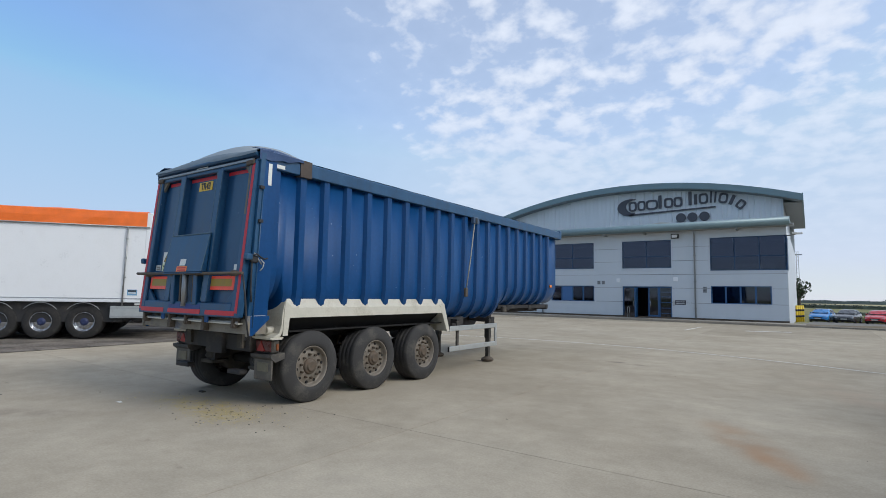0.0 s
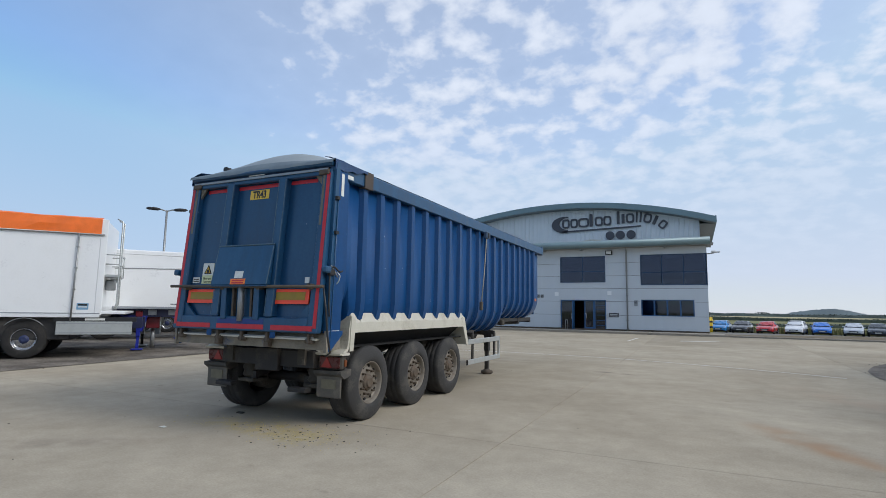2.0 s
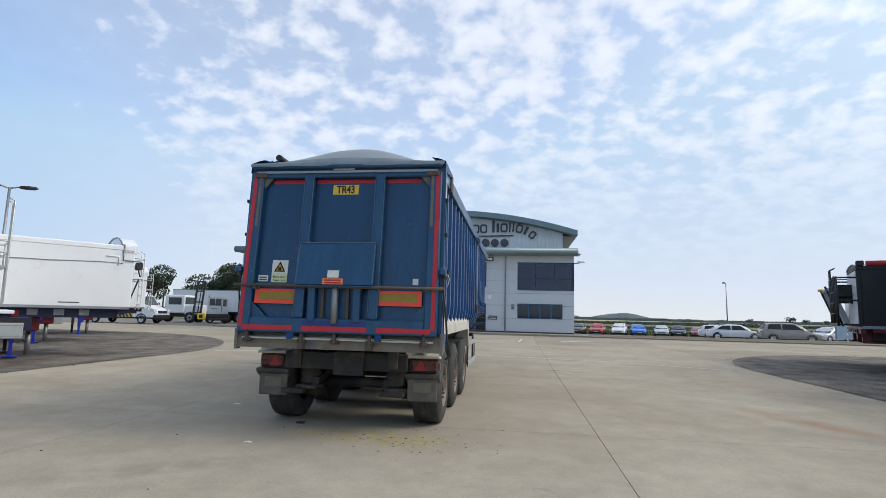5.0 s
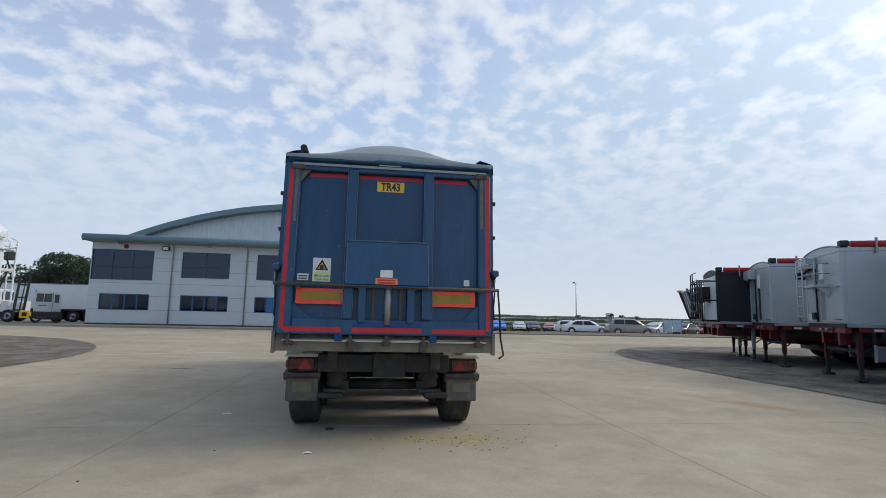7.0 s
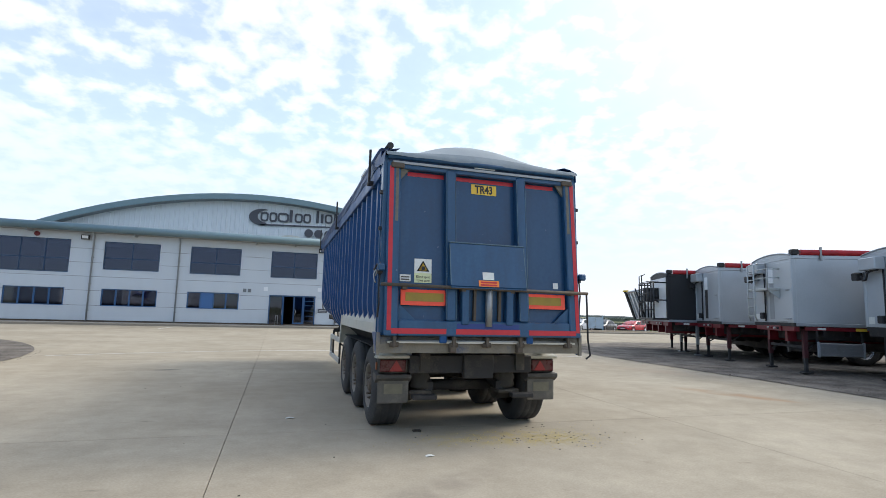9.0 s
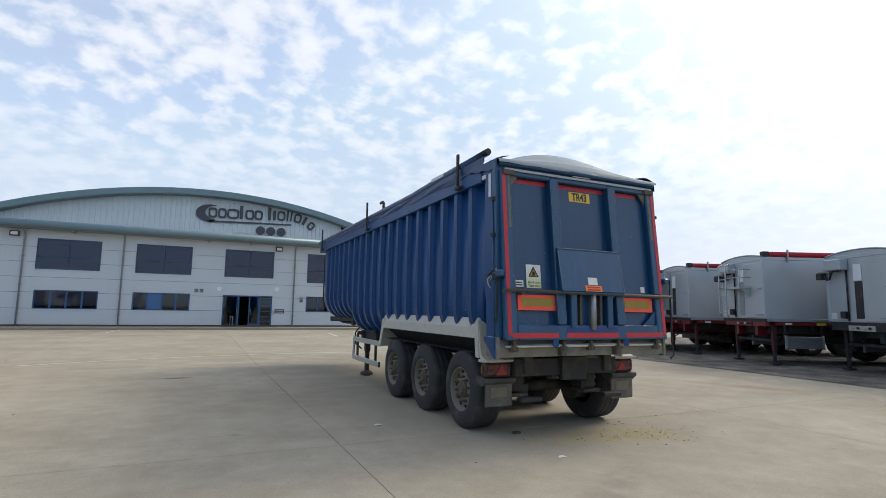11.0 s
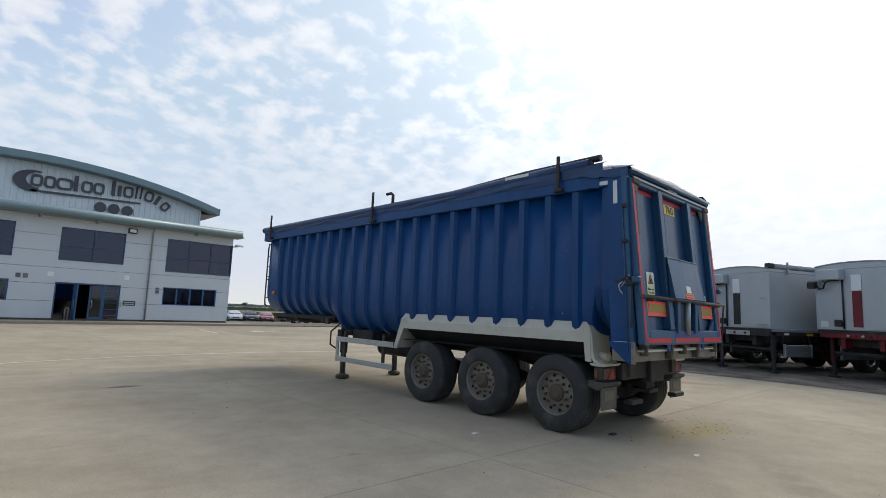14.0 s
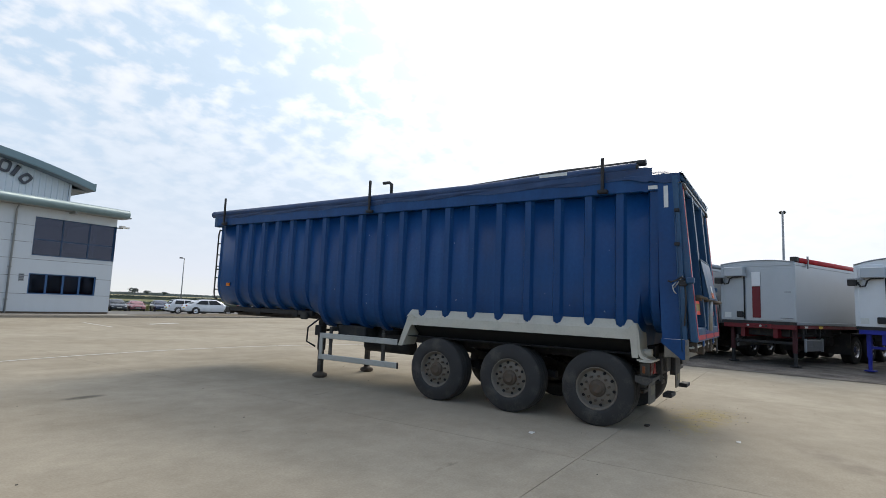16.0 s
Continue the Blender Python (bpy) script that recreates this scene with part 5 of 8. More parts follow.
# strap and ratchet on the other side
sb = part("strap_box", boxm(HW + 0.02, HW + 0.10, 5.30, 5.52, 3.06, 3.20, 0.01), mat("box_blue_grey", (0.05, 0.09, 0.15), 0.5), tt, "blue-grey strap box")
part("box_mouth", boxm(HW + 0.10, HW + 0.115, 5.36, 5.42, 3.08, 3.17), BLACK, sb)
part("strap", pipe([(HW + 0.06, 5.39, 3.08), (HW + 0.075, 5.22, 2.3), (HW + 0.08, 5.05, 1.62)], 0.012, 6), ROPE, tt, "pale hanging strap")
part("ratchet", boxm(HW + 0.055, HW + 0.115, 5.0, 5.08, 1.52, 1.70, 0.012), RUST, tt, "rusty ratchet buckle")
for s in (1, -1):
    part("side_marker", boxm(*sorted((s * (HW - 0.07), s * (HW - 0.04))), 9.55, 9.68, 1.80, 1.87, 0.01), LAMPORANGE, tt, "orange side reflector")

# front access ladder
lad = part("ladder", pipe([(-1.12, 10.12, 3.10), (-1.12, 10.19, 3.12), (-1.12, 10.23, 3.0), (-1.12, 10.23, 1.66), (-1.12, 10.20, 1.54), (-1.12, 10.10, 1.50)], 0.018), CHASSIS, tt, "dark front ladder")
part("stile", pipe([(-0.80, 10.12, 3.10), (-0.80, 10.19, 3.12), (-0.80, 10.23, 3.0), (-0.80, 10.23, 1.66), (-0.80, 10.20, 1.54), (-0.80, 10.10, 1.50)], 0.018), CHASSIS, lad)
for k in range(5):
    part("rung", pipe([(-1.12, 10.23, 1.72 + 0.27 * k), (-0.80, 10.23, 1.72 + 0.27 * k)], 0.013), CHASSIS, lad)
part("step_plate", boxm(-1.14, -0.78, 10.12, 10.22, 2.17, 2.20), CHASSIS, lad)

# chassis
for s in (1, -1):
    part("chassis_rail", prism([(0.55, 0.86), (6.55, 0.86), (7.0, 1.16), (10.05, 1.18), (10.05, 1.34), (6.9, 1.34), (6.6, 1.10), (0.55, 1.10)], "x", *sorted((s * 0.48, s * 0.60))), CHASSIS, tt)
for y in (0.75, 2.0, 3.3, 4.6, 5.9):
    part("cross_member", boxm(-0.48, 0.48, y - 0.05, y + 0.05, 0.90, 1.06), CHASSIS, tt)
for y in (7.6, 8.8, 9.9):
    part("cross_member", boxm(-0.95, 0.95, y - 0.06, y + 0.06, 1.20, 1.33), CHASSIS, tt)
part("coupling_plate", boxm(-0.6, 0.6, 8.3, 10.0, 1.14, 1.18), CHASSIS, tt)
for s in (1, -1):
    part("outrigger_rail", boxm(*sorted((s * 0.86, s * 0.94)), 7.1, 10.0, 1.24, 1.33), CHASSIS, tt)
    part("work_lamp", boxm(*sorted((s * 0.98, s * 1.06)), 7.15, 7.33, 1.16, 1.30, 0.02), CHASSIS_DIRT, tt)
# rear underframe
part("rear_beam", boxm(-0.82, 0.82, 0.42, 0.55, 0.74, 0.96, 0.01), CHASSIS, tt)
part("rear_box", boxm(-0.14, 0.26, 0.36, 0.44, 0.68, 0.98, 0.01), CHASSIS, tt)
for s in (1, -1):
    part("beam_stay", boxm(*sorted((s * 0.58, s * 0.70)), 0.38, 0.48, 0.78, 1.02), CHASSIS_DIRT, tt)
    bm = lathe([(0.46, 0.001), (0.46, 0.11), (0.50, 0.145), (0.55, 0.12), (0.60, 0.145), (0.65, 0.12), (0.69, 0.145), (0.72, 0.001)], 20, axis="z")
    bg_ = part("air_spring", bm, CHASSIS_DIRT, tt, "dusty rubber air spring")
    bg_.location = (s * 0.60, 0.80, 0.05)
    part("spring_seat", boxm(*sorted((s * 0.46, s * 0.76)), 0.66, 0.96, 0.45, 0.50, 0.01), CHASSIS_DIRT, tt)
    part("under_bar", boxm(*sorted((s * 0.50, s * 0.80)), 0.30, 0.42, 0.44, 0.50, 0.01), CHASSIS, tt)
for k in range(3):
    y = 1.20 + 1.335 * k
    bm = bmesh.new()
    cyl(bm, (-0.95, y, 0.5), (0.95, y, 0.5), 0.075, 14)
    part("axle", bm, CHASSIS, tt)
    for s in (1, -1):
        part("trailing_arm", prism([(y - 0.5, 0.50), (y + 0.55, 0.72), (y + 0.55, 0.82), (y - 0.5, 0.60)], "x", *sorted((s * 0.44, s * 0.56))), CHASSIS, tt)
        bm = bmesh.new()
        cyl(bm, (s * 0.62, y, 0.5), (s * 0.84, y, 0.5), 0.21, 18)
        part("brake_drum", bm, CHASSIS_DIRT, tt)
# tanks and valve gear amidships
bm = bmesh.new()
cyl(bm, (-0.42, 4.9, 0.74), (-0.42, 6.0, 0.74), 0.14, 18)
part("air_tank", bm, CHASSIS, tt)
part("valve_box", boxm(0.62, 1.0, 4.9, 5.5, 0.86, 1.10, 0.02), CHASSIS, tt)
part("valve_box", boxm(-1.0, -0.62, 5.6, 6.3, 0.88, 1.10, 0.02), CHASSIS, tt)
for s in (1, -1):
    part("guard_carrier", boxm(*sorted((s * 0.60, s * 1.16)), 5.0, 5.06, 0.98, 1.06), CHASSIS, tt)
    part("guard_carrier", boxm(*sorted((s * 0.60, s * 1.16)), 6.3, 6.36, 0.98, 1.06), CHASSIS, tt)
part("air_hose", pipe([(-0.9, 6.9, 1.2), (-0.98, 7.15, 1.0), (-0.95, 7.2, 0.72), (-0.85, 7.05, 0.62)], 0.018), BLACK, tt)


# wheels


def tyre_mesh(r, w):
    p = [(0.0, 0.29), (-0.012, 0.30), (-0.020, 0.34), (-0.012, 0.40), (0.004, 0.455), (0.018, 0.485)]
    prof = [(0.03, 0.285)] + [(-a[0] * 0 + a[0], a[1]) for a in p]
    tread = []
    zs = [0.03, 0.10, 0.108, 0.118, 0.126, 0.185, 0.193, 0.203, 0.211, 0.27, 0.278, 0.288, 0.296, w - 0.03]
    groove = {0.108, 0.118, 0.193, 0.203, 0.278, 0.288}
    for h in zs:
        tread.append((h, r - (0.006 if h in groove else 0.0) - (0.004 if h in (0.03, w - 0.03) else 0)))
    back = [(w - 0.012, 0.47), (w + 0.01, 0.38), (w, 0.29), (w - 0.06, 0.285)]
    return lathe(prof + tread + back, 48)


def rim_mesh():
    # along, radius; outer face at 0, dished in to the bolt face
    return lathe([(0.05, 0.288), (0.002, 0.292), (-0.006, 0.286), (0.006, 0.272), (0.045, 0.262), (0.075, 0.248), (0.072, 0.235), (0.058, 0.20), (0.052, 0.17), (0.050, 0.12), (0.050, 0.001)], 40)


def hub_mesh():
    bm = lathe([(0.052, 0.118), (0.030, 0.112), (0.018, 0.098), (0.020, 0.078), (0.004, 0.074), (-0.004, 0.062), (0.002, 0.045), (0.000, 0.001)], 28)
    return bm


def nut_mesh():
    bm = bmesh.new()
    cyl(bm, (0.052, 0, 0), (0.012, 0, 0), 0.018, 6)
    cyl(bm, (0.012, 0, 0), (-0.004, 0, 0), 0.010, 8)
    return bm


def hole_mesh():
    bm = bmesh.new()
    # a solid near-black disc in place of the shade inside a hole
    cyl(bm, (0.085, 0, 0), (0.054, 0, 0), 0.020, 14)
    return bm


W_TYRE, W_RIM, W_HUB = data_of(tyre_mesh(0.507, 0.375), "tyre", TYRE), data_of(rim_mesh(), "rim", RIM), data_of(hub_mesh(), "hub", HUB)
W_NUT, W_HOLE = data_of(nut_mesh(), "wheel_nut", HUB), data_of(hole_mesh(), "rim_hole_disc", HOLE)


def truck_wheel(parent, x, y, z, sgn, turn=0.0, rim=None):
    """sgn +1: outer face towards +x."""
    ty = part("tyre", W_TYRE, None, parent)
    ty.matrix_basis = pose(x, y, z, 0, 0, 180 if sgn > 0 else 0) @ pose(0, 0, 0, turn)
    rm = part("rim", rim or W_RIM, None, ty)
    part("hub", W_HUB, None, ty)
    for k in range(10):
        a = 2 * math.pi * k / 10
        n = part("wheel_nut", W_NUT, None, ty)
        n.matrix_basis = pose(0, 0.167 * math.cos(a), 0.167 * math.sin(a))
        h = part("rim_hole_disc", W_HOLE, None, ty)
        h.matrix_basis = pose(0, 0.226 * math.cos(a + 0.31), 0.226 * math.sin(a + 0.31))
    return ty


for k in range(3):
    for s in (1, -1):
        truck_wheel(tt, s * 1.19, 1.20 + 1.335 * k, 0.505, s, 37 * k + 11 * s)

# cream mudguards with notched upper edge
for s in (1, -1):
    mg = part("mudguard", prism([(0.78, 1.30), (0.66, 1.36), (0.66, 1.41), (4.38, 1.41), (4.36, 1.36), (4.38, 1.30)], "x", *sorted((s * 0.86, s * 1.16))), CREAM, tt, "dirty cream mudguard")
    bm = bmesh.new()
    # sloping valance with a lip
    for q in ([(s * 1.14, 1.425), (s * 1.255, 1.34), (s * 1.262, 1.205), (s * 1.247, 1.205), (s * 1.235, 1.33), (s * 1.13, 1.405)],):
        prism(q, "y", 0.72, 4.40, bm)
    part("valance", bm, CREAM, mg)
    edges = [0.66] + [v for v in RIBS if 0.8 < v < 4.3] + [4.50]
    for a, b in zip(edges, edges[1:]):
        p0, p1 = a + 0.06, b - 0.06
        bm = bmesh.new()
        v = [bm.verts.new(c) for c in ((s * 1.165, p0 - 0.03, 1.40), (s * 1.165, p1 + 0.03, 1.40), (s * 1.185, p1 - 0.025, 1.475), (s * 1.185, p0 + 0.025, 1.475), (s * 1.25, p1 + 0.05, 1.345), (s * 1.25, p0 - 0.05, 1.345))]
        bm.faces.new((v[3], v[2], v[4], v[5]))
        bm.faces.new((v[0], v[1], v[2], v[3]))
        bm.faces.new((v[0], v[3], v[5]))
        bm.faces.new((v[1], v[4], v[2]))
        bm.faces.new((v[0], v[5], v[4], v[1]))
        bmesh.ops.recalc_face_normals(bm, faces=bm.faces[:])
        part("scallop", bm, CREAM, mg)
    # front flap slanting down, rear flap down to the lamps
    part("front_flap", prism([(4.36, 1.38), (4.42, 1.38), (4.62, 0.85), (4.56, 0.85)], "x", *sorted((s * 0.86, s * 1.25))), CREAM, mg)
    part("front_edge", prism([(4.30, 1.36), (4.44, 1.38), (4.64, 0.84), (4.55, 0.84)], "x", *sorted((s * 1.235, s * 1.262))), CREAM, mg)
    part("rear_flap", prism([(0.72, 1.42), (0.66, 1.42), (0.63, 1.27), (0.62, 1.10), (0.59, 1.00), (0.50, 0.955), (0.50, 0.94), (0.61, 0.96), (0.66, 1.05), (0.69, 1.25)], "x", *sorted((s * 0.80, s * 1.25))), CREAM, mg)
    part("rear_edge", prism([(0.76, 1.37), (0.665, 1.42), (0.655, 1.30), (0.64, 0.965), (0.72, 0.965)], "x", *sorted((s * 1.238, s * 1.262))), CREAM, mg)
    part("shelf", boxm(*sorted((s * 0.80, s * 1.25)), 0.45, 0.66, 0.93, 0.95), CREAM, mg)
    # three black sheets added in place of the shade up inside the guard
    part("arch_shade_slope", prism([(s * 1.235, 1.285), (s * 1.25, 1.275), (s * 0.90, 0.995), (s * 0.885, 1.005)], "y", 0.72, 4.40), ARCH_SHADE, mg, "dark sloping sheet added for shade behind the guard")
    part("arch_shade_low", boxm(*sorted((s * 0.62, s * 1.16)), 0.72, 4.55, 1.000, 1.012), ARCH_SHADE, mg, "black sheet added for shade over the wheels")
    part("arch_shade_top", boxm(*sorted((s * 0.80, s * 1.232)), 0.74, 4.36, 1.284, 1.297), ARCH_SHADE, mg, "black sheet added for shade under the mudguard")
    bm = bmesh.new()
    cyl(bm, (s * 1.06, 0.50, 1.03), (s * 1.06, 0.64, 1.03), 0.055, 16)
    part("round_fitting", bm, CREAM, mg)
    mg.scale.x = 0.97
    for y in (1.9, 3.2):
        part("stay", boxm(*sorted((s * 0.9, s * 0.94)), y - 0.02, y + 0.02, 1.0, 1.32), CHASSIS, mg)
    # lamp cluster, bracket and flap
    lb = part("rear_lamp", boxm(*sorted((s * 0.82, s * 1.20)), 0.34, 0.46, 0.735, 0.915, 0.02), CHASSIS_DIRT, tt, "rear lamp cluster with red lenses")
    part("red_lens", boxm(*sorted((s * 0.86, s * 1.18)), 0.325, 0.342, 0.755, 0.90, 0.01), LAMPRED, lb, "dusty dark red lens")
    cxx = s * 0.98
    bm = prism([(cxx - 0.085, 0.762), (cxx + 0.085, 0.762), (cxx, 0.895)], "y", 0.318, 0.326)
    part("triangle_reflector", bm, mat("reflector_red", (0.30, 0.018, 0.015), 0.35), lb, "bright red triangle reflector")
    part("side_lens", boxm(*sorted((s * 1.198, s * 1.222)), 0.395, 0.43, 0.775, 0.865, 0.006), LAMPAMBER, lb, "dull amber side lens")
    part("lamp_hood", boxm(*sorted((s * 0.80, s * 1.23)), 0.31, 0.47, 0.918, 0.93), CREAM, lb)
    fb = part("flap_bracket", prism([(0.30, 0.68), (0.30, 0.72), (0.52, 0.74), (0.52, 0.66), (0.38, 0.62)], "x", *sorted((s * 0.79, s * 1.23))), FLAPBOX, tt, "dusty mudflap bracket")
    part("mudflap", boxm(*sorted((s * 0.81, s * 1.20)), 0.345, 0.365, 0.375, 0.68, 0.012), FLAP, fb, "dusty rubber mudflap")
    part("flap_badge", boxm(*sorted((s * 0.89, s * 1.12)), 0.338, 0.344, 0.49, 0.61), mat("badge_faded_%s" % ("a" if s > 0 else "b"), (0.17, 0.152, 0.105), 0.8, var=0.2, scale=12), fb, "faded yellowish flap badge")
    lb.location.y = fb.location.y = 0.16
    # side guard
    sg_ = part("side_guard", boxm(*sorted((s * 1.205, s * 1.235)), 4.66, 6.52, 0.835, 0.935, 0.008), ALU, tt, "aluminium side guard of two rails")
    part("lower_rail", boxm(*sorted((s * 1.205, s * 1.235)), 4.66, 6.52, 0.435, 0.535, 0.008), ALU, sg_)
    part("end_upright", boxm(*sorted((s * 1.19, s * 1.225)), 6.50, 6.58, 0.435, 0.935, 0.006), ALU, sg_)
    part("upright", boxm(*sorted((s * 1.16, s * 1.20)), 4.98, 5.05, 0.45, 1.02, 0.006), CHASSIS_DIRT, sg_)
    part("upright", boxm(*sorted((s * 1.16, s * 1.20)), 6.28, 6.35, 0.45, 1.02, 0.006), CHASSIS_DIRT, sg_)
    part("rail_end", boxm(*sorted((s * 1.204, s * 1.236)), 4.645, 4.662, 0.433, 0.537), BLACK, sg_)
    part("rail_end", boxm(*sorted((s * 1.204, s * 1.236)), 4.645, 4.662, 0.833, 0.937), BLACK, sg_)
    sg_.scale.x = 0.98
    # landing leg
    lg = part("landing_leg", boxm(*sorted((s * 0.66, s * 0.78)), 6.94, 7.07, 0.55, 1.25, 0.01), CHASSIS, tt, "dark landing leg with rusty foot")
    part("inner_leg", boxm(*sorted((s * 0.675, s * 0.765)), 6.955, 7.055, 0.10, 0.60, 0.008), CHASSIS_DIRT, lg)
    part("leg_foot", lathe([(0.0, 0.001), (0.0, 0.11), (0.03, 0.15), (0.075, 0.14), (0.10, 0.08), (0.12, 0.06)], 18, axis="z"), RUST, lg, "rusty rocker foot").location = (s * 0.72, 7.0, 0)
    part("gear_box", boxm(*sorted((s * 0.78, s * 0.86)), 6.92, 7.08, 0.85, 1.05, 0.01), CHASSIS, lg)
bm = bmesh.new()
cyl(bm, (-0.66, 7.0, 0.95), (0.66, 7.0, 0.95), 0.025, 10)
part("cross_shaft", bm, CHASSIS, tt)
# hanging cable by the gate
part("cord", pipe([(1.33, -0.09, 1.78), (1.36, -0.06, 1.5), (1.38, -0.04, 1.2), (1.42, -0.03, 1.0), (1.36, -0.03, 0.96)], 0.012), BLACK, tt, "black hanging cord")


# ---- other trailers on the gravel stands ----
ALLOY = mat("dull_alloy_rim", (0.42, 0.43, 0.45), 0.24, metal=0.9, var=0.12, scale=9, dirt=(0.16, 0.15, 0.14), amount=0.35)
HUBBLUE = mat("hub_dark_blue", (0.02, 0.03, 0.09), 0.5, var=0.2, scale=9)
W_CHROME = data_of(rim_mesh(), "rim", ALLOY)
W_HUB2 = data_of(hub_mesh(), "hub", HUBBLUE)
W_TYRE2 = data_of(tyre_mesh(0.507, 0.375), "tyre", TREAD)


def far_wheel(parent, x, y, sgn, z=0.52):
    """A wheel seen from farther off: tyre, polished rim, hub."""
    ty = part("tyre", W_TYRE2, None, parent)
    ty.matrix_basis = pose(x, y, z, 0, 0, 180 if sgn > 0 else 0)
    part("rim", W_CHROME, None, ty)
    part("hub", W_HUB2, None, ty)


def stand_leg(parent, x, y, material, top, foot=0.13):
    lg = part("landing_leg", boxm(x - 0.06, x + 0.06, y - 0.06, y + 0.06, 0.45, top, 0.01), material, parent)
    foot_mat = CHASSIS if material is REDLEG else material
    part("inner_leg", boxm(x - 0.042, x + 0.042, y - 0.042, y + 0.042, 0.04, 0.5), BLUECH if material is BLUECH else CHASSIS, lg)
    part("leg_foot", boxm(x - foot, x + foot, y - foot, y + foot, 0.02, 0.07, 0.015), foot_mat, lg)


def bulk_body(th, hw, z0, z1, length, material, dome, tarp, roll_side=1):
    """Smooth bulk body with bevelled edges, domed cover and a rolled sheet."""
    bm = boxm(-hw, hw, 0.0, length, z0, z1, 0.035, 2)
    body = part("body", bm, material, th)
    part("bottom_rail", boxm(-hw - 0.012, hw + 0.012, 0.05, length, z0 - 0.07, z0 + 0.03, 0.01), SILVER_D if material is not WHITEB else WHITEB2, th)
    part("top_rail", boxm(-hw - 0.015, hw + 0.015, -0.012, length, z1 - 0.10, z1 + 0.01, 0.012), material, th)
    for s in (-1, 1):
        part("corner_strip", boxm(*sorted((s * (hw - 0.10), s * (hw + 0.012))), -0.014, 0.10, z0 + 0.02, z1 - 0.1, 0.012), material, th)
    rows = []
    for j in range(9):
        y = 0.02 + (length - 0.05) * (0, 0.01, 0.03, 0.06, 0.1, 0.3, 0.6, 0.9, 1.0)[j]
        h = dome * (0.75, 0.9, 0.97, 1, 1, 0.98, 1, 0.97, 0.8)[j]
        rows.append([(-hw + 2 * hw * i / 14, y, z1 + 0.005 + h * (1 - abs(-1 + 2 * i / 14) ** 2.2)) for i in range(15)])
    bm = sheet(rows)
    for f in bm.faces:
        f.smooth = True
    part("cover", bm, SILVER_D if tarp is not ORANGE else ORANGE, th, "pale domed cover")
    pts = [(-hw + 2 * hw * i / 14, z1 + dome * 0.75 * (1 - abs(-1 + 2 * i / 14) ** 2.2)) for i in range(15)]
    part("front_arch", prism([(-hw, z1 - 0.02)] + pts + [(hw, z1 - 0.02)], "y", -0.005, 0.03), material, th)
    part("arch_trim", pipe([(x, -0.01, z + 0.01) for x, z in pts], 0.022), SILVER_D, th)
    if tarp:
        s = roll_side
        part("sheet_roll", pipe([(s * (hw - 0.02), 0.25, z1 + 0.09), (s * (hw - 0.02), length * 0.5, z1 + 0.075), (s * (hw - 0.02), length, z1 + 0.09)], 0.085, 12), tarp, th, "rolled load sheet")
        part("roll_stop", boxm(s * hw - 0.02 + s * 0.06, s * hw + 0.02 + s * 0.06, 0.75, 0.80, z1 - 0.16, z1 + 0.24), STEEL, th)
        part("winch", boxm(s * hw - 0.14, s * hw + 0.06, 0.0, 0.20, z1 + 0.02, z1 + 0.18, 0.02), CHASSIS, th)
    return body


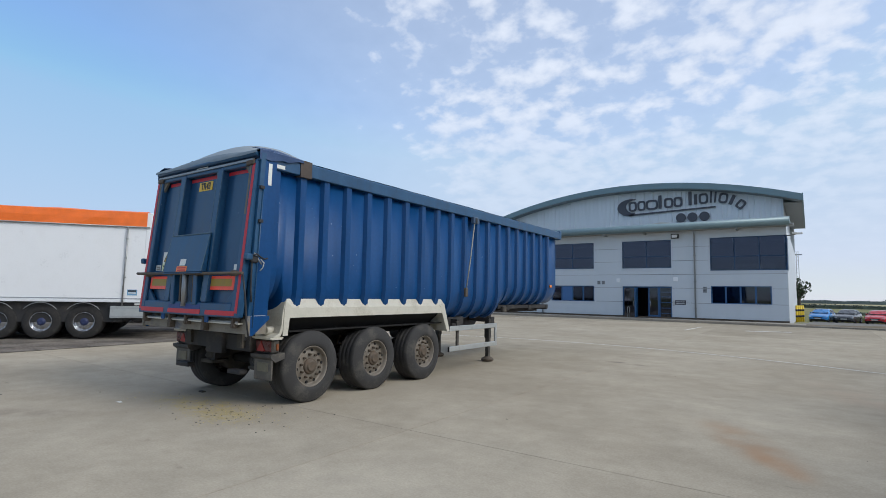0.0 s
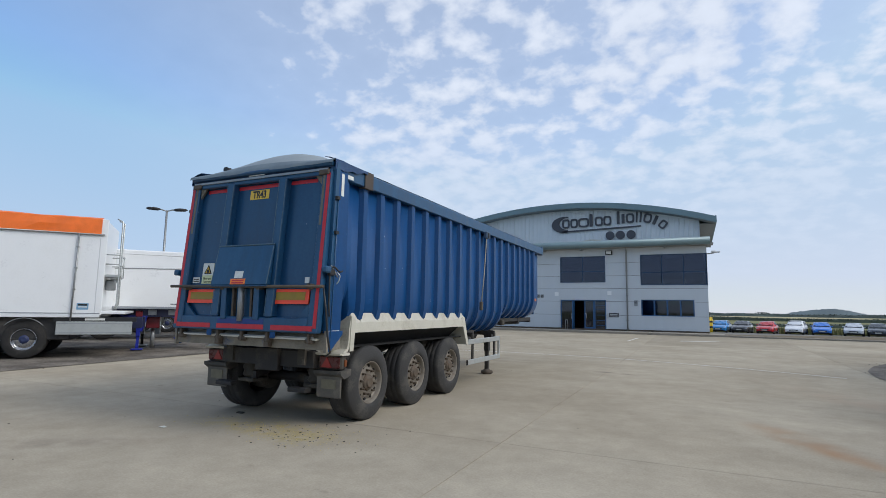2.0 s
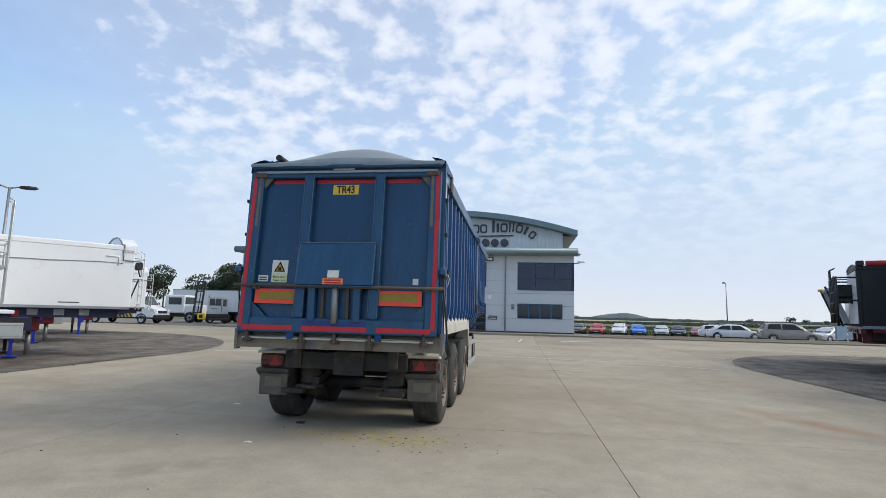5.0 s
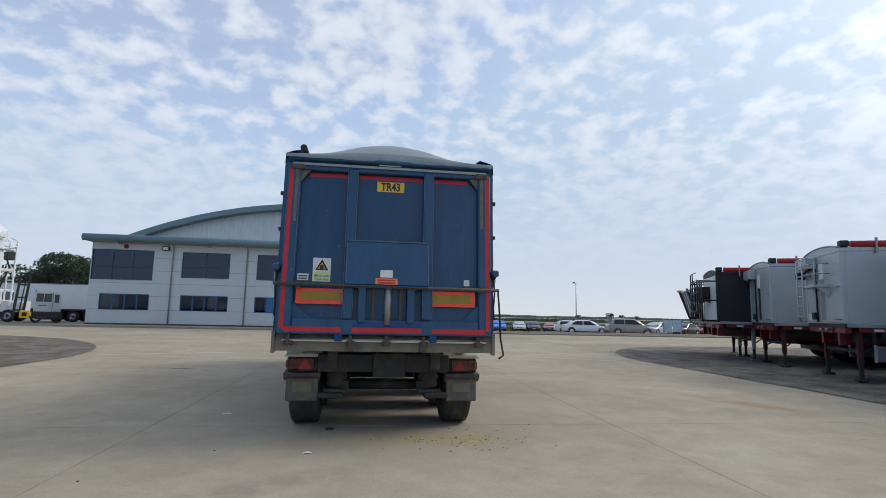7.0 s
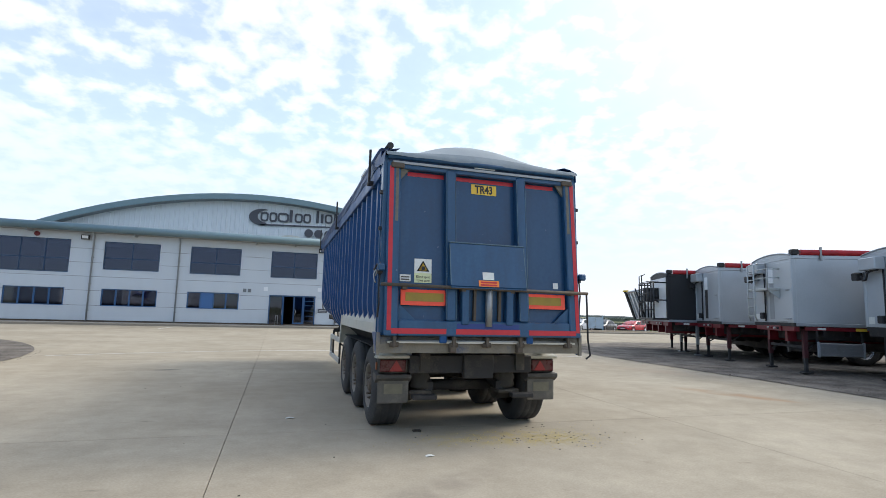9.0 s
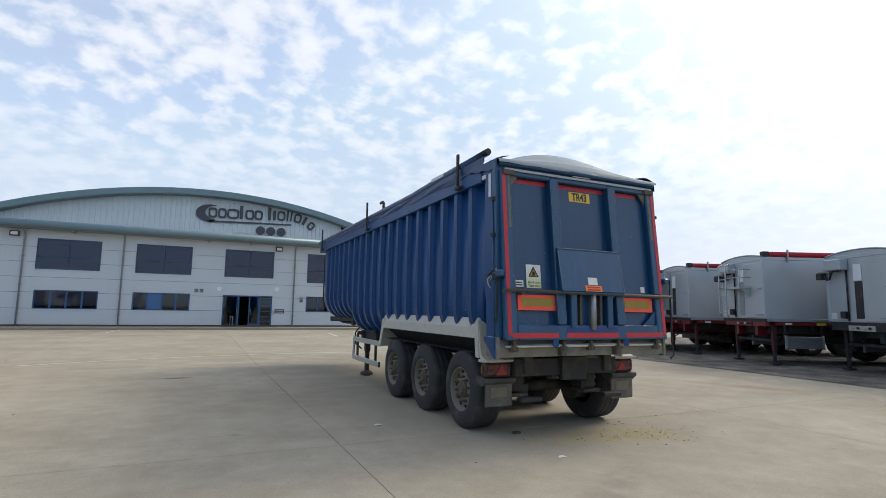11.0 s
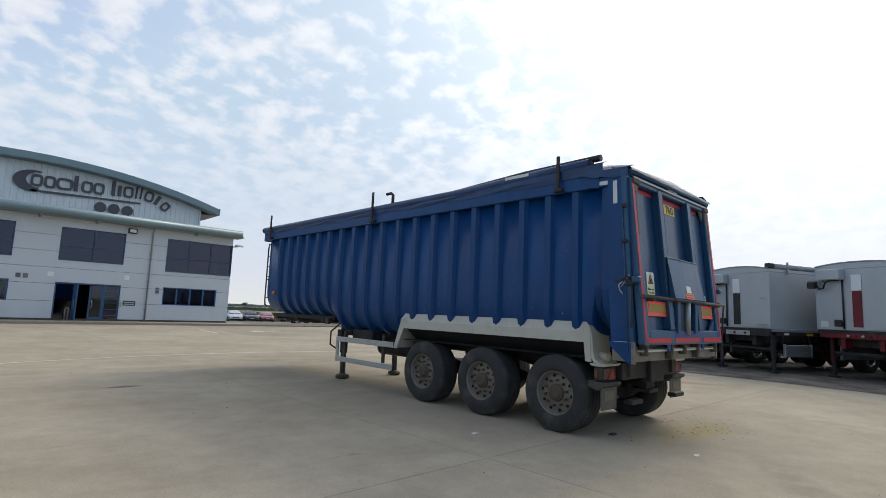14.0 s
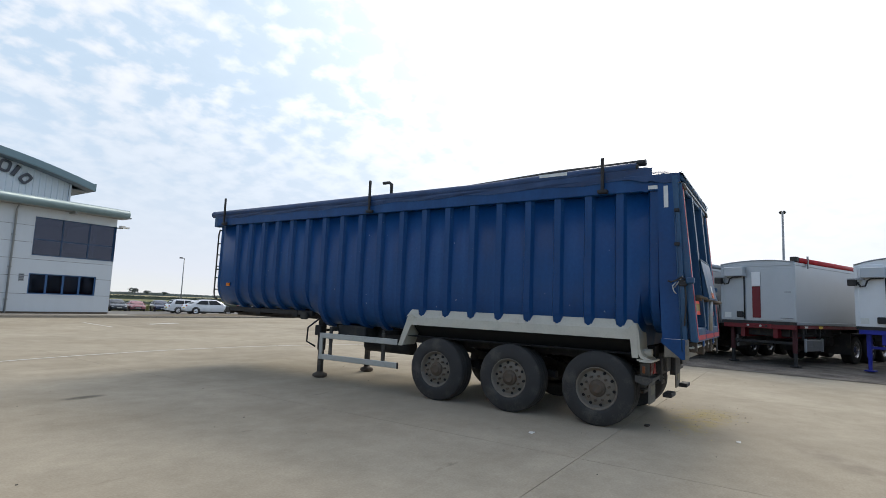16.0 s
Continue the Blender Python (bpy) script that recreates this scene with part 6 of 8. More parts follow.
def running_gear(th, hw, z0, material, legs_y, length, guard=True, leg_mat=None):
    for s in (-1, 1):
        part("chassis_rail", boxm(*sorted((s * 0.45, s * 0.58)), 0.1, length - 0.3, z0 - 0.52, z0 - 0.08), material, th)
        stand_leg(th, s * 0.98, legs_y, leg_mat or (REDLEG if material is REDCH else material), z0 - 0.12)
        part("side_rail", boxm(*sorted((s * (hw - 0.10), s * (hw - 0.02))), 0.3, length - 0.4, z0 - 0.18, z0 - 0.08), material, th)
        if guard:
            span = (0.62, 1.80) if s > 0 else (1.0, 3.4)
            g = part("side_guard", boxm(*sorted((s * (hw - 0.04), s * hw)), *span, 0.52, 0.90, 0.02), GUARDM, th, "ribbed aluminium side guard")
            for k in range(4):
                part("guard_rib", boxm(*sorted((s * hw, s * (hw + 0.012))), span[0] + 0.03, span[1] - 0.03, 0.545 + 0.09 * k, 0.595 + 0.09 * k), GUARDM, g)
            for y_ in span:
                part("guard_end", boxm(*sorted((s * (hw - 0.05), s * (hw + 0.018))), y_ - 0.03, y_ + 0.03, 0.50, 0.93, 0.01), SILVER_D, g)
                part("guard_bracket", boxm(*sorted((s * (hw - 0.10), s * (hw - 0.05))), y_ - 0.03, y_ + 0.03, 0.88, z0 - 0.15), CHASSIS, g)
        for k in range(3):
            far_wheel(th, s * (hw - 0.10), length - 4.4 + 1.31 * k, s)
        part("mudguard", boxm(*sorted((s * (hw - 0.42), s * hw)), length - 5.0, length - 1.2, 1.07, 1.12, 0.02), CHASSIS, th)
    part("subframe", boxm(-0.62, 0.62, length - 5.1, length - 0.9, 0.62, z0 - 0.1, 0.02), CHASSIS, th, "dark suspension subframe")
    for k in range(3):
        bm = bmesh.new()
        cyl(bm, (-hw + 0.35, length - 4.4 + 1.31 * k, 0.52), (hw - 0.35, length - 4.4 + 1.31 * k, 0.52), 0.075, 12)
        part("axle", bm, CHASSIS, th)
    for yy in (3.0, 3.6):
        bm = bmesh.new()
        cyl(bm, (-0.75, yy, 0.82), (0.75, yy, 0.82), 0.19, 18)
        part("air_tank", bm, CHASSIS, th)
    for yy in (0.8, 1.5, 2.2, 3.4, 4.8):
        part("cross_member", boxm(-hw + 0.08, hw - 0.08, yy, yy + 0.08, z0 - 0.34, z0 - 0.19), CHASSIS, th)
    part("spray_flap", boxm(-hw + 0.02, hw - 0.02, length - 5.15, length - 5.12, 0.35, 1.1), CHASSIS, th, "black spray flap before the wheels")
    # made-up dark block that fills the gloom below the body
    part("gloom_block", boxm(-0.84, 0.84, 0.35, length - 0.4, 0.96, z0 - 0.1, 0.02), CHASSIS, th, "dark block added for the gloom under the body")
    part("tool_box", boxm(-0.95, -0.55, 2.5, 3.1, 0.62, 1.02, 0.03), CHASSIS, th)
    part("rail_mark", boxm(hw - 0.021, hw - 0.016, 1.62, 1.92, z0 - 0.17, z0 - 0.09), YELLOW, th, "yellow marker plate")
    part("rail_mark", boxm(hw - 0.021, hw - 0.016, 0.62, 0.84, z0 - 0.16, z0 - 0.10), WHITE_ST, th, "white marker plate")
    for s in (-1, 1):
        part("leg_stay", pipe([(s * 0.92, legs_y + 0.02, 0.62), (s * 0.60, legs_y + 0.75, z0 - 0.3)], 0.022, 8), CHASSIS, th)
    part("leg_brace", boxm(-0.96, 0.96, legs_y - 0.03, legs_y + 0.03, 0.72, 0.80), CHASSIS if material is REDCH else material, th)
    part("front_beam", boxm(-hw + 0.05, hw - 0.05, 0.02, 0.16, z0 - 0.22, z0 - 0.06, 0.01), material, th)
    for k, x in enumerate((-0.28, -0.1, 0.12, 0.3)):
        bm = bmesh.new()
        cyl(bm, (x, 0.03, z0 - 0.14), (x, -0.05, z0 - 0.14), 0.035, 12)
        part("coupling", bm, (ALU, REDCH, ALU, BLACK)[k], th)
    part("coupling_plate", boxm(-0.45, 0.45, -0.012, 0.02, z0 - 0.22, z0 - 0.07, 0.005), ALU if material is CHASSIS else material, th)


HB = 1.18
YAW_E = -(90 + 24)
EAST = Vector((math.cos(radians(YAW_E)), math.sin(radians(YAW_E)), 0))


def east_at(x, y, z=0.022):
    """Pose that puts the near front corner of a body at x, y."""
    c = Vector((x, y, z)) - EAST * HB
    return pose(c.x, c.y, c.z, 0, 0, YAW_E)


def front_gear(th, z0, z1, slot):
    """Pump box, hoses, slot door, socket and sticker on a front wall."""
    hb = part("motor_box", boxm(-0.95, -0.32, -0.26, -0.002, z1 - 0.42, z1 - 0.10, 0.02), SILVER, th, "silver motor box")
    part("camera_box", boxm(-1.30, -1.08, -0.24, -0.06, z1 - 0.66, z1 - 0.46, 0.02), CHASSIS, th)
    part("camera_arm", boxm(-1.34, -0.9, -0.12, -0.02, z1 - 0.46, z1 - 0.42), SILVER_D, th)
    part("hose", pipe([(-1.05, -0.14, z1 - 0.55), (-0.98, -0.14, z1 - 0.68), (-0.86, -0.14, z1 - 0.66), (-0.80, -0.14, z1 - 0.5), (-0.7, -0.14, z1 - 0.44), (-0.4, -0.14, z1 - 0.43)], 0.026), BLACK, th)
    part("hose", pipe([(-0.38, -0.03, z1 - 0.42), (-0.38, -0.03, z0 + 0.05)], 0.022), BLACK, th)
    part("socket", boxm(-0.62, -0.42, -0.10, -0.002, z0 + 0.12, z0 + 0.32, 0.02), BLACK, th)
    part("sticker", boxm(-1.06, -0.84, -0.006, -0.002, z0 + 0.10, z0 + 0.28), WHITE_ST, th)
    part("panel_upper", boxm(-0.14, 0.14, -0.03, -0.002, z1 - 0.75, z1 - 0.28, 0.01), WHITEB2, th)
    part("slot", boxm(-0.13, 0.13, -0.012, -0.002, z0 + 0.12, z1 - 0.76), slot, th, "open inspection slot")
    part("door_panel", boxm(0.15, HB - 0.02, -0.02, -0.002, z0 + 0.05, z1 - 0.16, 0.008), SILVER, th)
    part("latch", boxm(HB - 0.30, HB - 0.12, -0.045, -0.02, z0 + 0.95, z0 + 0.99), SILVER_D, th)
    part("grab_bar", pipe([(HB - 0.42, -0.02, z0 + 0.14), (HB - 0.42, -0.07, z0 + 0.14), (HB - 0.08, -0.07, z0 + 0.14), (HB - 0.08, -0.02, z0 + 0.14)], 0.014), SILVER_D, th)
    part("under_lip", boxm(-HB, HB, 0.0, 0.22, z0 - 0.08, z0 + 0.02), CHASSIS, th)
    return hb


def front_ladder(th, z0, z1, material, x0=-1.12, d=0.62):
    """Ladder, platform and hand rails on a front wall."""
    pf = part("platform", boxm(x0 - 0.02, x0 + 1.25, -d, -0.01, z0 + 0.98, z0 + 1.05, 0.01), material, th, "front access platform")
    part("platform_brace", prism([(-0.02, z0 + 0.72), (-d + 0.02, z0 + 0.97), (-0.02, z0 + 0.97)], "x", x0 + 1.18, x0 + 1.22), material, pf)
    for x in (x0, x0 + 0.42):
        part("stile", pipe([(x, -d + 0.04, z0 + 0.05), (x, -d - 0.02, z0 + 0.2), (x, -d - 0.02, z1 + 0.05), (x, -d + 0.12, z1 + 0.12)], 0.022), material, pf)
    for k in range(6):
        part("rung", pipe([(x0, -d - 0.02, z0 + 0.2 + 0.28 * k), (x0 + 0.42, -d - 0.02, z0 + 0.2 + 0.28 * k)], 0.016), material, pf)
    for z in (z0 + 1.35, z0 + 1.62):
        part("hand_rail", pipe([(x0 + 0.42, -d, z), (x0 + 1.22, -d, z), (x0 + 1.22, -0.02, z)], 0.016), material, pf)
        part("hand_rail", pipe([(x0, -d, z), (x0 - 0.05, -0.3, z), (x0, -0.02, z)], 0.016), material, pf)
    part("post", pipe([(x0 + 1.22, -d, z0 + 1.0), (x0 + 1.22, -d, z0 + 1.66)], 0.018), material, pf)


def silver_trailer(label, x, y, z0, z1, tarp, chassis, slot, ladder=None, body=SILVER, dome=0.16, gear=True, length=9.2, legs_y=0.36, guard=True):
    th = thing("bulk_trailer", label, "trailer", east_at(x, y), group="trailers on the east gravel")
    bulk_body(th, HB, z0, z1, length, body, dome, tarp)
    running_gear(th, HB, z0, chassis, legs_y, length, guard, leg_mat=STEEL if body is BLACKB else None)
    if gear:
        front_gear(th, z0, z1, slot)
    if ladder:
        front_ladder(th, z0, z1 - (0.0 if body is BLACKB else 0.22), ladder, *((-1.12, 0.5) if body is BLACKB else (-0.72, 0.36)))
    return th


silver_trailer("white bulk trailer with blue chassis and domed cover", 11.35, -5.0, 1.38, 3.30, None, BLUECH, SILVER_D, body=WHITEB2, dome=0.24, guard=False)
silver_trailer("silver bulk trailer, red chassis, red rolled sheet, red slot", 11.44, -1.28, 1.42, 3.34, REDT, REDCH, REDCH, dome=0.13)
silver_trailer("silver bulk trailer with black chassis and grey rolled sheet", 11.59, 1.95, 1.37, 3.28, SILVER_D, CHASSIS, CHASSIS)
silver_trailer("silver bulk trailer, red rolled sheet, front ladder and platform", 11.66, 5.44, 1.42, 3.38, REDT, REDCH, SILVER_D, ladder=ALU)
silver_trailer("grey bulk trailer with red rolled sheet and red chassis", 12.78, 9.19, 1.39, 3.35, REDT, REDCH, CHASSIS, body=SILVER, guard=False)
silver_trailer("black bulk trailer with black front frame, red chassis", 12.69, 11.75, 1.39, 3.26, REDT, REDCH, BLACK, ladder=BLACK, body=BLACKB, gear=False, legs_y=1.2, guard=False)
# the black trailer carries a cage of rails before its front wall
bt = [o for o in bpy.data.objects if o.name.startswith("bulk_trailer") and o.parent is None][-1]
cage = part("front_cage", boxm(-1.16, 1.16, -0.56, -0.48, 1.40, 1.48, 0.01), BLACK, bt, "black tubular front cage")
for x in (-1.14, -0.72, -0.2, 0.3, 0.75, 1.14):
    part("cage_post", pipe([(x, -0.52, 1.42), (x, -0.52, 2.96)], 0.03, 8), BLACK, cage)
for z in (1.8, 2.15, 2.5, 2.94):
    part("cage_rail", pipe([(-1.16, -0.52, z), (1.16, -0.52, z)], 0.024, 8), BLACK, cage)
for x in (-1.14, 1.14):
    for z in (1.45, 2.2, 2.92):
        part("cage_stay", pipe([(x, -0.52, z), (x, 0.0, z)], 0.026, 8), BLACK, cage)
part("motor_box", boxm(-0.6, 0.1, -0.5, -0.02, 2.2, 2.75, 0.03), CHASSIS, bt)
part("front_panel", boxm(-1.06, 1.06, -0.022, -0.006, 1.46, 3.14, 0.006), WHITEB2, bt, "pale front wall panel")
part("corner_mark", boxm(-1.186, -1.181, 0.12, 0.40, 2.86, 2.90), WHITE_ST, bt, "white corner tape")
part("corner_mark", boxm(-1.186, -1.181, 0.12, 0.16, 2.66, 2.86), WHITE_ST, bt, "white corner tape")
th = silver_trailer("low white tipping trailer with sloping front, yellow tip", 13.78, 13.9, 1.40, 2.62, REDT, REDCH, CHASSIS, body=WHITEB2, gear=False, dome=0.05, legs_y=1.4, guard=False)
sl = part("sloping_front", prism([(-0.05, 1.40), (-0.25, 1.40), (-0.70, 2.72), (-0.55, 2.74)], "x", -1.1, 1.1), WHITEB2, th)
part("front_edge", prism([(-0.26, 1.36), (-0.34, 1.40), (-0.80, 2.74), (-0.68, 2.76)], "x", -1.12, -0.9), CHASSIS, sl)
for x in (-1.0, 1.0):
    part("front_post", pipe([(x, -0.30, 1.38), (x, -0.50, 2.0), (x, -0.76, 2.78)], 0.035), CHASSIS, sl)
part("front_rail", pipe([(-1.05, -0.71, 2.66), (1.05, -0.71, 2.66)], 0.03), SILVER_D, sl)
part("yellow_tip", boxm(-1.14, -0.88, -0.85, -0.61, 2.70, 2.78, 0.01), YELLOW, sl)
for x in (-0.6, 0.0, 0.6):
    part("slat", prism([(-0.28, 1.45), (-0.34, 1.45), (-0.73, 2.66), (-0.67, 2.66)], "x", x - 0.05, x + 0.05), SILVER_D, sl)

# ---- white trailers to the west ----
YAW_W = 141.0
WEST = Vector((math.cos(radians(YAW_W)), math.sin(radians(YAW_W)), 0))


def west_at(x, y, hw, z=0.022):
    c = Vector((x, y, z)) + WEST * hw
    return pose(c.x, c.y, c.z, 0, 0, YAW_W)


th = thing("bulk_trailer", "white bulk trailer with orange side sheet, front ladder", "trailer", west_at(-9.9, 4.2, 1.25), group="trailers on the west gravel")
hw = 1.25
part("body", boxm(-hw, hw, 0.0, 10.5, 1.20, 3.90, 0.03, 2), WHITEB, th)
part("corner_post", boxm(-hw - 0.012, -hw + 0.12, -0.015, 0.16, 1.18, 3.93, 0.015), WHITEB, th)
part("bottom_rail", boxm(-hw - 0.02, hw + 0.02, 0.02, 10.5, 1.12, 1.22, 0.012), WHITEB2, th)
part("under_strip", boxm(-hw - 0.026, -hw - 0.018, 0.02, 10.5, 1.23, 1.25), SILVER_D, th)
rows = []
for j in range(22):
    y = 0.14 + 10.3 * j / 21
    w = 0.012 * math.sin(y * 3.1) + 0.008 * math.sin(y * 7.3)
    rows.append([(0.4, y, 3.93 + w), (-hw + 0.1, y, 3.97 + w), (-hw - 0.03, y, 3.93), (-hw - 0.045 + w, y, 3.72), (-hw - 0.035 - w, y, 3.47)])
part("side_sheet", sheet(rows, 0.01), ORANGE, th, "bright orange sheet along the top edge")
part("sheet_bar", pipe([(-hw - 0.045, 0.05, 3.475), (-hw - 0.045, 10.4, 3.475)], 0.022), STEEL, th)
rod = part("tension_rod", pipe([(-hw - 0.05, 0.66, 3.47), (-hw - 0.04, 0.69, 1.02)], 0.022), STEEL, th)
for z in (3.1, 2.5, 1.9):
    part("rod_clip", boxm(-hw - 0.075, -hw, 0.64, 0.70, z - 0.02, z + 0.02), STEEL, rod)
stk = part("maker_sticker", boxm(-hw - 0.004, -hw + 0.001, 0.30, 0.58, 1.34, 1.52), mat("sticker_blue", (0.16, 0.32, 0.48), 0.5), th, "blue and white maker's sticker")
part("text_bar", boxm(-hw - 0.006, -hw - 0.003, 0.33, 0.55, 1.45, 1.50), BLACK, stk)
part("text_bar", boxm(-hw - 0.006, -hw - 0.003, 0.33, 0.55, 1.40, 1.43), WHITE_ST, stk)
part("name_bar", boxm(-hw + 0.02, -hw + 0.03, -0.12, 0.36, 1.04, 1.10), WHITE_ST, th, "white maker's lettering as a plain bar")
front_ladder(th, 1.30, 3.85, ALU, x0=-1.20, d=0.34)
part("pump", boxm(-0.9, -0.6, -0.25, -0.01, 1.9, 2.2, 0.03), STEEL, th)
part("ledge", boxm(-hw, hw, -0.60, 0.0, 1.22, 1.30, 0.01), WHITEB, th)
for s in (-1, 1):
    part("chassis_rail", boxm(*sorted((s * 0.45, s * 0.60)), -1.0, 10.2, 0.80, 1.12), NAVYCH, th)
sk = part("side_guard", boxm(-hw - 0.0, -hw + 0.05, -0.80, 1.02, 0.64, 1.01, 0.015), ALU, th, "plain aluminium side skirt")
for z in (0.70, 0.95):
    part("guard_rib", boxm(-hw - 0.008, -hw, -0.79, 1.01, z - 0.008, z + 0.008), SILVER_D, sk)
part("black_panel", boxm(-hw + 0.03, -hw + 0.06, -0.9, 1.1, 1.0, 1.13), BLACK, th)
for k in range(3):
    for s in (-1, 1):
        far_wheel(th, s * (hw - 0.10), 1.72 + 1.12 * k, s)
    rows = []
    arcp = [(-hw - 0.01, 1.72 + 1.12 * k + 0.56 * math.cos(radians(a)), 0.52 + 0.58 * math.sin(radians(a))) for a in range(40, 150, 10)]
    part("wheel_arch", pipe(arcp, 0.011), STEEL, th, "pale wheel arch trim")
for s in (-1, 1):
    stand_leg(th, s * 1.0, 5.2, CHASSIS, 1.0)
part("valve_box", boxm(-hw + 0.05, -0.8, 5.5, 6.0, 0.6, 0.95, 0.02), STEEL, th)
# made-up dark box standing for the deep shade under this body
part("gloom_box", boxm(-hw + 0.14, hw - 0.14, 0.70, 9.8, 0.50, 1.12, 0.02), CHASSIS, th, "dark box added for the gloom behind the wheels")


def white_trailer(label, x, y, z1, ladder_mat, legs):
    hw = 1.22
    th = thing("bulk_trailer", label, "trailer", west_at(x, y, hw), group="trailers on the west gravel")
    part("body", boxm(-hw, hw, 0.0, 9.5, 1.42, z1, 0.03, 2), WHITEB, th)
    part("bottom_rail", boxm(-hw - 0.012, hw + 0.012, 0.02, 9.5, 1.36, 1.44, 0.01), SILVER_D, th)
    part("top_rail", boxm(-hw - 0.015, hw + 0.015, 0.0, 9.5, z1 - 0.16, z1 - 0.02, 0.015), WHITEB, th)
    part("cable", pipe([(-hw - 0.012, 0.3 + 0.6 * k, z1 - 0.62 + 0.07 * math.cos(k * 0.35) + 0.012 * math.sin(k * 1.7)) for k in range(15)], 0.012), STEEL, th, "grey cable looped along the side")
    part("corner_frame", pipe([(-hw - 0.01, 0.75, z1 - 0.36), (-hw - 0.01, 0.42, z1 - 0.36), (-hw - 0.01, 0.42, z1 - 0.62)], 0.02), WHITEB2, th)
    part("text_bar", boxm(-hw - 0.006, -hw, 1.3, 1.8, 1.52, 1.55), SIGN, th)
    arc = [(-hw + 2 * hw * i / 16, z1 + 0.30 * (1 - abs(-1 + 2 * i / 16) ** 2.3)) for i in range(17)]
    part("front_hood", prism([(-hw, z1 - 0.25)] + arc + [(hw, z1 - 0.25)], "y", -0.05, 0.35), WHITEB, th, "white rounded front hood")
    part("hood_trim", pipe([(x_, 0.36, z_ + 0.012) for x_, z_ in arc] , 0.025), STEEL, th)
    part("hood_stay", pipe([(-hw - 0.02, 0.30, z1 + 0.02), (-hw - 0.03, 0.30, z1 - 0.45), (-hw - 0.02, -0.2, z1 - 0.48)], 0.022), STEEL, th)
    part("motor", boxm(-hw - 0.03, -hw + 0.16, -0.24, -0.06, z1 - 0.72, z1 - 0.50, 0.02), CHASSIS, th)
    front_ladder(th, 1.32, z1 - 0.25, ladder_mat, x0=-1.05, d=0.30)
    part("rear_hose", pipe([(-0.9, -0.12, z1 - 0.5), (-0.95, -0.25, z1 - 0.9), (-0.9, -0.14, z1 - 1.3), (-0.9, -0.05, z1 - 1.6)], 0.022), BLACK, th)
    for s in (-1, 1):
        part("chassis_rail", boxm(*sorted((s * 0.85, s * 1.0)), 0.3, 9.2, 1.10, 1.36), NAVYCH, th)
        stand_leg(th, s * 0.95, 2.7, legs if s < 0 else STEEL, 1.15, 0.17)
        if s < 0:
            part("leg_gusset", prism([(2.45, 1.14), (3.25, 1.14), (2.82, 0.86), (2.62, 0.62), (2.58, 0.62)], "x", -1.02, -0.90), legs, th, "blue leg bracket")
        g = part("side_guard", boxm(*sorted((s * (hw - 0.05), s * hw)), 3.4, 5.2, 0.55, 0.95, 0.02), ALU, th)
        for k in range(3):
            far_wheel(th, s * (hw - 0.02), 5.6 + 1.31 * k, s)
    part("front_beam", boxm(-1.1, 1.1, 0.1, 0.3, 1.2, 1.36), NAVYCH, th)
    for y_ in (1.0, 1.6, 2.2):
        part("cable_box", boxm(-1.02, -0.98, y_, y_ + 0.25, 1.16, 1.34, 0.01), SILVER_D, th)
    part("valve_box", boxm(-1.1, -0.9, 2.6, 2.8, 1.1, 1.3, 0.02), REDCH, th)
    bm = bmesh.new()
    cyl(bm, (-0.5, 2.3, 0.06), (-0.5, 2.3, 0.75), 0.07, 12)
    part("support_jack", bm, STEEL, th)
    part("jack_head", boxm(-0.75, -0.2, 2.1, 2.5, 0.72, 1.1, 0.02), REDCH, th)
    return th


white_trailer("white bulk trailer with pale front ladder, navy chassis, blue legs", -9.45, 8.3, 3.30, WHITEB2, BLUECH)
white_trailer("white bulk trailer with blue front ladder and blue legs", -13.8, 13.2, 3.28, BLUECH, BLUECH)
white_trailer("white bulk trailer with pale ladder at the end of the row", -16.8, 18.5, 3.28, ALU, BLUECH)


# ---- cars ----
CARGLASS = mat("car_glass", (0.045, 0.052, 0.058), 0.10, var=0.1)
CARBLACK = mat("car_trim", (0.012, 0.012, 0.012), 0.6)
HEADL = mat("head_lamp", (0.6, 0.62, 0.64), 0.15)
PLATEW = mat("plate_blank", (0.6, 0.6, 0.55), 0.5)


def car_tyre():
    return lathe([(0.02, 0.2), (0.0, 0.22), (0.0, 0.29), (0.03, 0.32), (0.17, 0.32), (0.2, 0.29), (0.2, 0.2)], 24)


C_TYRE = data_of(car_tyre(), "tyre", TYRE)
C_RIM = data_of(lathe([(0.03, 0.205), (0.01, 0.2), (0.03, 0.17), (0.035, 0.05), (0.02, 0.04), (0.02, 0.001)], 20), "rim", CHROME)


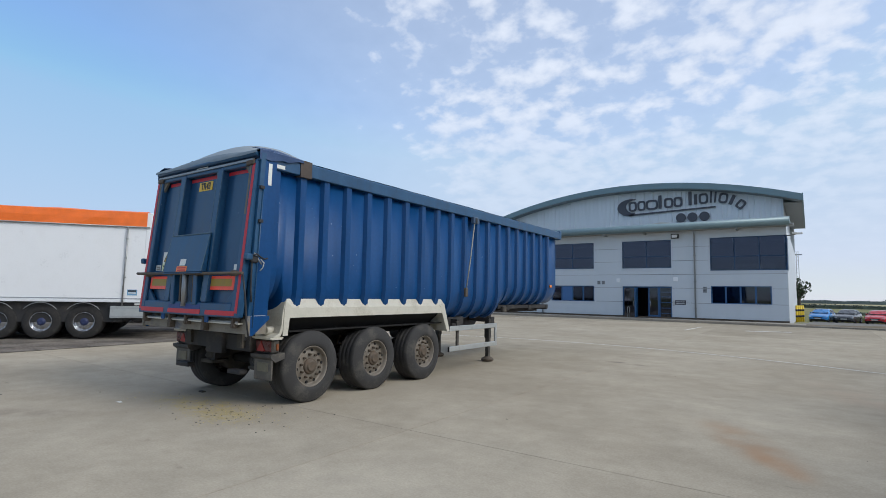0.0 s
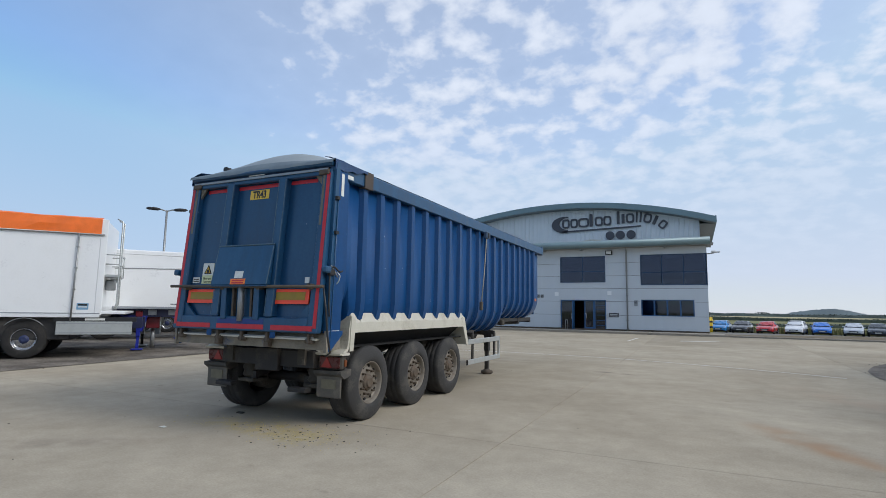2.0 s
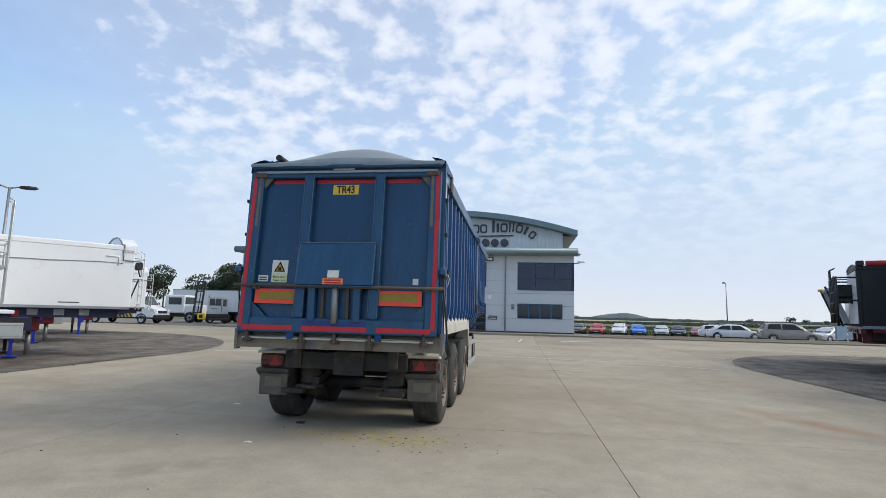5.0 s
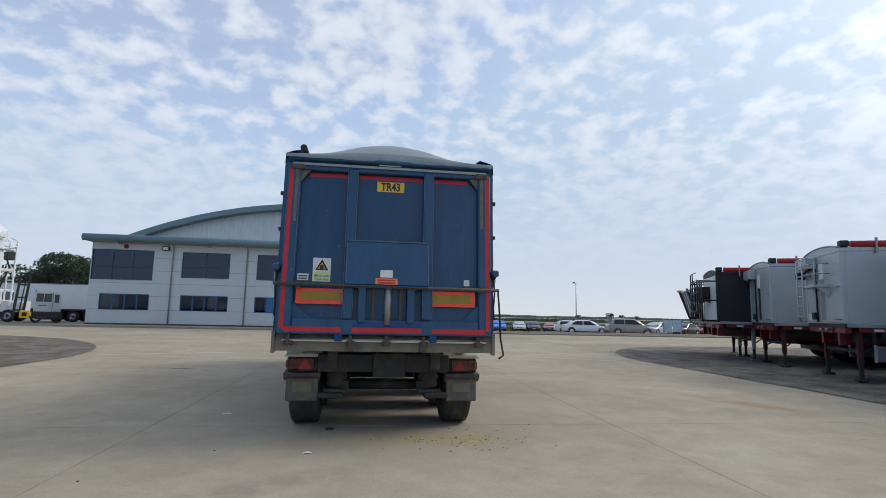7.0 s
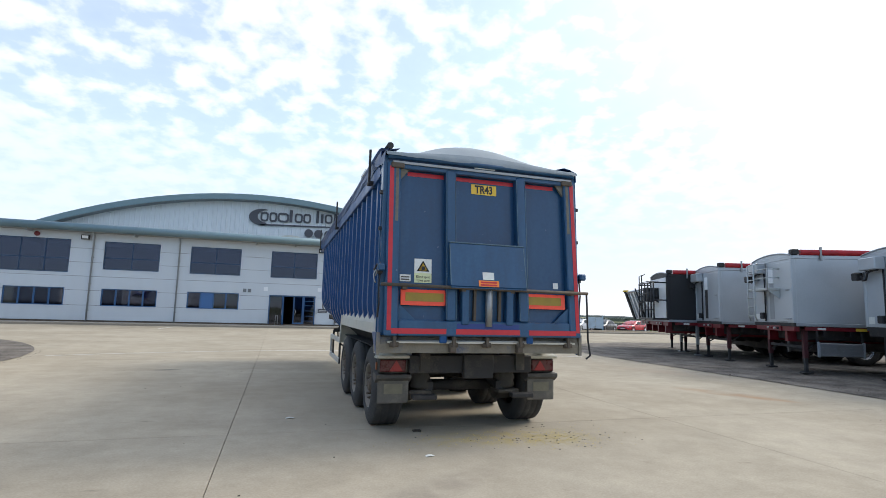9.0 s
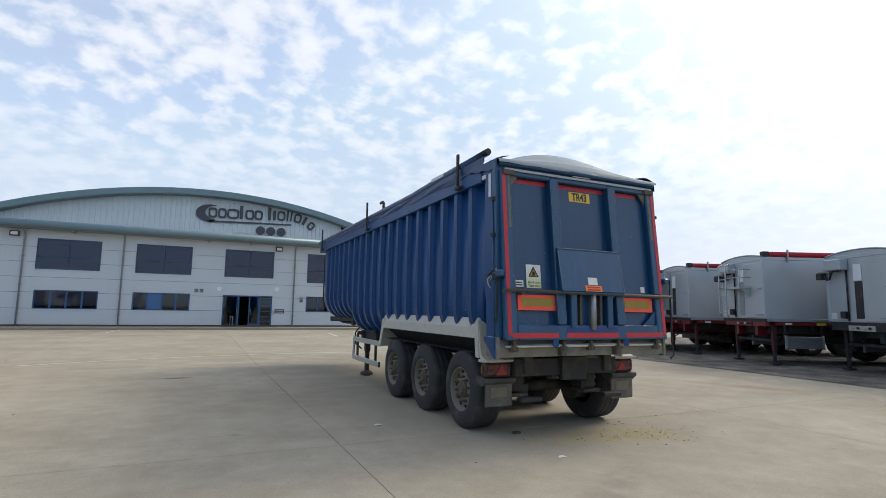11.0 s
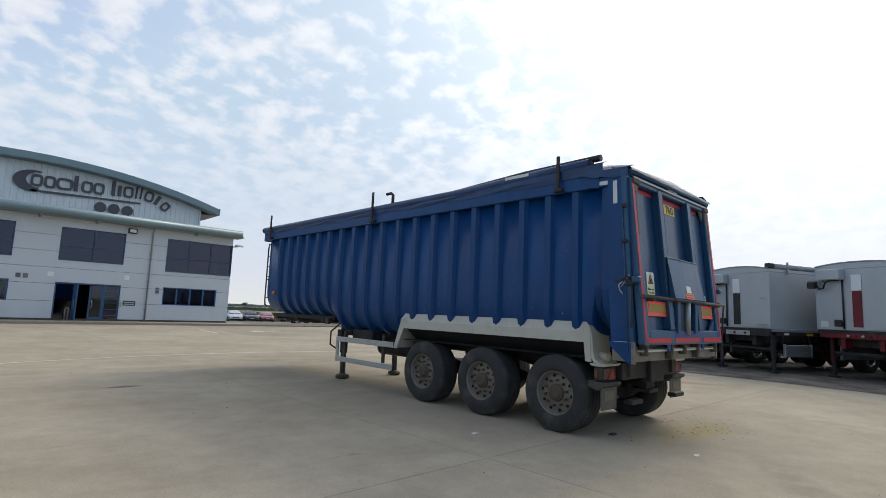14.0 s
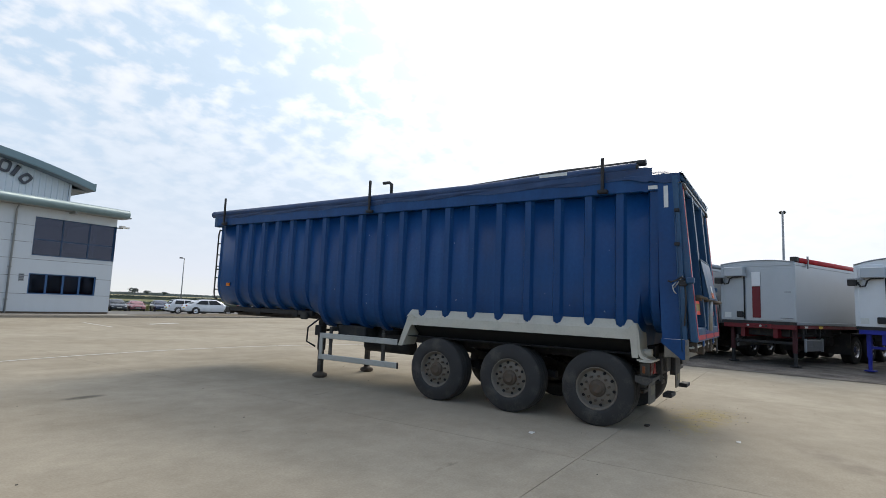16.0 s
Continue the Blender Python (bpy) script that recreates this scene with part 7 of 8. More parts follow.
def car(label, colour, x, y, yaw, length=4.15, width=1.74, height=1.42, estate=False, rough=0.3):
    """A parked car: front towards local -y, the origin on the ground at its middle."""
    th = thing("car", label, "car", pose(x, y, land(x, y) + 0.02, 0, 0, yaw), group="parked cars")
    paint = mat("car_paint", colour, rough, var=0.05, scale=2, coat=0.7)
    h, L, w = height, length / 2, width / 2
    belt, wr = h * 0.64, w * 0.72
    f0, f1 = -L + 1.05, -L + 1.85
    r1, r0 = (L - 0.55, L - 0.12) if estate else (L - 1.25, L - 0.45)
    tail = belt if estate else belt + 0.07
    # along the car: place, height of the upper skin, width there, whether it is cabin
    stations = [(-L, 0.58, 0.78, 0), (-L + 0.07, 0.68, 0.90, 0), (-L + 0.25, 0.76, 0.97, 0), (-L + 0.7, 0.86, 1.0, 0), (f0, belt, 1.0, 0), ((f0 + f1) / 2, (belt + h) / 2 + 0.05, 1.0, 1), (f1, h - 0.04, 1.0, 1),
                (f1 + 0.45, h, 1.0, 1), ((f1 + r1) / 2 + 0.3, h - 0.005, 1.0, 1), (r1, h - 0.07, 0.99, 1), ((r1 + r0) / 2, (tail + h) / 2 + 0.04, 0.98, 1), (r0, tail, 0.96, 0), (L - 0.06, tail - 0.06, 0.92, 0), (L, 0.62, 0.84, 0)]
    rows = []
    for py, top, k, cabin in stations:
        end = min(1.0, (L - abs(py)) / 0.3)
        low = 0.22 + 0.12 * (1 - end)
        b = min(belt, top - 0.03)
        share = (top - belt) / (h - belt) if cabin else 0.0
        up_x = w * k * (0.97 - 0.25 * share) if cabin else w * k * 0.90
        half = [(w * k * 0.93, low), (w * k, 0.42), (w * k, min(0.66, b - 0.04)), (w * k * 0.975, b), (up_x, top - 0.035), (up_x * 0.72, top - 0.006), (0.0, top)]
        rows.append([(px, py, pz) for px, pz in half] + [(-px, py, pz) for px, pz in half[-2::-1]])
    bm = sheet(rows)
    for row in (0, len(rows) - 1):
        pts = rows[row]
        bm.faces.new([bm.verts.new(p) for p in pts])
    bmesh.ops.remove_doubles(bm, verts=bm.verts[:], dist=0.001)
    bmesh.ops.recalc_face_normals(bm, faces=bm.faces[:])
    for f in bm.faces:
        f.smooth = True
    body = part("body", bm, paint, th)

    def pane(name, pts):
        bm = bmesh.new()
        bm.faces.new([bm.verts.new(p) for p in pts])
        bmesh.ops.solidify(bm, geom=bm.faces[:], thickness=0.012)
        return part(name, bm, CARGLASS, body)

    hi = h - 0.10
    pane("windscreen", [(-w * 0.84, f0 + 0.04, belt + 0.05), (w * 0.84, f0 + 0.04, belt + 0.05), (wr * 0.90, f1 - 0.08, hi + 0.03), (-wr * 0.90, f1 - 0.08, hi + 0.03)])
    pane("rear_window", [(-w * 0.80, r0 - 0.02, tail + 0.06), (w * 0.80, r0 - 0.02, tail + 0.06), (wr * 0.88, r1 + 0.10, hi + 0.01), (-wr * 0.88, r1 + 0.10, hi + 0.01)])
    mid = (f1 + r1) / 2 + 0.05
    for s in (-1, 1):
        lo_x, hi_x = s * (w * 0.985), s * (wr + 0.045)
        pane("side_window", [(lo_x, f0 + 0.40, belt + 0.03), (lo_x, mid - 0.04, belt + 0.03), (hi_x, mid - 0.04, hi), (hi_x, f1 + 0.12, hi)])
        pane("side_window", [(lo_x, mid + 0.04, belt + 0.03), (lo_x, r0 - 0.35, belt + 0.05), (hi_x, r1 - 0.05, hi - 0.02), (hi_x, mid + 0.04, hi)])
        part("mirror", boxm(*sorted((s * (w - 0.04), s * (w + 0.12))), f0 + 0.34, f0 + 0.44, belt + 0.02, belt + 0.14, 0.03), paint, th)
        part("headlight", prism([(-L + 0.02, 0.60), (-L + 0.30, 0.74), (-L + 0.34, 0.70), (-L + 0.05, 0.54)], "x", *sorted((s * (w * 0.52), s * (w * 0.90)))), HEADL, body, "clear headlight")
        part("tail_light", boxm(*sorted((s * (w * 0.50), s * (w * 0.90))), L - 0.16, L - 0.02, tail - 0.24, tail - 0.10, 0.03), TAILRED, body, "red tail light")
        for yy in (-L + 0.85, L - 0.85):
            t = part("wheel", C_TYRE, None, th)
            t.matrix_basis = pose(s * (w + 0.012), yy, 0.32, 0, 0, 180 if s > 0 else 0)
            part("rim", C_RIM, None, t)
            part("arch", pipe([(s * (w - 0.008), yy + 0.36 * math.cos(radians(a)), 0.32 + 0.36 * math.sin(radians(a))) for a in range(0, 181, 20)], 0.03, 6), CARBLACK, body)
        part("sill", boxm(*sorted((s * (w * 0.90), s * (w * 0.99))), -L + 1.2, L - 1.2, 0.20, 0.30, 0.01), CARBLACK, body)
    part("grille", boxm(-w * 0.48, w * 0.48, -L - 0.012, -L + 0.05, 0.44, 0.58, 0.02), CARBLACK, body)
    part("lower_grille", boxm(-w * 0.68, w * 0.68, -L - 0.008, -L + 0.05, 0.30, 0.38, 0.015), CARBLACK, body)
    part("plate_bar", boxm(-0.26, 0.26, -L - 0.03, -L - 0.013, 0.40, 0.50), PLATEW, body)
    part("plate_bar", boxm(-0.26, 0.26, L - 0.01, L + 0.014, 0.55, 0.66), YELLOW, body)
    part("floor_pan", boxm(-w + 0.06, w - 0.06, -L + 0.2, L - 0.2, 0.18, 0.30), CARBLACK, th)
    return th


TAILRED = mat("tail_lamp", (0.35, 0.01, 0.01), 0.25)
car("blue hatchback parked nose-on in the car park", (0.02, 0.20, 0.50), 8.05, 66.0, -12, estate=True)
car("dark grey saloon parked nose-on in the car park", (0.06, 0.065, 0.07), 10.3, 66.4, -14)
car("red saloon parked nose-on in the car park", (0.50, 0.012, 0.02), 12.8, 66.1, -15)
car("white people carrier parked nose-on in the car park", (0.75, 0.76, 0.77), 15.6, 66.2, -16, height=1.55, estate=True)
car("bright blue hatchback parked nose-on in the car park", (0.012, 0.16, 0.60), 17.9, 66.0, -8, height=1.44, estate=True)
car("silver saloon parked nose-on in the car park", (0.50, 0.53, 0.56), 20.9, 66.3, -14)
car("dark blue saloon parked nose-on in the car park", (0.018, 0.028, 0.040), 22.9, 66.0, -14)
car("old pale red hatchback in the car park", (0.32, 0.10, 0.11), 25.5, 66.6, -18, length=4.0, height=1.30)
car("navy saloon parked nose-on beside the red hatchback", (0.02, 0.03, 0.07), 28.2, 66.0, -18)
car("white hatchback parked side-on by the verge", (0.74, 0.75, 0.76), 22.4, 50.0, 78, length=4.2, estate=True)
car("white saloon parked side-on by the verge", (0.78, 0.79, 0.80), 22.1, 46.0, 76, length=4.7, height=1.43)
car("bronze-grey people carrier parked side-on by the verge", (0.30, 0.275, 0.24), 24.4, 41.0, 80, length=4.4, height=1.58, estate=True)
car("silver hatchback parked by the notice board", (0.48, 0.50, 0.52), 30.6, 47.0, 300, estate=True)
car("black saloon parked by the grass", (0.02, 0.022, 0.024), 34.85, 48.6, 300)
car("red coupe parked by the grass", (0.55, 0.012, 0.02), 37.5, 46.6, 290, height=1.36)

# notice boards by the car park
nbd = thing("notice_board", "pale blue notice board on two posts", "notice board")
nbd.matrix_basis = pose(29.6, 42.4, land(29.6, 42.4), 0, 0, -20)
for x in (-0.8, 0.8):
    part("post", boxm(x - 0.05, x + 0.05, -0.05, 0.05, 0, 1.7), mat("post_pale_blue", (0.20, 0.33, 0.45), 0.5), nbd)
for x in (-0.4, 0.4):
    part("board", boxm(x - 0.36, x + 0.36, -0.10, 0.06, 0.4, 1.55, 0.01), mat("board_pale", (0.42, 0.50, 0.55), 0.5), nbd)

# ---- lamp posts ----
def lamp_post(label, x, y, h, heads, yaw):
    th = thing("street_lamp", label, "street lamp", pose(x, y, 0.02 if abs(x) < 25 and y < 30 else land(x, y), 0, 0, yaw))
    bm = bmesh.new()
    cyl(bm, (0, 0, 0), (0, 0, h), 0.075, 12, 0.05)
    part("pole", bm, STEEL, th)
    part("base", boxm(-0.13, 0.13, -0.13, 0.13, 0, 0.9, 0.02), STEEL, th)
    for s in heads:
        arm = part("arm", pipe([(0, 0, h - 0.05), (s * 0.25, 0, h + 0.03), (s * 0.35, 0, h + 0.05)], 0.035), STEEL, th)
        bm = lathe([(-0.06, 0.001), (-0.06, 0.16), (0.0, 0.22), (0.07, 0.16), (0.10, 0.001)], 16, axis="z")
        for v in bm.verts:
            v.co = Vector((v.co.x * 1.7 + s * 0.65, v.co.y * 0.8, v.co.z + h + 0.05 + 0.06 * (v.co.x * s)))
        part("lamp_head", bm, CHASSIS, arm)
    return th


lamp_post("tall grey lamp post with two oval heads", -19.6, 13.1, 6.45, (-1, 1), 40)
lamp_post("tall grey lamp post with small head in the car park", 25.6, 57.0, 6.25, (1,), 90)
lamp_post("tall grey lamp post with a dark head behind the trailers", 23.6, -1.0, 7.1, (-1,), 180)
lamp_post("distant lamp post with one arm", 52.0, 62.0, 6.2, (-1,), 0)

# ---- bollards and mast by the building corner ----
YELB = mat("bollard_yellow", (0.75, 0.52, 0.02), 0.5, var=0.1, scale=6)
for k in range(4):
    th = thing("bollard", "yellow and black banded steel bollard", "bollard", pose(6.18 + 0.13 * k, 44.0 + 0.5 * k, -0.05), group="bollards by the corner")
    bm = bmesh.new()
    cyl(bm, (0, 0, 0), (0, 0, 1.25), 0.07, 14)
    part("post", bm, YELB, th)
    for z in (0.35, 0.8):
        bm = bmesh.new()
        cyl(bm, (0, 0, z), (0, 0, z + 0.16), 0.073, 14)
        part("band", bm, BLACK, th)
th = thing("radio_mast", "slim lattice mast far beyond the building", "mast", pose(5.2, 118, -0.9))
for a in range(3):
    part("leg", pipe([(0.35 * math.cos(a * 2.09), 0.35 * math.sin(a * 2.09), 0), (0.2 * math.cos(a * 2.09), 0.2 * math.sin(a * 2.09), 12)], 0.05, 6), STEEL, th)
for k in range(14):
    part("brace", pipe([(0.33, 0, 0.4 + 0.8 * k), (-0.16, 0.27, 0.8 + 0.8 * k)], 0.025, 5), STEEL, th)
part("antenna", boxm(-0.8, 0.8, -0.1, 0.1, 11.2, 11.4), STEEL, th)

# ---- far left: van, lorry, forklift ----
th = thing("van", "white panel van with yellow and black striped lower sides", "van", pose(-30.6, 34.2, land(-30, 34) + 0.03, 0, 0, 92) @ Matrix.Scale(1.08, 4))
side = [(-3.05, 0.42), (-3.12, 0.62), (-3.08, 0.98), (-2.9, 1.14), (-2.30, 1.34), (-1.62, 2.14), (-1.30, 2.40), (-0.8, 2.52), (2.9, 2.58), (3.05, 2.48), (3.12, 1.2), (3.12, 0.42)]
bm = prism(side, "x", -0.98, 0.98)
bmesh.ops.bevel(bm, geom=[e for e in bm.edges if abs(e.verts[0].co.x - e.verts[1].co.x) < 0.01], offset=0.10, segments=3, affect="EDGES")
for f in bm.faces:
    f.smooth = abs(f.normal.x) < 0.98
vb = part("body", bm, WHITEB, th)
part("windscreen", prism([(-2.22, 1.44), (-1.64, 2.12), (-1.60, 2.08), (-2.18, 1.40)], "x", -0.80, 0.80), CARGLASS, vb)
for s in (-1, 1):
    part("side_window", prism([(-2.02, 1.42), (-1.52, 2.04), (-0.95, 2.08), (-0.92, 1.42)], "x", *sorted((s * 0.975, s * 0.988))), CARGLASS, vb)
    part("headlight", prism([(-3.10, 0.92), (-3.04, 1.12), (-2.74, 1.16), (-2.72, 0.98)], "x", *sorted((s * 0.70, s * 0.985))), HEADL, vb)
    part("swoosh", prism([(-1.0, 1.22), (2.9, 1.50), (2.9, 1.62), (-0.4, 1.30)], "x", *sorted((s * 0.981, s * 0.986))), BLUECH, vb, "blue flowing stripe")
    part("door_groove", boxm(*sorted((s * 0.978, s * 0.984)), -0.84, -0.82, 0.5, 2.3), CARBLACK, vb)
    part("mirror", boxm(*sorted((s * 0.98, s * 1.16)), -2.06, -1.92, 1.36, 1.66, 0.04), CARBLACK, th)
    bd = part("lower_side", boxm(*sorted((s * 0.982, s * 0.992)), -1.35, 1.15, 0.52, 0.80), YELLOW, vb, "yellow and black striped lower side")
    for k in range(8):
        part("stripe", prism([(-1.35 + 0.3 * k, 0.52), (-1.20 + 0.3 * k, 0.52), (-1.00 + 0.3 * k, 0.80), (-1.15 + 0.3 * k, 0.80)], "x", *sorted((s * 0.992, s * 0.997))), BLACK, bd)
    part("lower_trim", boxm(*sorted((s * 0.975, s * 1.0)), -3.0, 3.0, 0.40, 0.51), CARBLACK, vb)
    for y_ in (-2.05, 1.75):
        t = part("wheel", C_TYRE, None, th)
        t.matrix_basis = pose(s * 1.0, y_, 0.34, 0, 0, 180 if s > 0 else 0)
        part("rim", C_RIM, None, t)
        part("arch", pipe([(s * 0.985, y_ + 0.40 * math.cos(radians(a)), 0.36 + 0.40 * math.sin(radians(a))) for a in range(0, 181, 20)], 0.045, 6), CARBLACK, vb)
part("bumper", boxm(-0.96, 0.96, -3.18, -2.85, 0.36, 0.72, 0.06), CARBLACK, th)
part("grille", boxm(-0.55, 0.55, -3.13, -3.06, 0.82, 1.02, 0.02), CARBLACK, th)

th = thing("truck", "white short-nosed utility truck parked by the building", "truck", pose(-31.6, 42.5, land(-28.2, 41.5) + 0.03, 0, 0, 96))
part("cab", boxm(-1.0, 1.0, -1.2, 0.8, 0.9, 2.7, 0.12, 2), WHITEB, th)
part("nose", boxm(-0.9, 0.9, -2.6, -1.1, 0.8, 1.75, 0.12, 2), WHITEB, th)
part("windscreen", boxm(-0.85, 0.85, -1.23, -1.19, 1.8, 2.5, 0.01), CARGLASS, th)
part("bumper", boxm(-1.0, 1.0, -2.8, -2.55, 0.5, 0.85, 0.03), YELB, th)
for s in (-1, 1):
    part("side_window", boxm(*sorted((s * 0.99, s * 1.02)), -0.9, 0.4, 1.75, 2.45, 0.01), CARGLASS, th)
    for y_ in (-1.8, 1.4):
        far_wheel(th, s * 1.05, y_, s)
part("exhaust", pipe([(-0.95, 1.0, 0.9), (-0.95, 1.0, 3.1)], 0.07), BLACK, th)
part("frame", boxm(-0.6, 0.6, -2.4, 2.2, 0.55, 0.9), CHASSIS, th)

LIFTGREY = mat("lift_cab_grey", (0.44, 0.48, 0.50), 0.45, var=0.08, scale=2, dirt=(0.25, 0.24, 0.22), amount=0.4)
th = thing("forklift", "heavy forklift with pale grey cab and tall dark mast", "forklift", pose(-26.97, 42.0, land(-29, 42) + 0.03, 0, 0, 29) @ Matrix.Scale(0.86, 4))
cb = part("cab", prism([(-1.02, 1.05), (-1.02, 2.90), (-0.92, 2.98), (0.98, 2.94), (1.08, 2.80), (1.12, 1.05)], "y", -0.55, 0.95), LIFTGREY, th)
part("cab_window", boxm(-0.86, 0.34, -0.565, -0.54, 2.02, 2.80, 0.01), CARGLASS, cb)
part("window_bar", boxm(-0.30, -0.26, -0.575, -0.56, 2.02, 2.80), LIFTGREY, cb)
part("cab_door", boxm(0.44, 1.00, -0.575, -0.55, 1.15, 2.86, 0.01), LIFTGREY, cb)
part("door_window", boxm(0.56, 0.92, -0.59, -0.57, 1.95, 2.74, 0.01), CARGLASS, cb)
part("text_bar", boxm(-0.70, 0.0, -0.557, -0.549, 1.62, 1.70), SIGN, cb)
part("door_edge", boxm(0.40, 0.43, -0.57, -0.549, 1.10, 2.88), CHASSIS, cb)
part("mudguard_deck", boxm(-1.12, 1.22, -0.72, 1.5, 0.62, 1.08, 0.06), CHASSIS, th, "dark engine deck")
part("step", boxm(-0.9, 1.2, -0.85, -0.60, 0.32, 0.62, 0.04), CHASSIS, th)
part("beacon", boxm(-1.0, -0.88, -0.2, -0.08, 2.97, 3.12, 0.02), CHASSIS, th)
for x in (-2.35, -1.62):
    part("mast_rail", prism([(x - 0.28, 0.30), (x - 0.06, 0.30), (x + 0.24, 4.75), (x + 0.04, 4.75)], "y", -0.35, -0.12), CHASSIS, th)
for z in (1.1, 2.3, 3.5, 4.6):
    x = -2.48 + 0.075 * z
    part("mast_cross", boxm(x, x + 0.75, -0.30, -0.18, z, z + 0.14), CHASSIS, th)
part("lift_chain", pipe([(-2.1, -0.22, 0.5), (-1.76, -0.22, 4.6)], 0.05, 8), BLACK, th)
cr = part("carriage", boxm(-2.0, -1.25, -0.95, -0.75, 0.45, 1.15, 0.03), YELB, th, "orange-yellow carriage frame")
part("fork_pocket", boxm(-1.82, -1.45, -0.965, -0.945, 0.62, 0.98), BLACK, cr)
for x in (-0.75, 0.85):
    for y_ in (-0.62, 1.2):
        t = part("wheel", C_TYRE, None, th)
        t.matrix_basis = pose(x, y_, 0.42, 0, 0, 90) @ Matrix.Scale(1.3, 4)

th = thing("lorry_trailer", "long pale grey box trailer behind the building", "trailer", pose(-27.8, 47.5, land(-24.5, 47.5) + 0.03, 0, 0, 92))
part("body", boxm(-1.25, 1.25, -4.5, 7.0, 1.15, 3.45, 0.03), WHITEB2, th)
part("top_rail", boxm(-1.27, 1.27, -4.52, 7.0, 3.38, 3.46), SILVER_D, th)
part("side_rail", boxm(-1.27, 1.27, -4.5, 7.0, 1.05, 1.18), CHASSIS, th)
for s in (-1, 1):
    for k in range(3):
        far_wheel(th, s * 1.2, 0.2 + 1.35 * k - 2.2, s)
part("frame", boxm(-0.6, 0.6, -4.3, 6.8, 0.75, 1.06), CHASSIS, th)

# ---- greenery ----
LEAF = mat("leaf_dark", (0.034, 0.055, 0.026), 0.8, var=0.4, scale=1.5)
# distance haze is mixed into the colours of far leaves and hill
LEAF2 = mat("leaf_far_haze", (0.075, 0.098, 0.090), 0.9, var=0.3, scale=0.05)
HILLM = mat("hill_far_haze", (0.090, 0.122, 0.132), 0.95, var=0.25, scale=0.02)
BARK = mat("bark", (0.07, 0.055, 0.04), 0.9, var=0.3, scale=6)
LEAFH = mat("leaf_field_hedge", (0.052, 0.070, 0.048), 0.9, var=0.3, scale=0.2)
STRAW = mat("field_straw", (0.36, 0.31, 0.16), 0.95, var=0.15, scale=0.05)


def clumps(bm, centre, size, count, leaf, seed):
    """Many small leaf clumps spread through an uneven crown."""
    rnd = random.Random(seed)
    lobes = [(Vector((rnd.uniform(-0.6, 0.6) * size[0], rnd.uniform(-0.6, 0.6) * size[1], rnd.uniform(-0.35, 0.55) * size[2])), rnd.uniform(0.35, 0.6)) for _ in range(9)]
    for _ in range(count):
        o, r = rnd.choice(lobes)
        d = Vector((rnd.gauss(0, 1), rnd.gauss(0, 1), rnd.gauss(0, 1))).normalized() * r * rnd.uniform(0.7, 1.05)
        p = Vector(centre) + o + Vector((d.x * size[0], d.y * size[1], d.z * size[2]))
        q = Euler((rnd.random() * 6.3, rnd.random() * 6.3, rnd.random() * 6.3)).to_matrix()
        s = leaf * rnd.uniform(0.6, 1.4)
        vs = [bm.verts.new(p + q @ Vector(c) * s) for c in ((-1, -0.4, 0), (0, -0.6, 0.2), (1, 0, 0), (0.1, 0.7, 0.25), (-0.8, 0.5, -0.1))]
        bm.faces.new(vs)
    return bm


def tree(label, x, y, h, spread, seed, count=1500, leaf=0.32):
    th = thing("tree", label, "tree", pose(x, y, land(x, y) - 0.05))
    bm = bmesh.new()
    cyl(bm, (0, 0, 0), (0.1, 0, h * 0.45), 0.28, 10, 0.18)
    rnd = random.Random(seed)
    for k in range(7):
        a = k * 0.9 + rnd.random()
        cyl(bm, (0.1, 0, h * rnd.uniform(0.3, 0.45)), (spread * 0.6 * math.cos(a), spread * 0.6 * math.sin(a), h * rnd.uniform(0.6, 0.85)), 0.11, 7, 0.04)
    part("trunk", bm, BARK, th)
    part("crown", clumps(bmesh.new(), (0, 0, h * 0.66), (spread, spread, h * 0.42), count, leaf, seed), LEAF, th)


tree("dark green broad tree behind the grey trailer", -36.5, 66.0, 7.6, 5.2, 3, 16000, 0.11)
tree("dark green tree beside the building", -43.0, 68.0, 6.0, 4.4, 5, 8000, 0.12)
tree("dark green tree behind the office corner", -31.0, 70.0, 7.6, 4.6, 8, 12000, 0.12)
tree("dark green tree behind the white trailers", -53.0, 66.0, 7.4, 4.2, 14, 8000, 0.12)
tree("small round green tree beyond the building corner", 5.3, 114.0, 5.7, 1.9, 11, 700, 0.2)


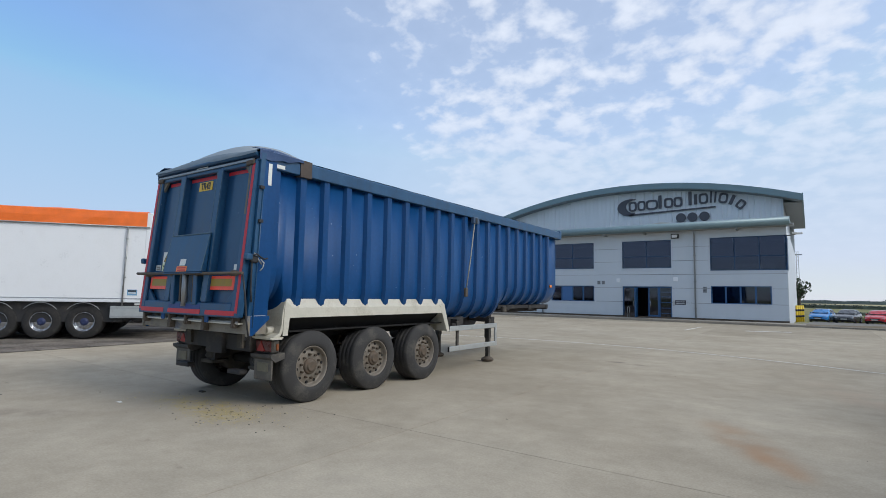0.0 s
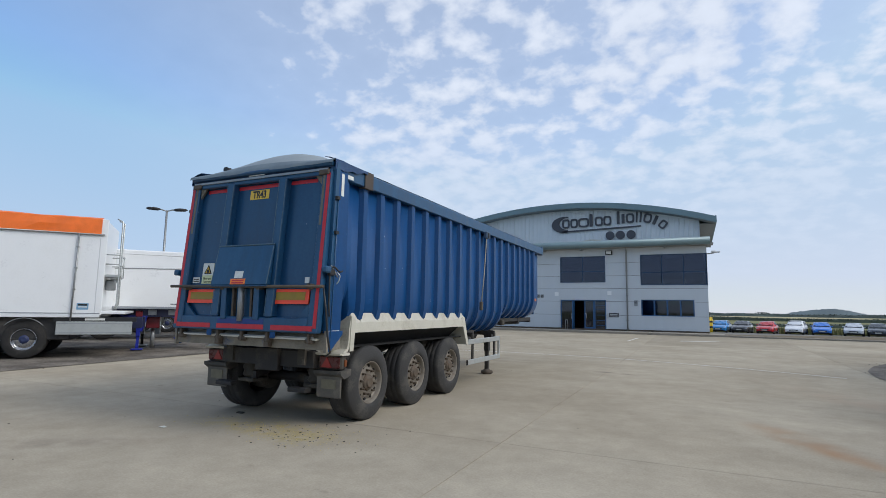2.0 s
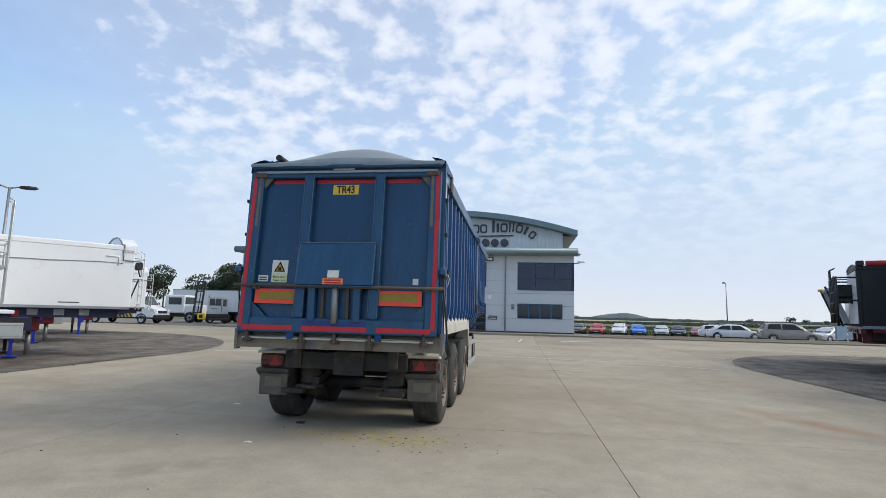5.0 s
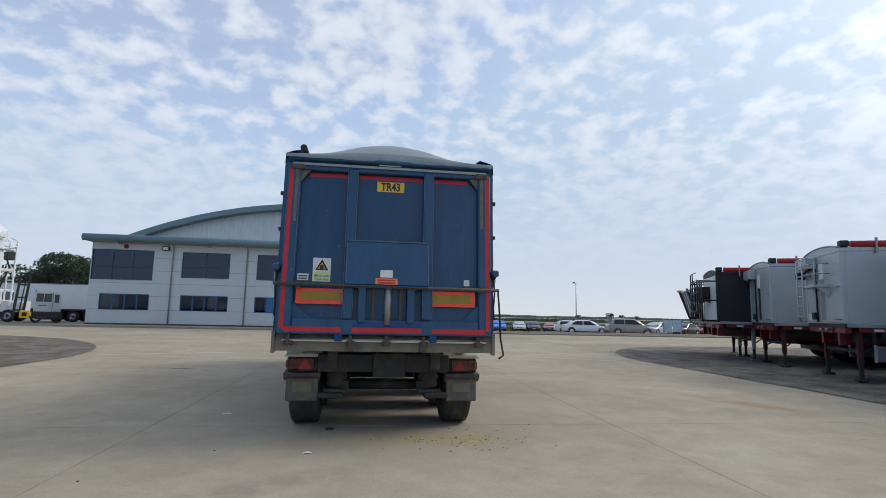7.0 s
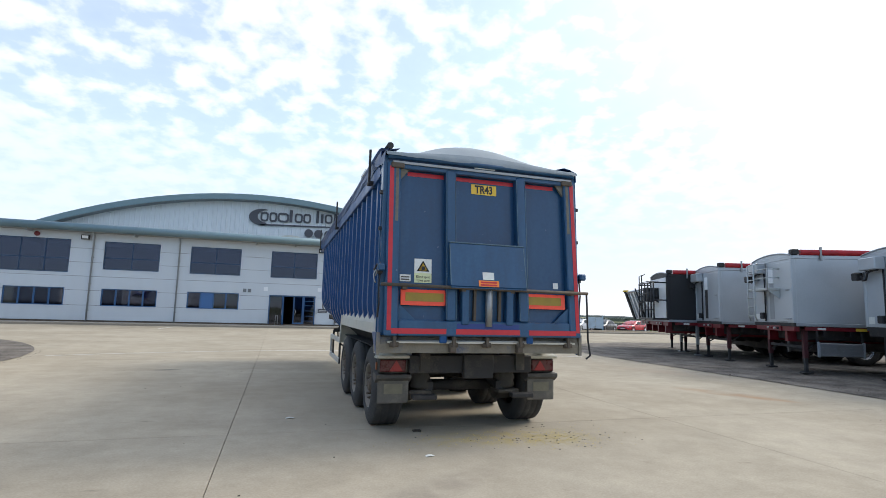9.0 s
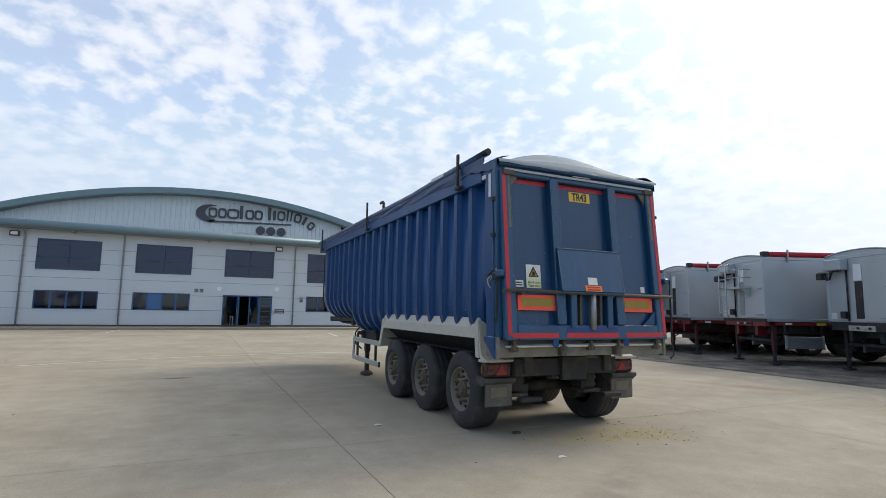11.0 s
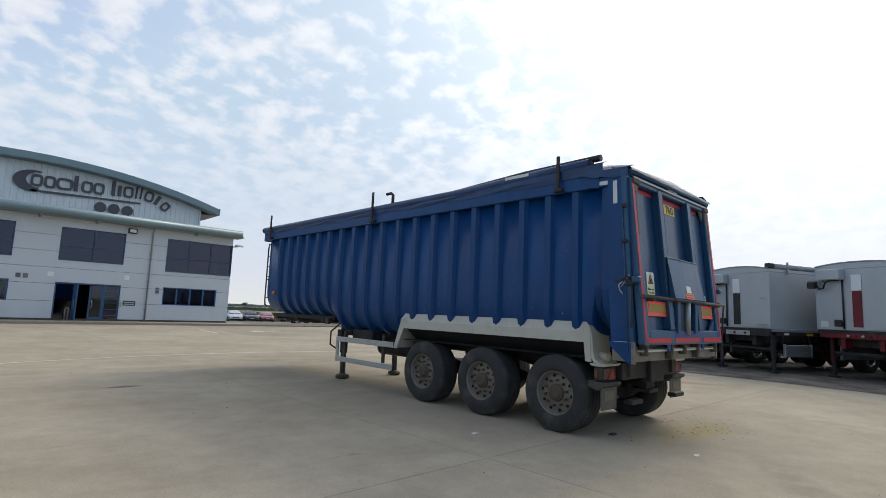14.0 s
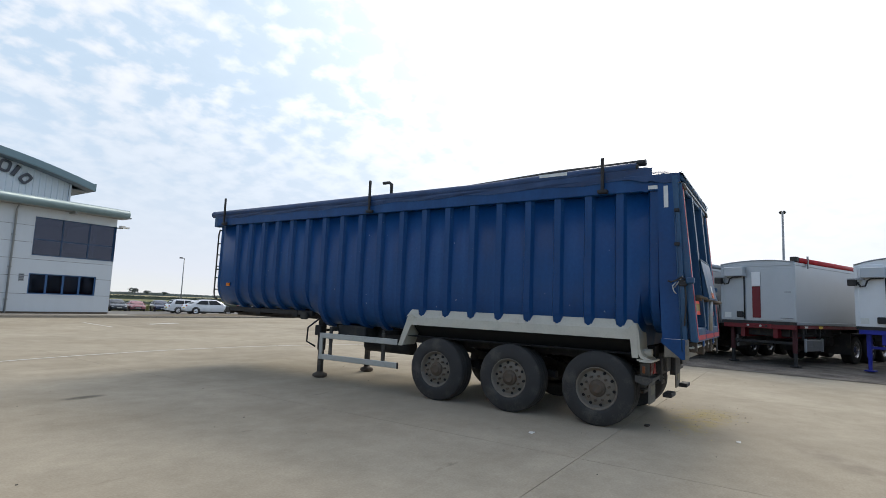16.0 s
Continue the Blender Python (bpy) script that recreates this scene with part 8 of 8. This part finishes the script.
def hedge(name, x0, x1, y, base, h, depth, count, leaf, seed, material):
    """A long field hedge, uneven along its top."""
    rnd = random.Random(seed)
    bm = bmesh.new()
    n = int((x1 - x0) / 4)
    prev = None
    for k in range(n + 1):
        x = x0 + (x1 - x0) * k / n
        t = h * (0.75 + 0.35 * noise.noise((x * 0.035, y * 0.1, seed)) + 0.2 * noise.noise((x * 0.3, y, seed)))
        row = [bm.verts.new(c) for c in ((x, y - depth, base), (x, y - depth * 0.7, base + t * 0.8), (x, y, base + t), (x, y + depth, base))]
        if prev:
            for i in range(3):
                bm.faces.new((prev[i], prev[i + 1], row[i + 1], row[i]))
        prev = row
    for _ in range(count):
        x = rnd.uniform(x0, x1)
        t = h * (0.75 + 0.35 * noise.noise((x * 0.035, y * 0.1, seed)))
        p = Vector((x, y - depth * rnd.uniform(0.2, 1.0), base + t * rnd.uniform(0.3, 1.03)))
        s = leaf * rnd.uniform(0.6, 1.5)
        q = Euler((rnd.random() * 6, rnd.random() * 6, rnd.random() * 6)).to_matrix()
        bm.faces.new([bm.verts.new(p + q @ Vector(c) * s) for c in ((-1, -0.5, 0), (1, -0.4, 0), (0.6, 0.8, 0.2), (-0.7, 0.6, 0))])
    return tagged(part(name, bm, material), "dense dark green field hedge", "hedge", kind="stuff")


hedge("field_hedge", -260, 420, 215, -0.92, 1.9, 2.5, 16000, 0.20, 2.0, LEAFH)
hedge("low_hedge", 14, 330, 118, -0.92, 0.95, 1.5, 9000, 0.12, 5.0, LEAFH)
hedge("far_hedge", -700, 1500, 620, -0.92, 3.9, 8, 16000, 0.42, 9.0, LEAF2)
tagged(part("crop_field", sheet([[(x, y, -0.82) for x in (-300, -50, 150, 420)] for y in (222, 330, 560)]), STRAW), "pale ripe crop field beyond the hedge", "field", kind="structure")
# long grass by the car park
rnd = random.Random(7)
bm = bmesh.new()
for _ in range(6500):
    x, y = rnd.uniform(7, 60), rnd.choice((rnd.uniform(70, 84), rnd.uniform(70, 75)))
    z = land(20, y)
    hh, a = rnd.uniform(0.35, 0.9), rnd.random() * 6.3
    dx, dy = 0.12 * math.cos(a), 0.12 * math.sin(a)
    bm.faces.new([bm.verts.new(c) for c in ((x - dx, y - dy, z), (x + dx, y + dy, z), (x + dx * 0.3 + 0.1 * math.sin(a * 3), y + dy * 0.3, z + hh))])
tagged(part("long_grass", bm, FIELD), "long dry grass behind the parked cars", "grass", kind="stuff")

# wooded hill on the horizon
rows = []
for j in range(13):
    v = j / 12
    row = []
    for i in range(121):
        u = i / 120
        h = 13.5 * math.sin(math.pi * u ** 1.25) ** 1.2 * math.sin(math.pi * min(v * 0.9 + 0.05, 1))
        row.append((198 + 165 * (u - 0.5) + 40 * (v - 0.5), 1000 + 160 * v, -2 + h * (1 + 0.12 * noise.noise((u * 9, v * 2, 0))) + 1.5 * noise.noise((u * 60, v * 9, 4))))
    rows.append(row)
bm = sheet(rows)
for f in bm.faces:
    f.smooth = True
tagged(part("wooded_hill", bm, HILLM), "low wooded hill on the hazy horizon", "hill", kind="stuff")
# scattered far trees on the skyline
bm = bmesh.new()
rnd = random.Random(33)
for k in range(15):
    x = -300 + 120 * k + rnd.uniform(-60, 60)
    y = 590 + rnd.uniform(-25, 25)
    q = rnd.uniform(1.6, 3.2)
    clumps(bm, (x, y, q * 0.6), (q * rnd.uniform(1.5, 3.5), q, q * 0.6), 160, q * 0.14, k)
# a group of rounder trees that stands out on the skyline
for x, q in ((243, 3.6), (283, 5.6), (297, 4.0), (318, 3.4)):
    clumps(bm, (x, 586, q * 0.62), (q * 1.05, q, q * 0.62), 420, q * 0.09, int(x))
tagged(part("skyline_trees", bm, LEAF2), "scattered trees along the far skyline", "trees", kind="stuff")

# ---- small litter on the yard ----
PALE = mat("paper_scrap", (0.68, 0.67, 0.62), 0.8, var=0.1)
for x, y, s in ((-0.80, -0.47, 0.05), (-2.16, 1.72, 0.06)):
    bm = sheet([[(x - s, y - s * 0.5, 0.004), (x, y - s * 0.6, 0.012), (x + s, y - s * 0.4, 0.006)], [(x - s * 0.8, y + s * 0.4, 0.008), (x, y + s * 0.5, 0.016), (x + s, y + s * 0.45, 0.005)]], 0.002)
    tagged(part("paper_scrap", bm, PALE), "small pale scrap lying on the concrete", "litter", group="scraps on the yard")
GRAIN = mat("spilled_grain", (0.50, 0.38, 0.12), 0.8, var=0.25, scale=30)
DEB = mat("debris_dark", (0.045, 0.036, 0.026), 0.9, var=0.3, scale=20)
rnd = random.Random(12)
bm, bd = bmesh.new(), bmesh.new()
for k in range(700):
    cx_, cy_, sx_, sy_ = rnd.choice(((0.1, 0.15, 0.5, 0.18), (1.0, 0.0, 0.35, 0.2), (0.6, 0.2, 0.8, 0.25)))
    x, y, s = rnd.gauss(cx_, sx_), rnd.gauss(cy_, sy_), rnd.uniform(0.002, 0.0045)
    box(bm, x - s, x + s, y - s * 0.6, y + s * 0.6, 0.0, s)
for k in range(150):
    if k < 90:
        x, y, s = rnd.gauss(0.8, 0.55), rnd.gauss(0.05, 0.3), rnd.uniform(0.003, 0.010)
    else:
        x, y, s = rnd.uniform(-8, 8.5), rnd.uniform(-6, 11), rnd.uniform(0.003, 0.010)
    box(bd, x - s, x + s, y - s * 0.6, y + s * 0.7, 0.0, s * 0.6)
box(bd, -0.70, -0.60, 0.62, 0.68, 0.0, 0.02)
tagged(part("grain_spill", bm, GRAIN), "thin spill of yellow grain on the concrete", "grain", kind="stuff")
tagged(part("debris", bd, DEB), "dark crumbs and grit on the concrete", "debris", kind="stuff")
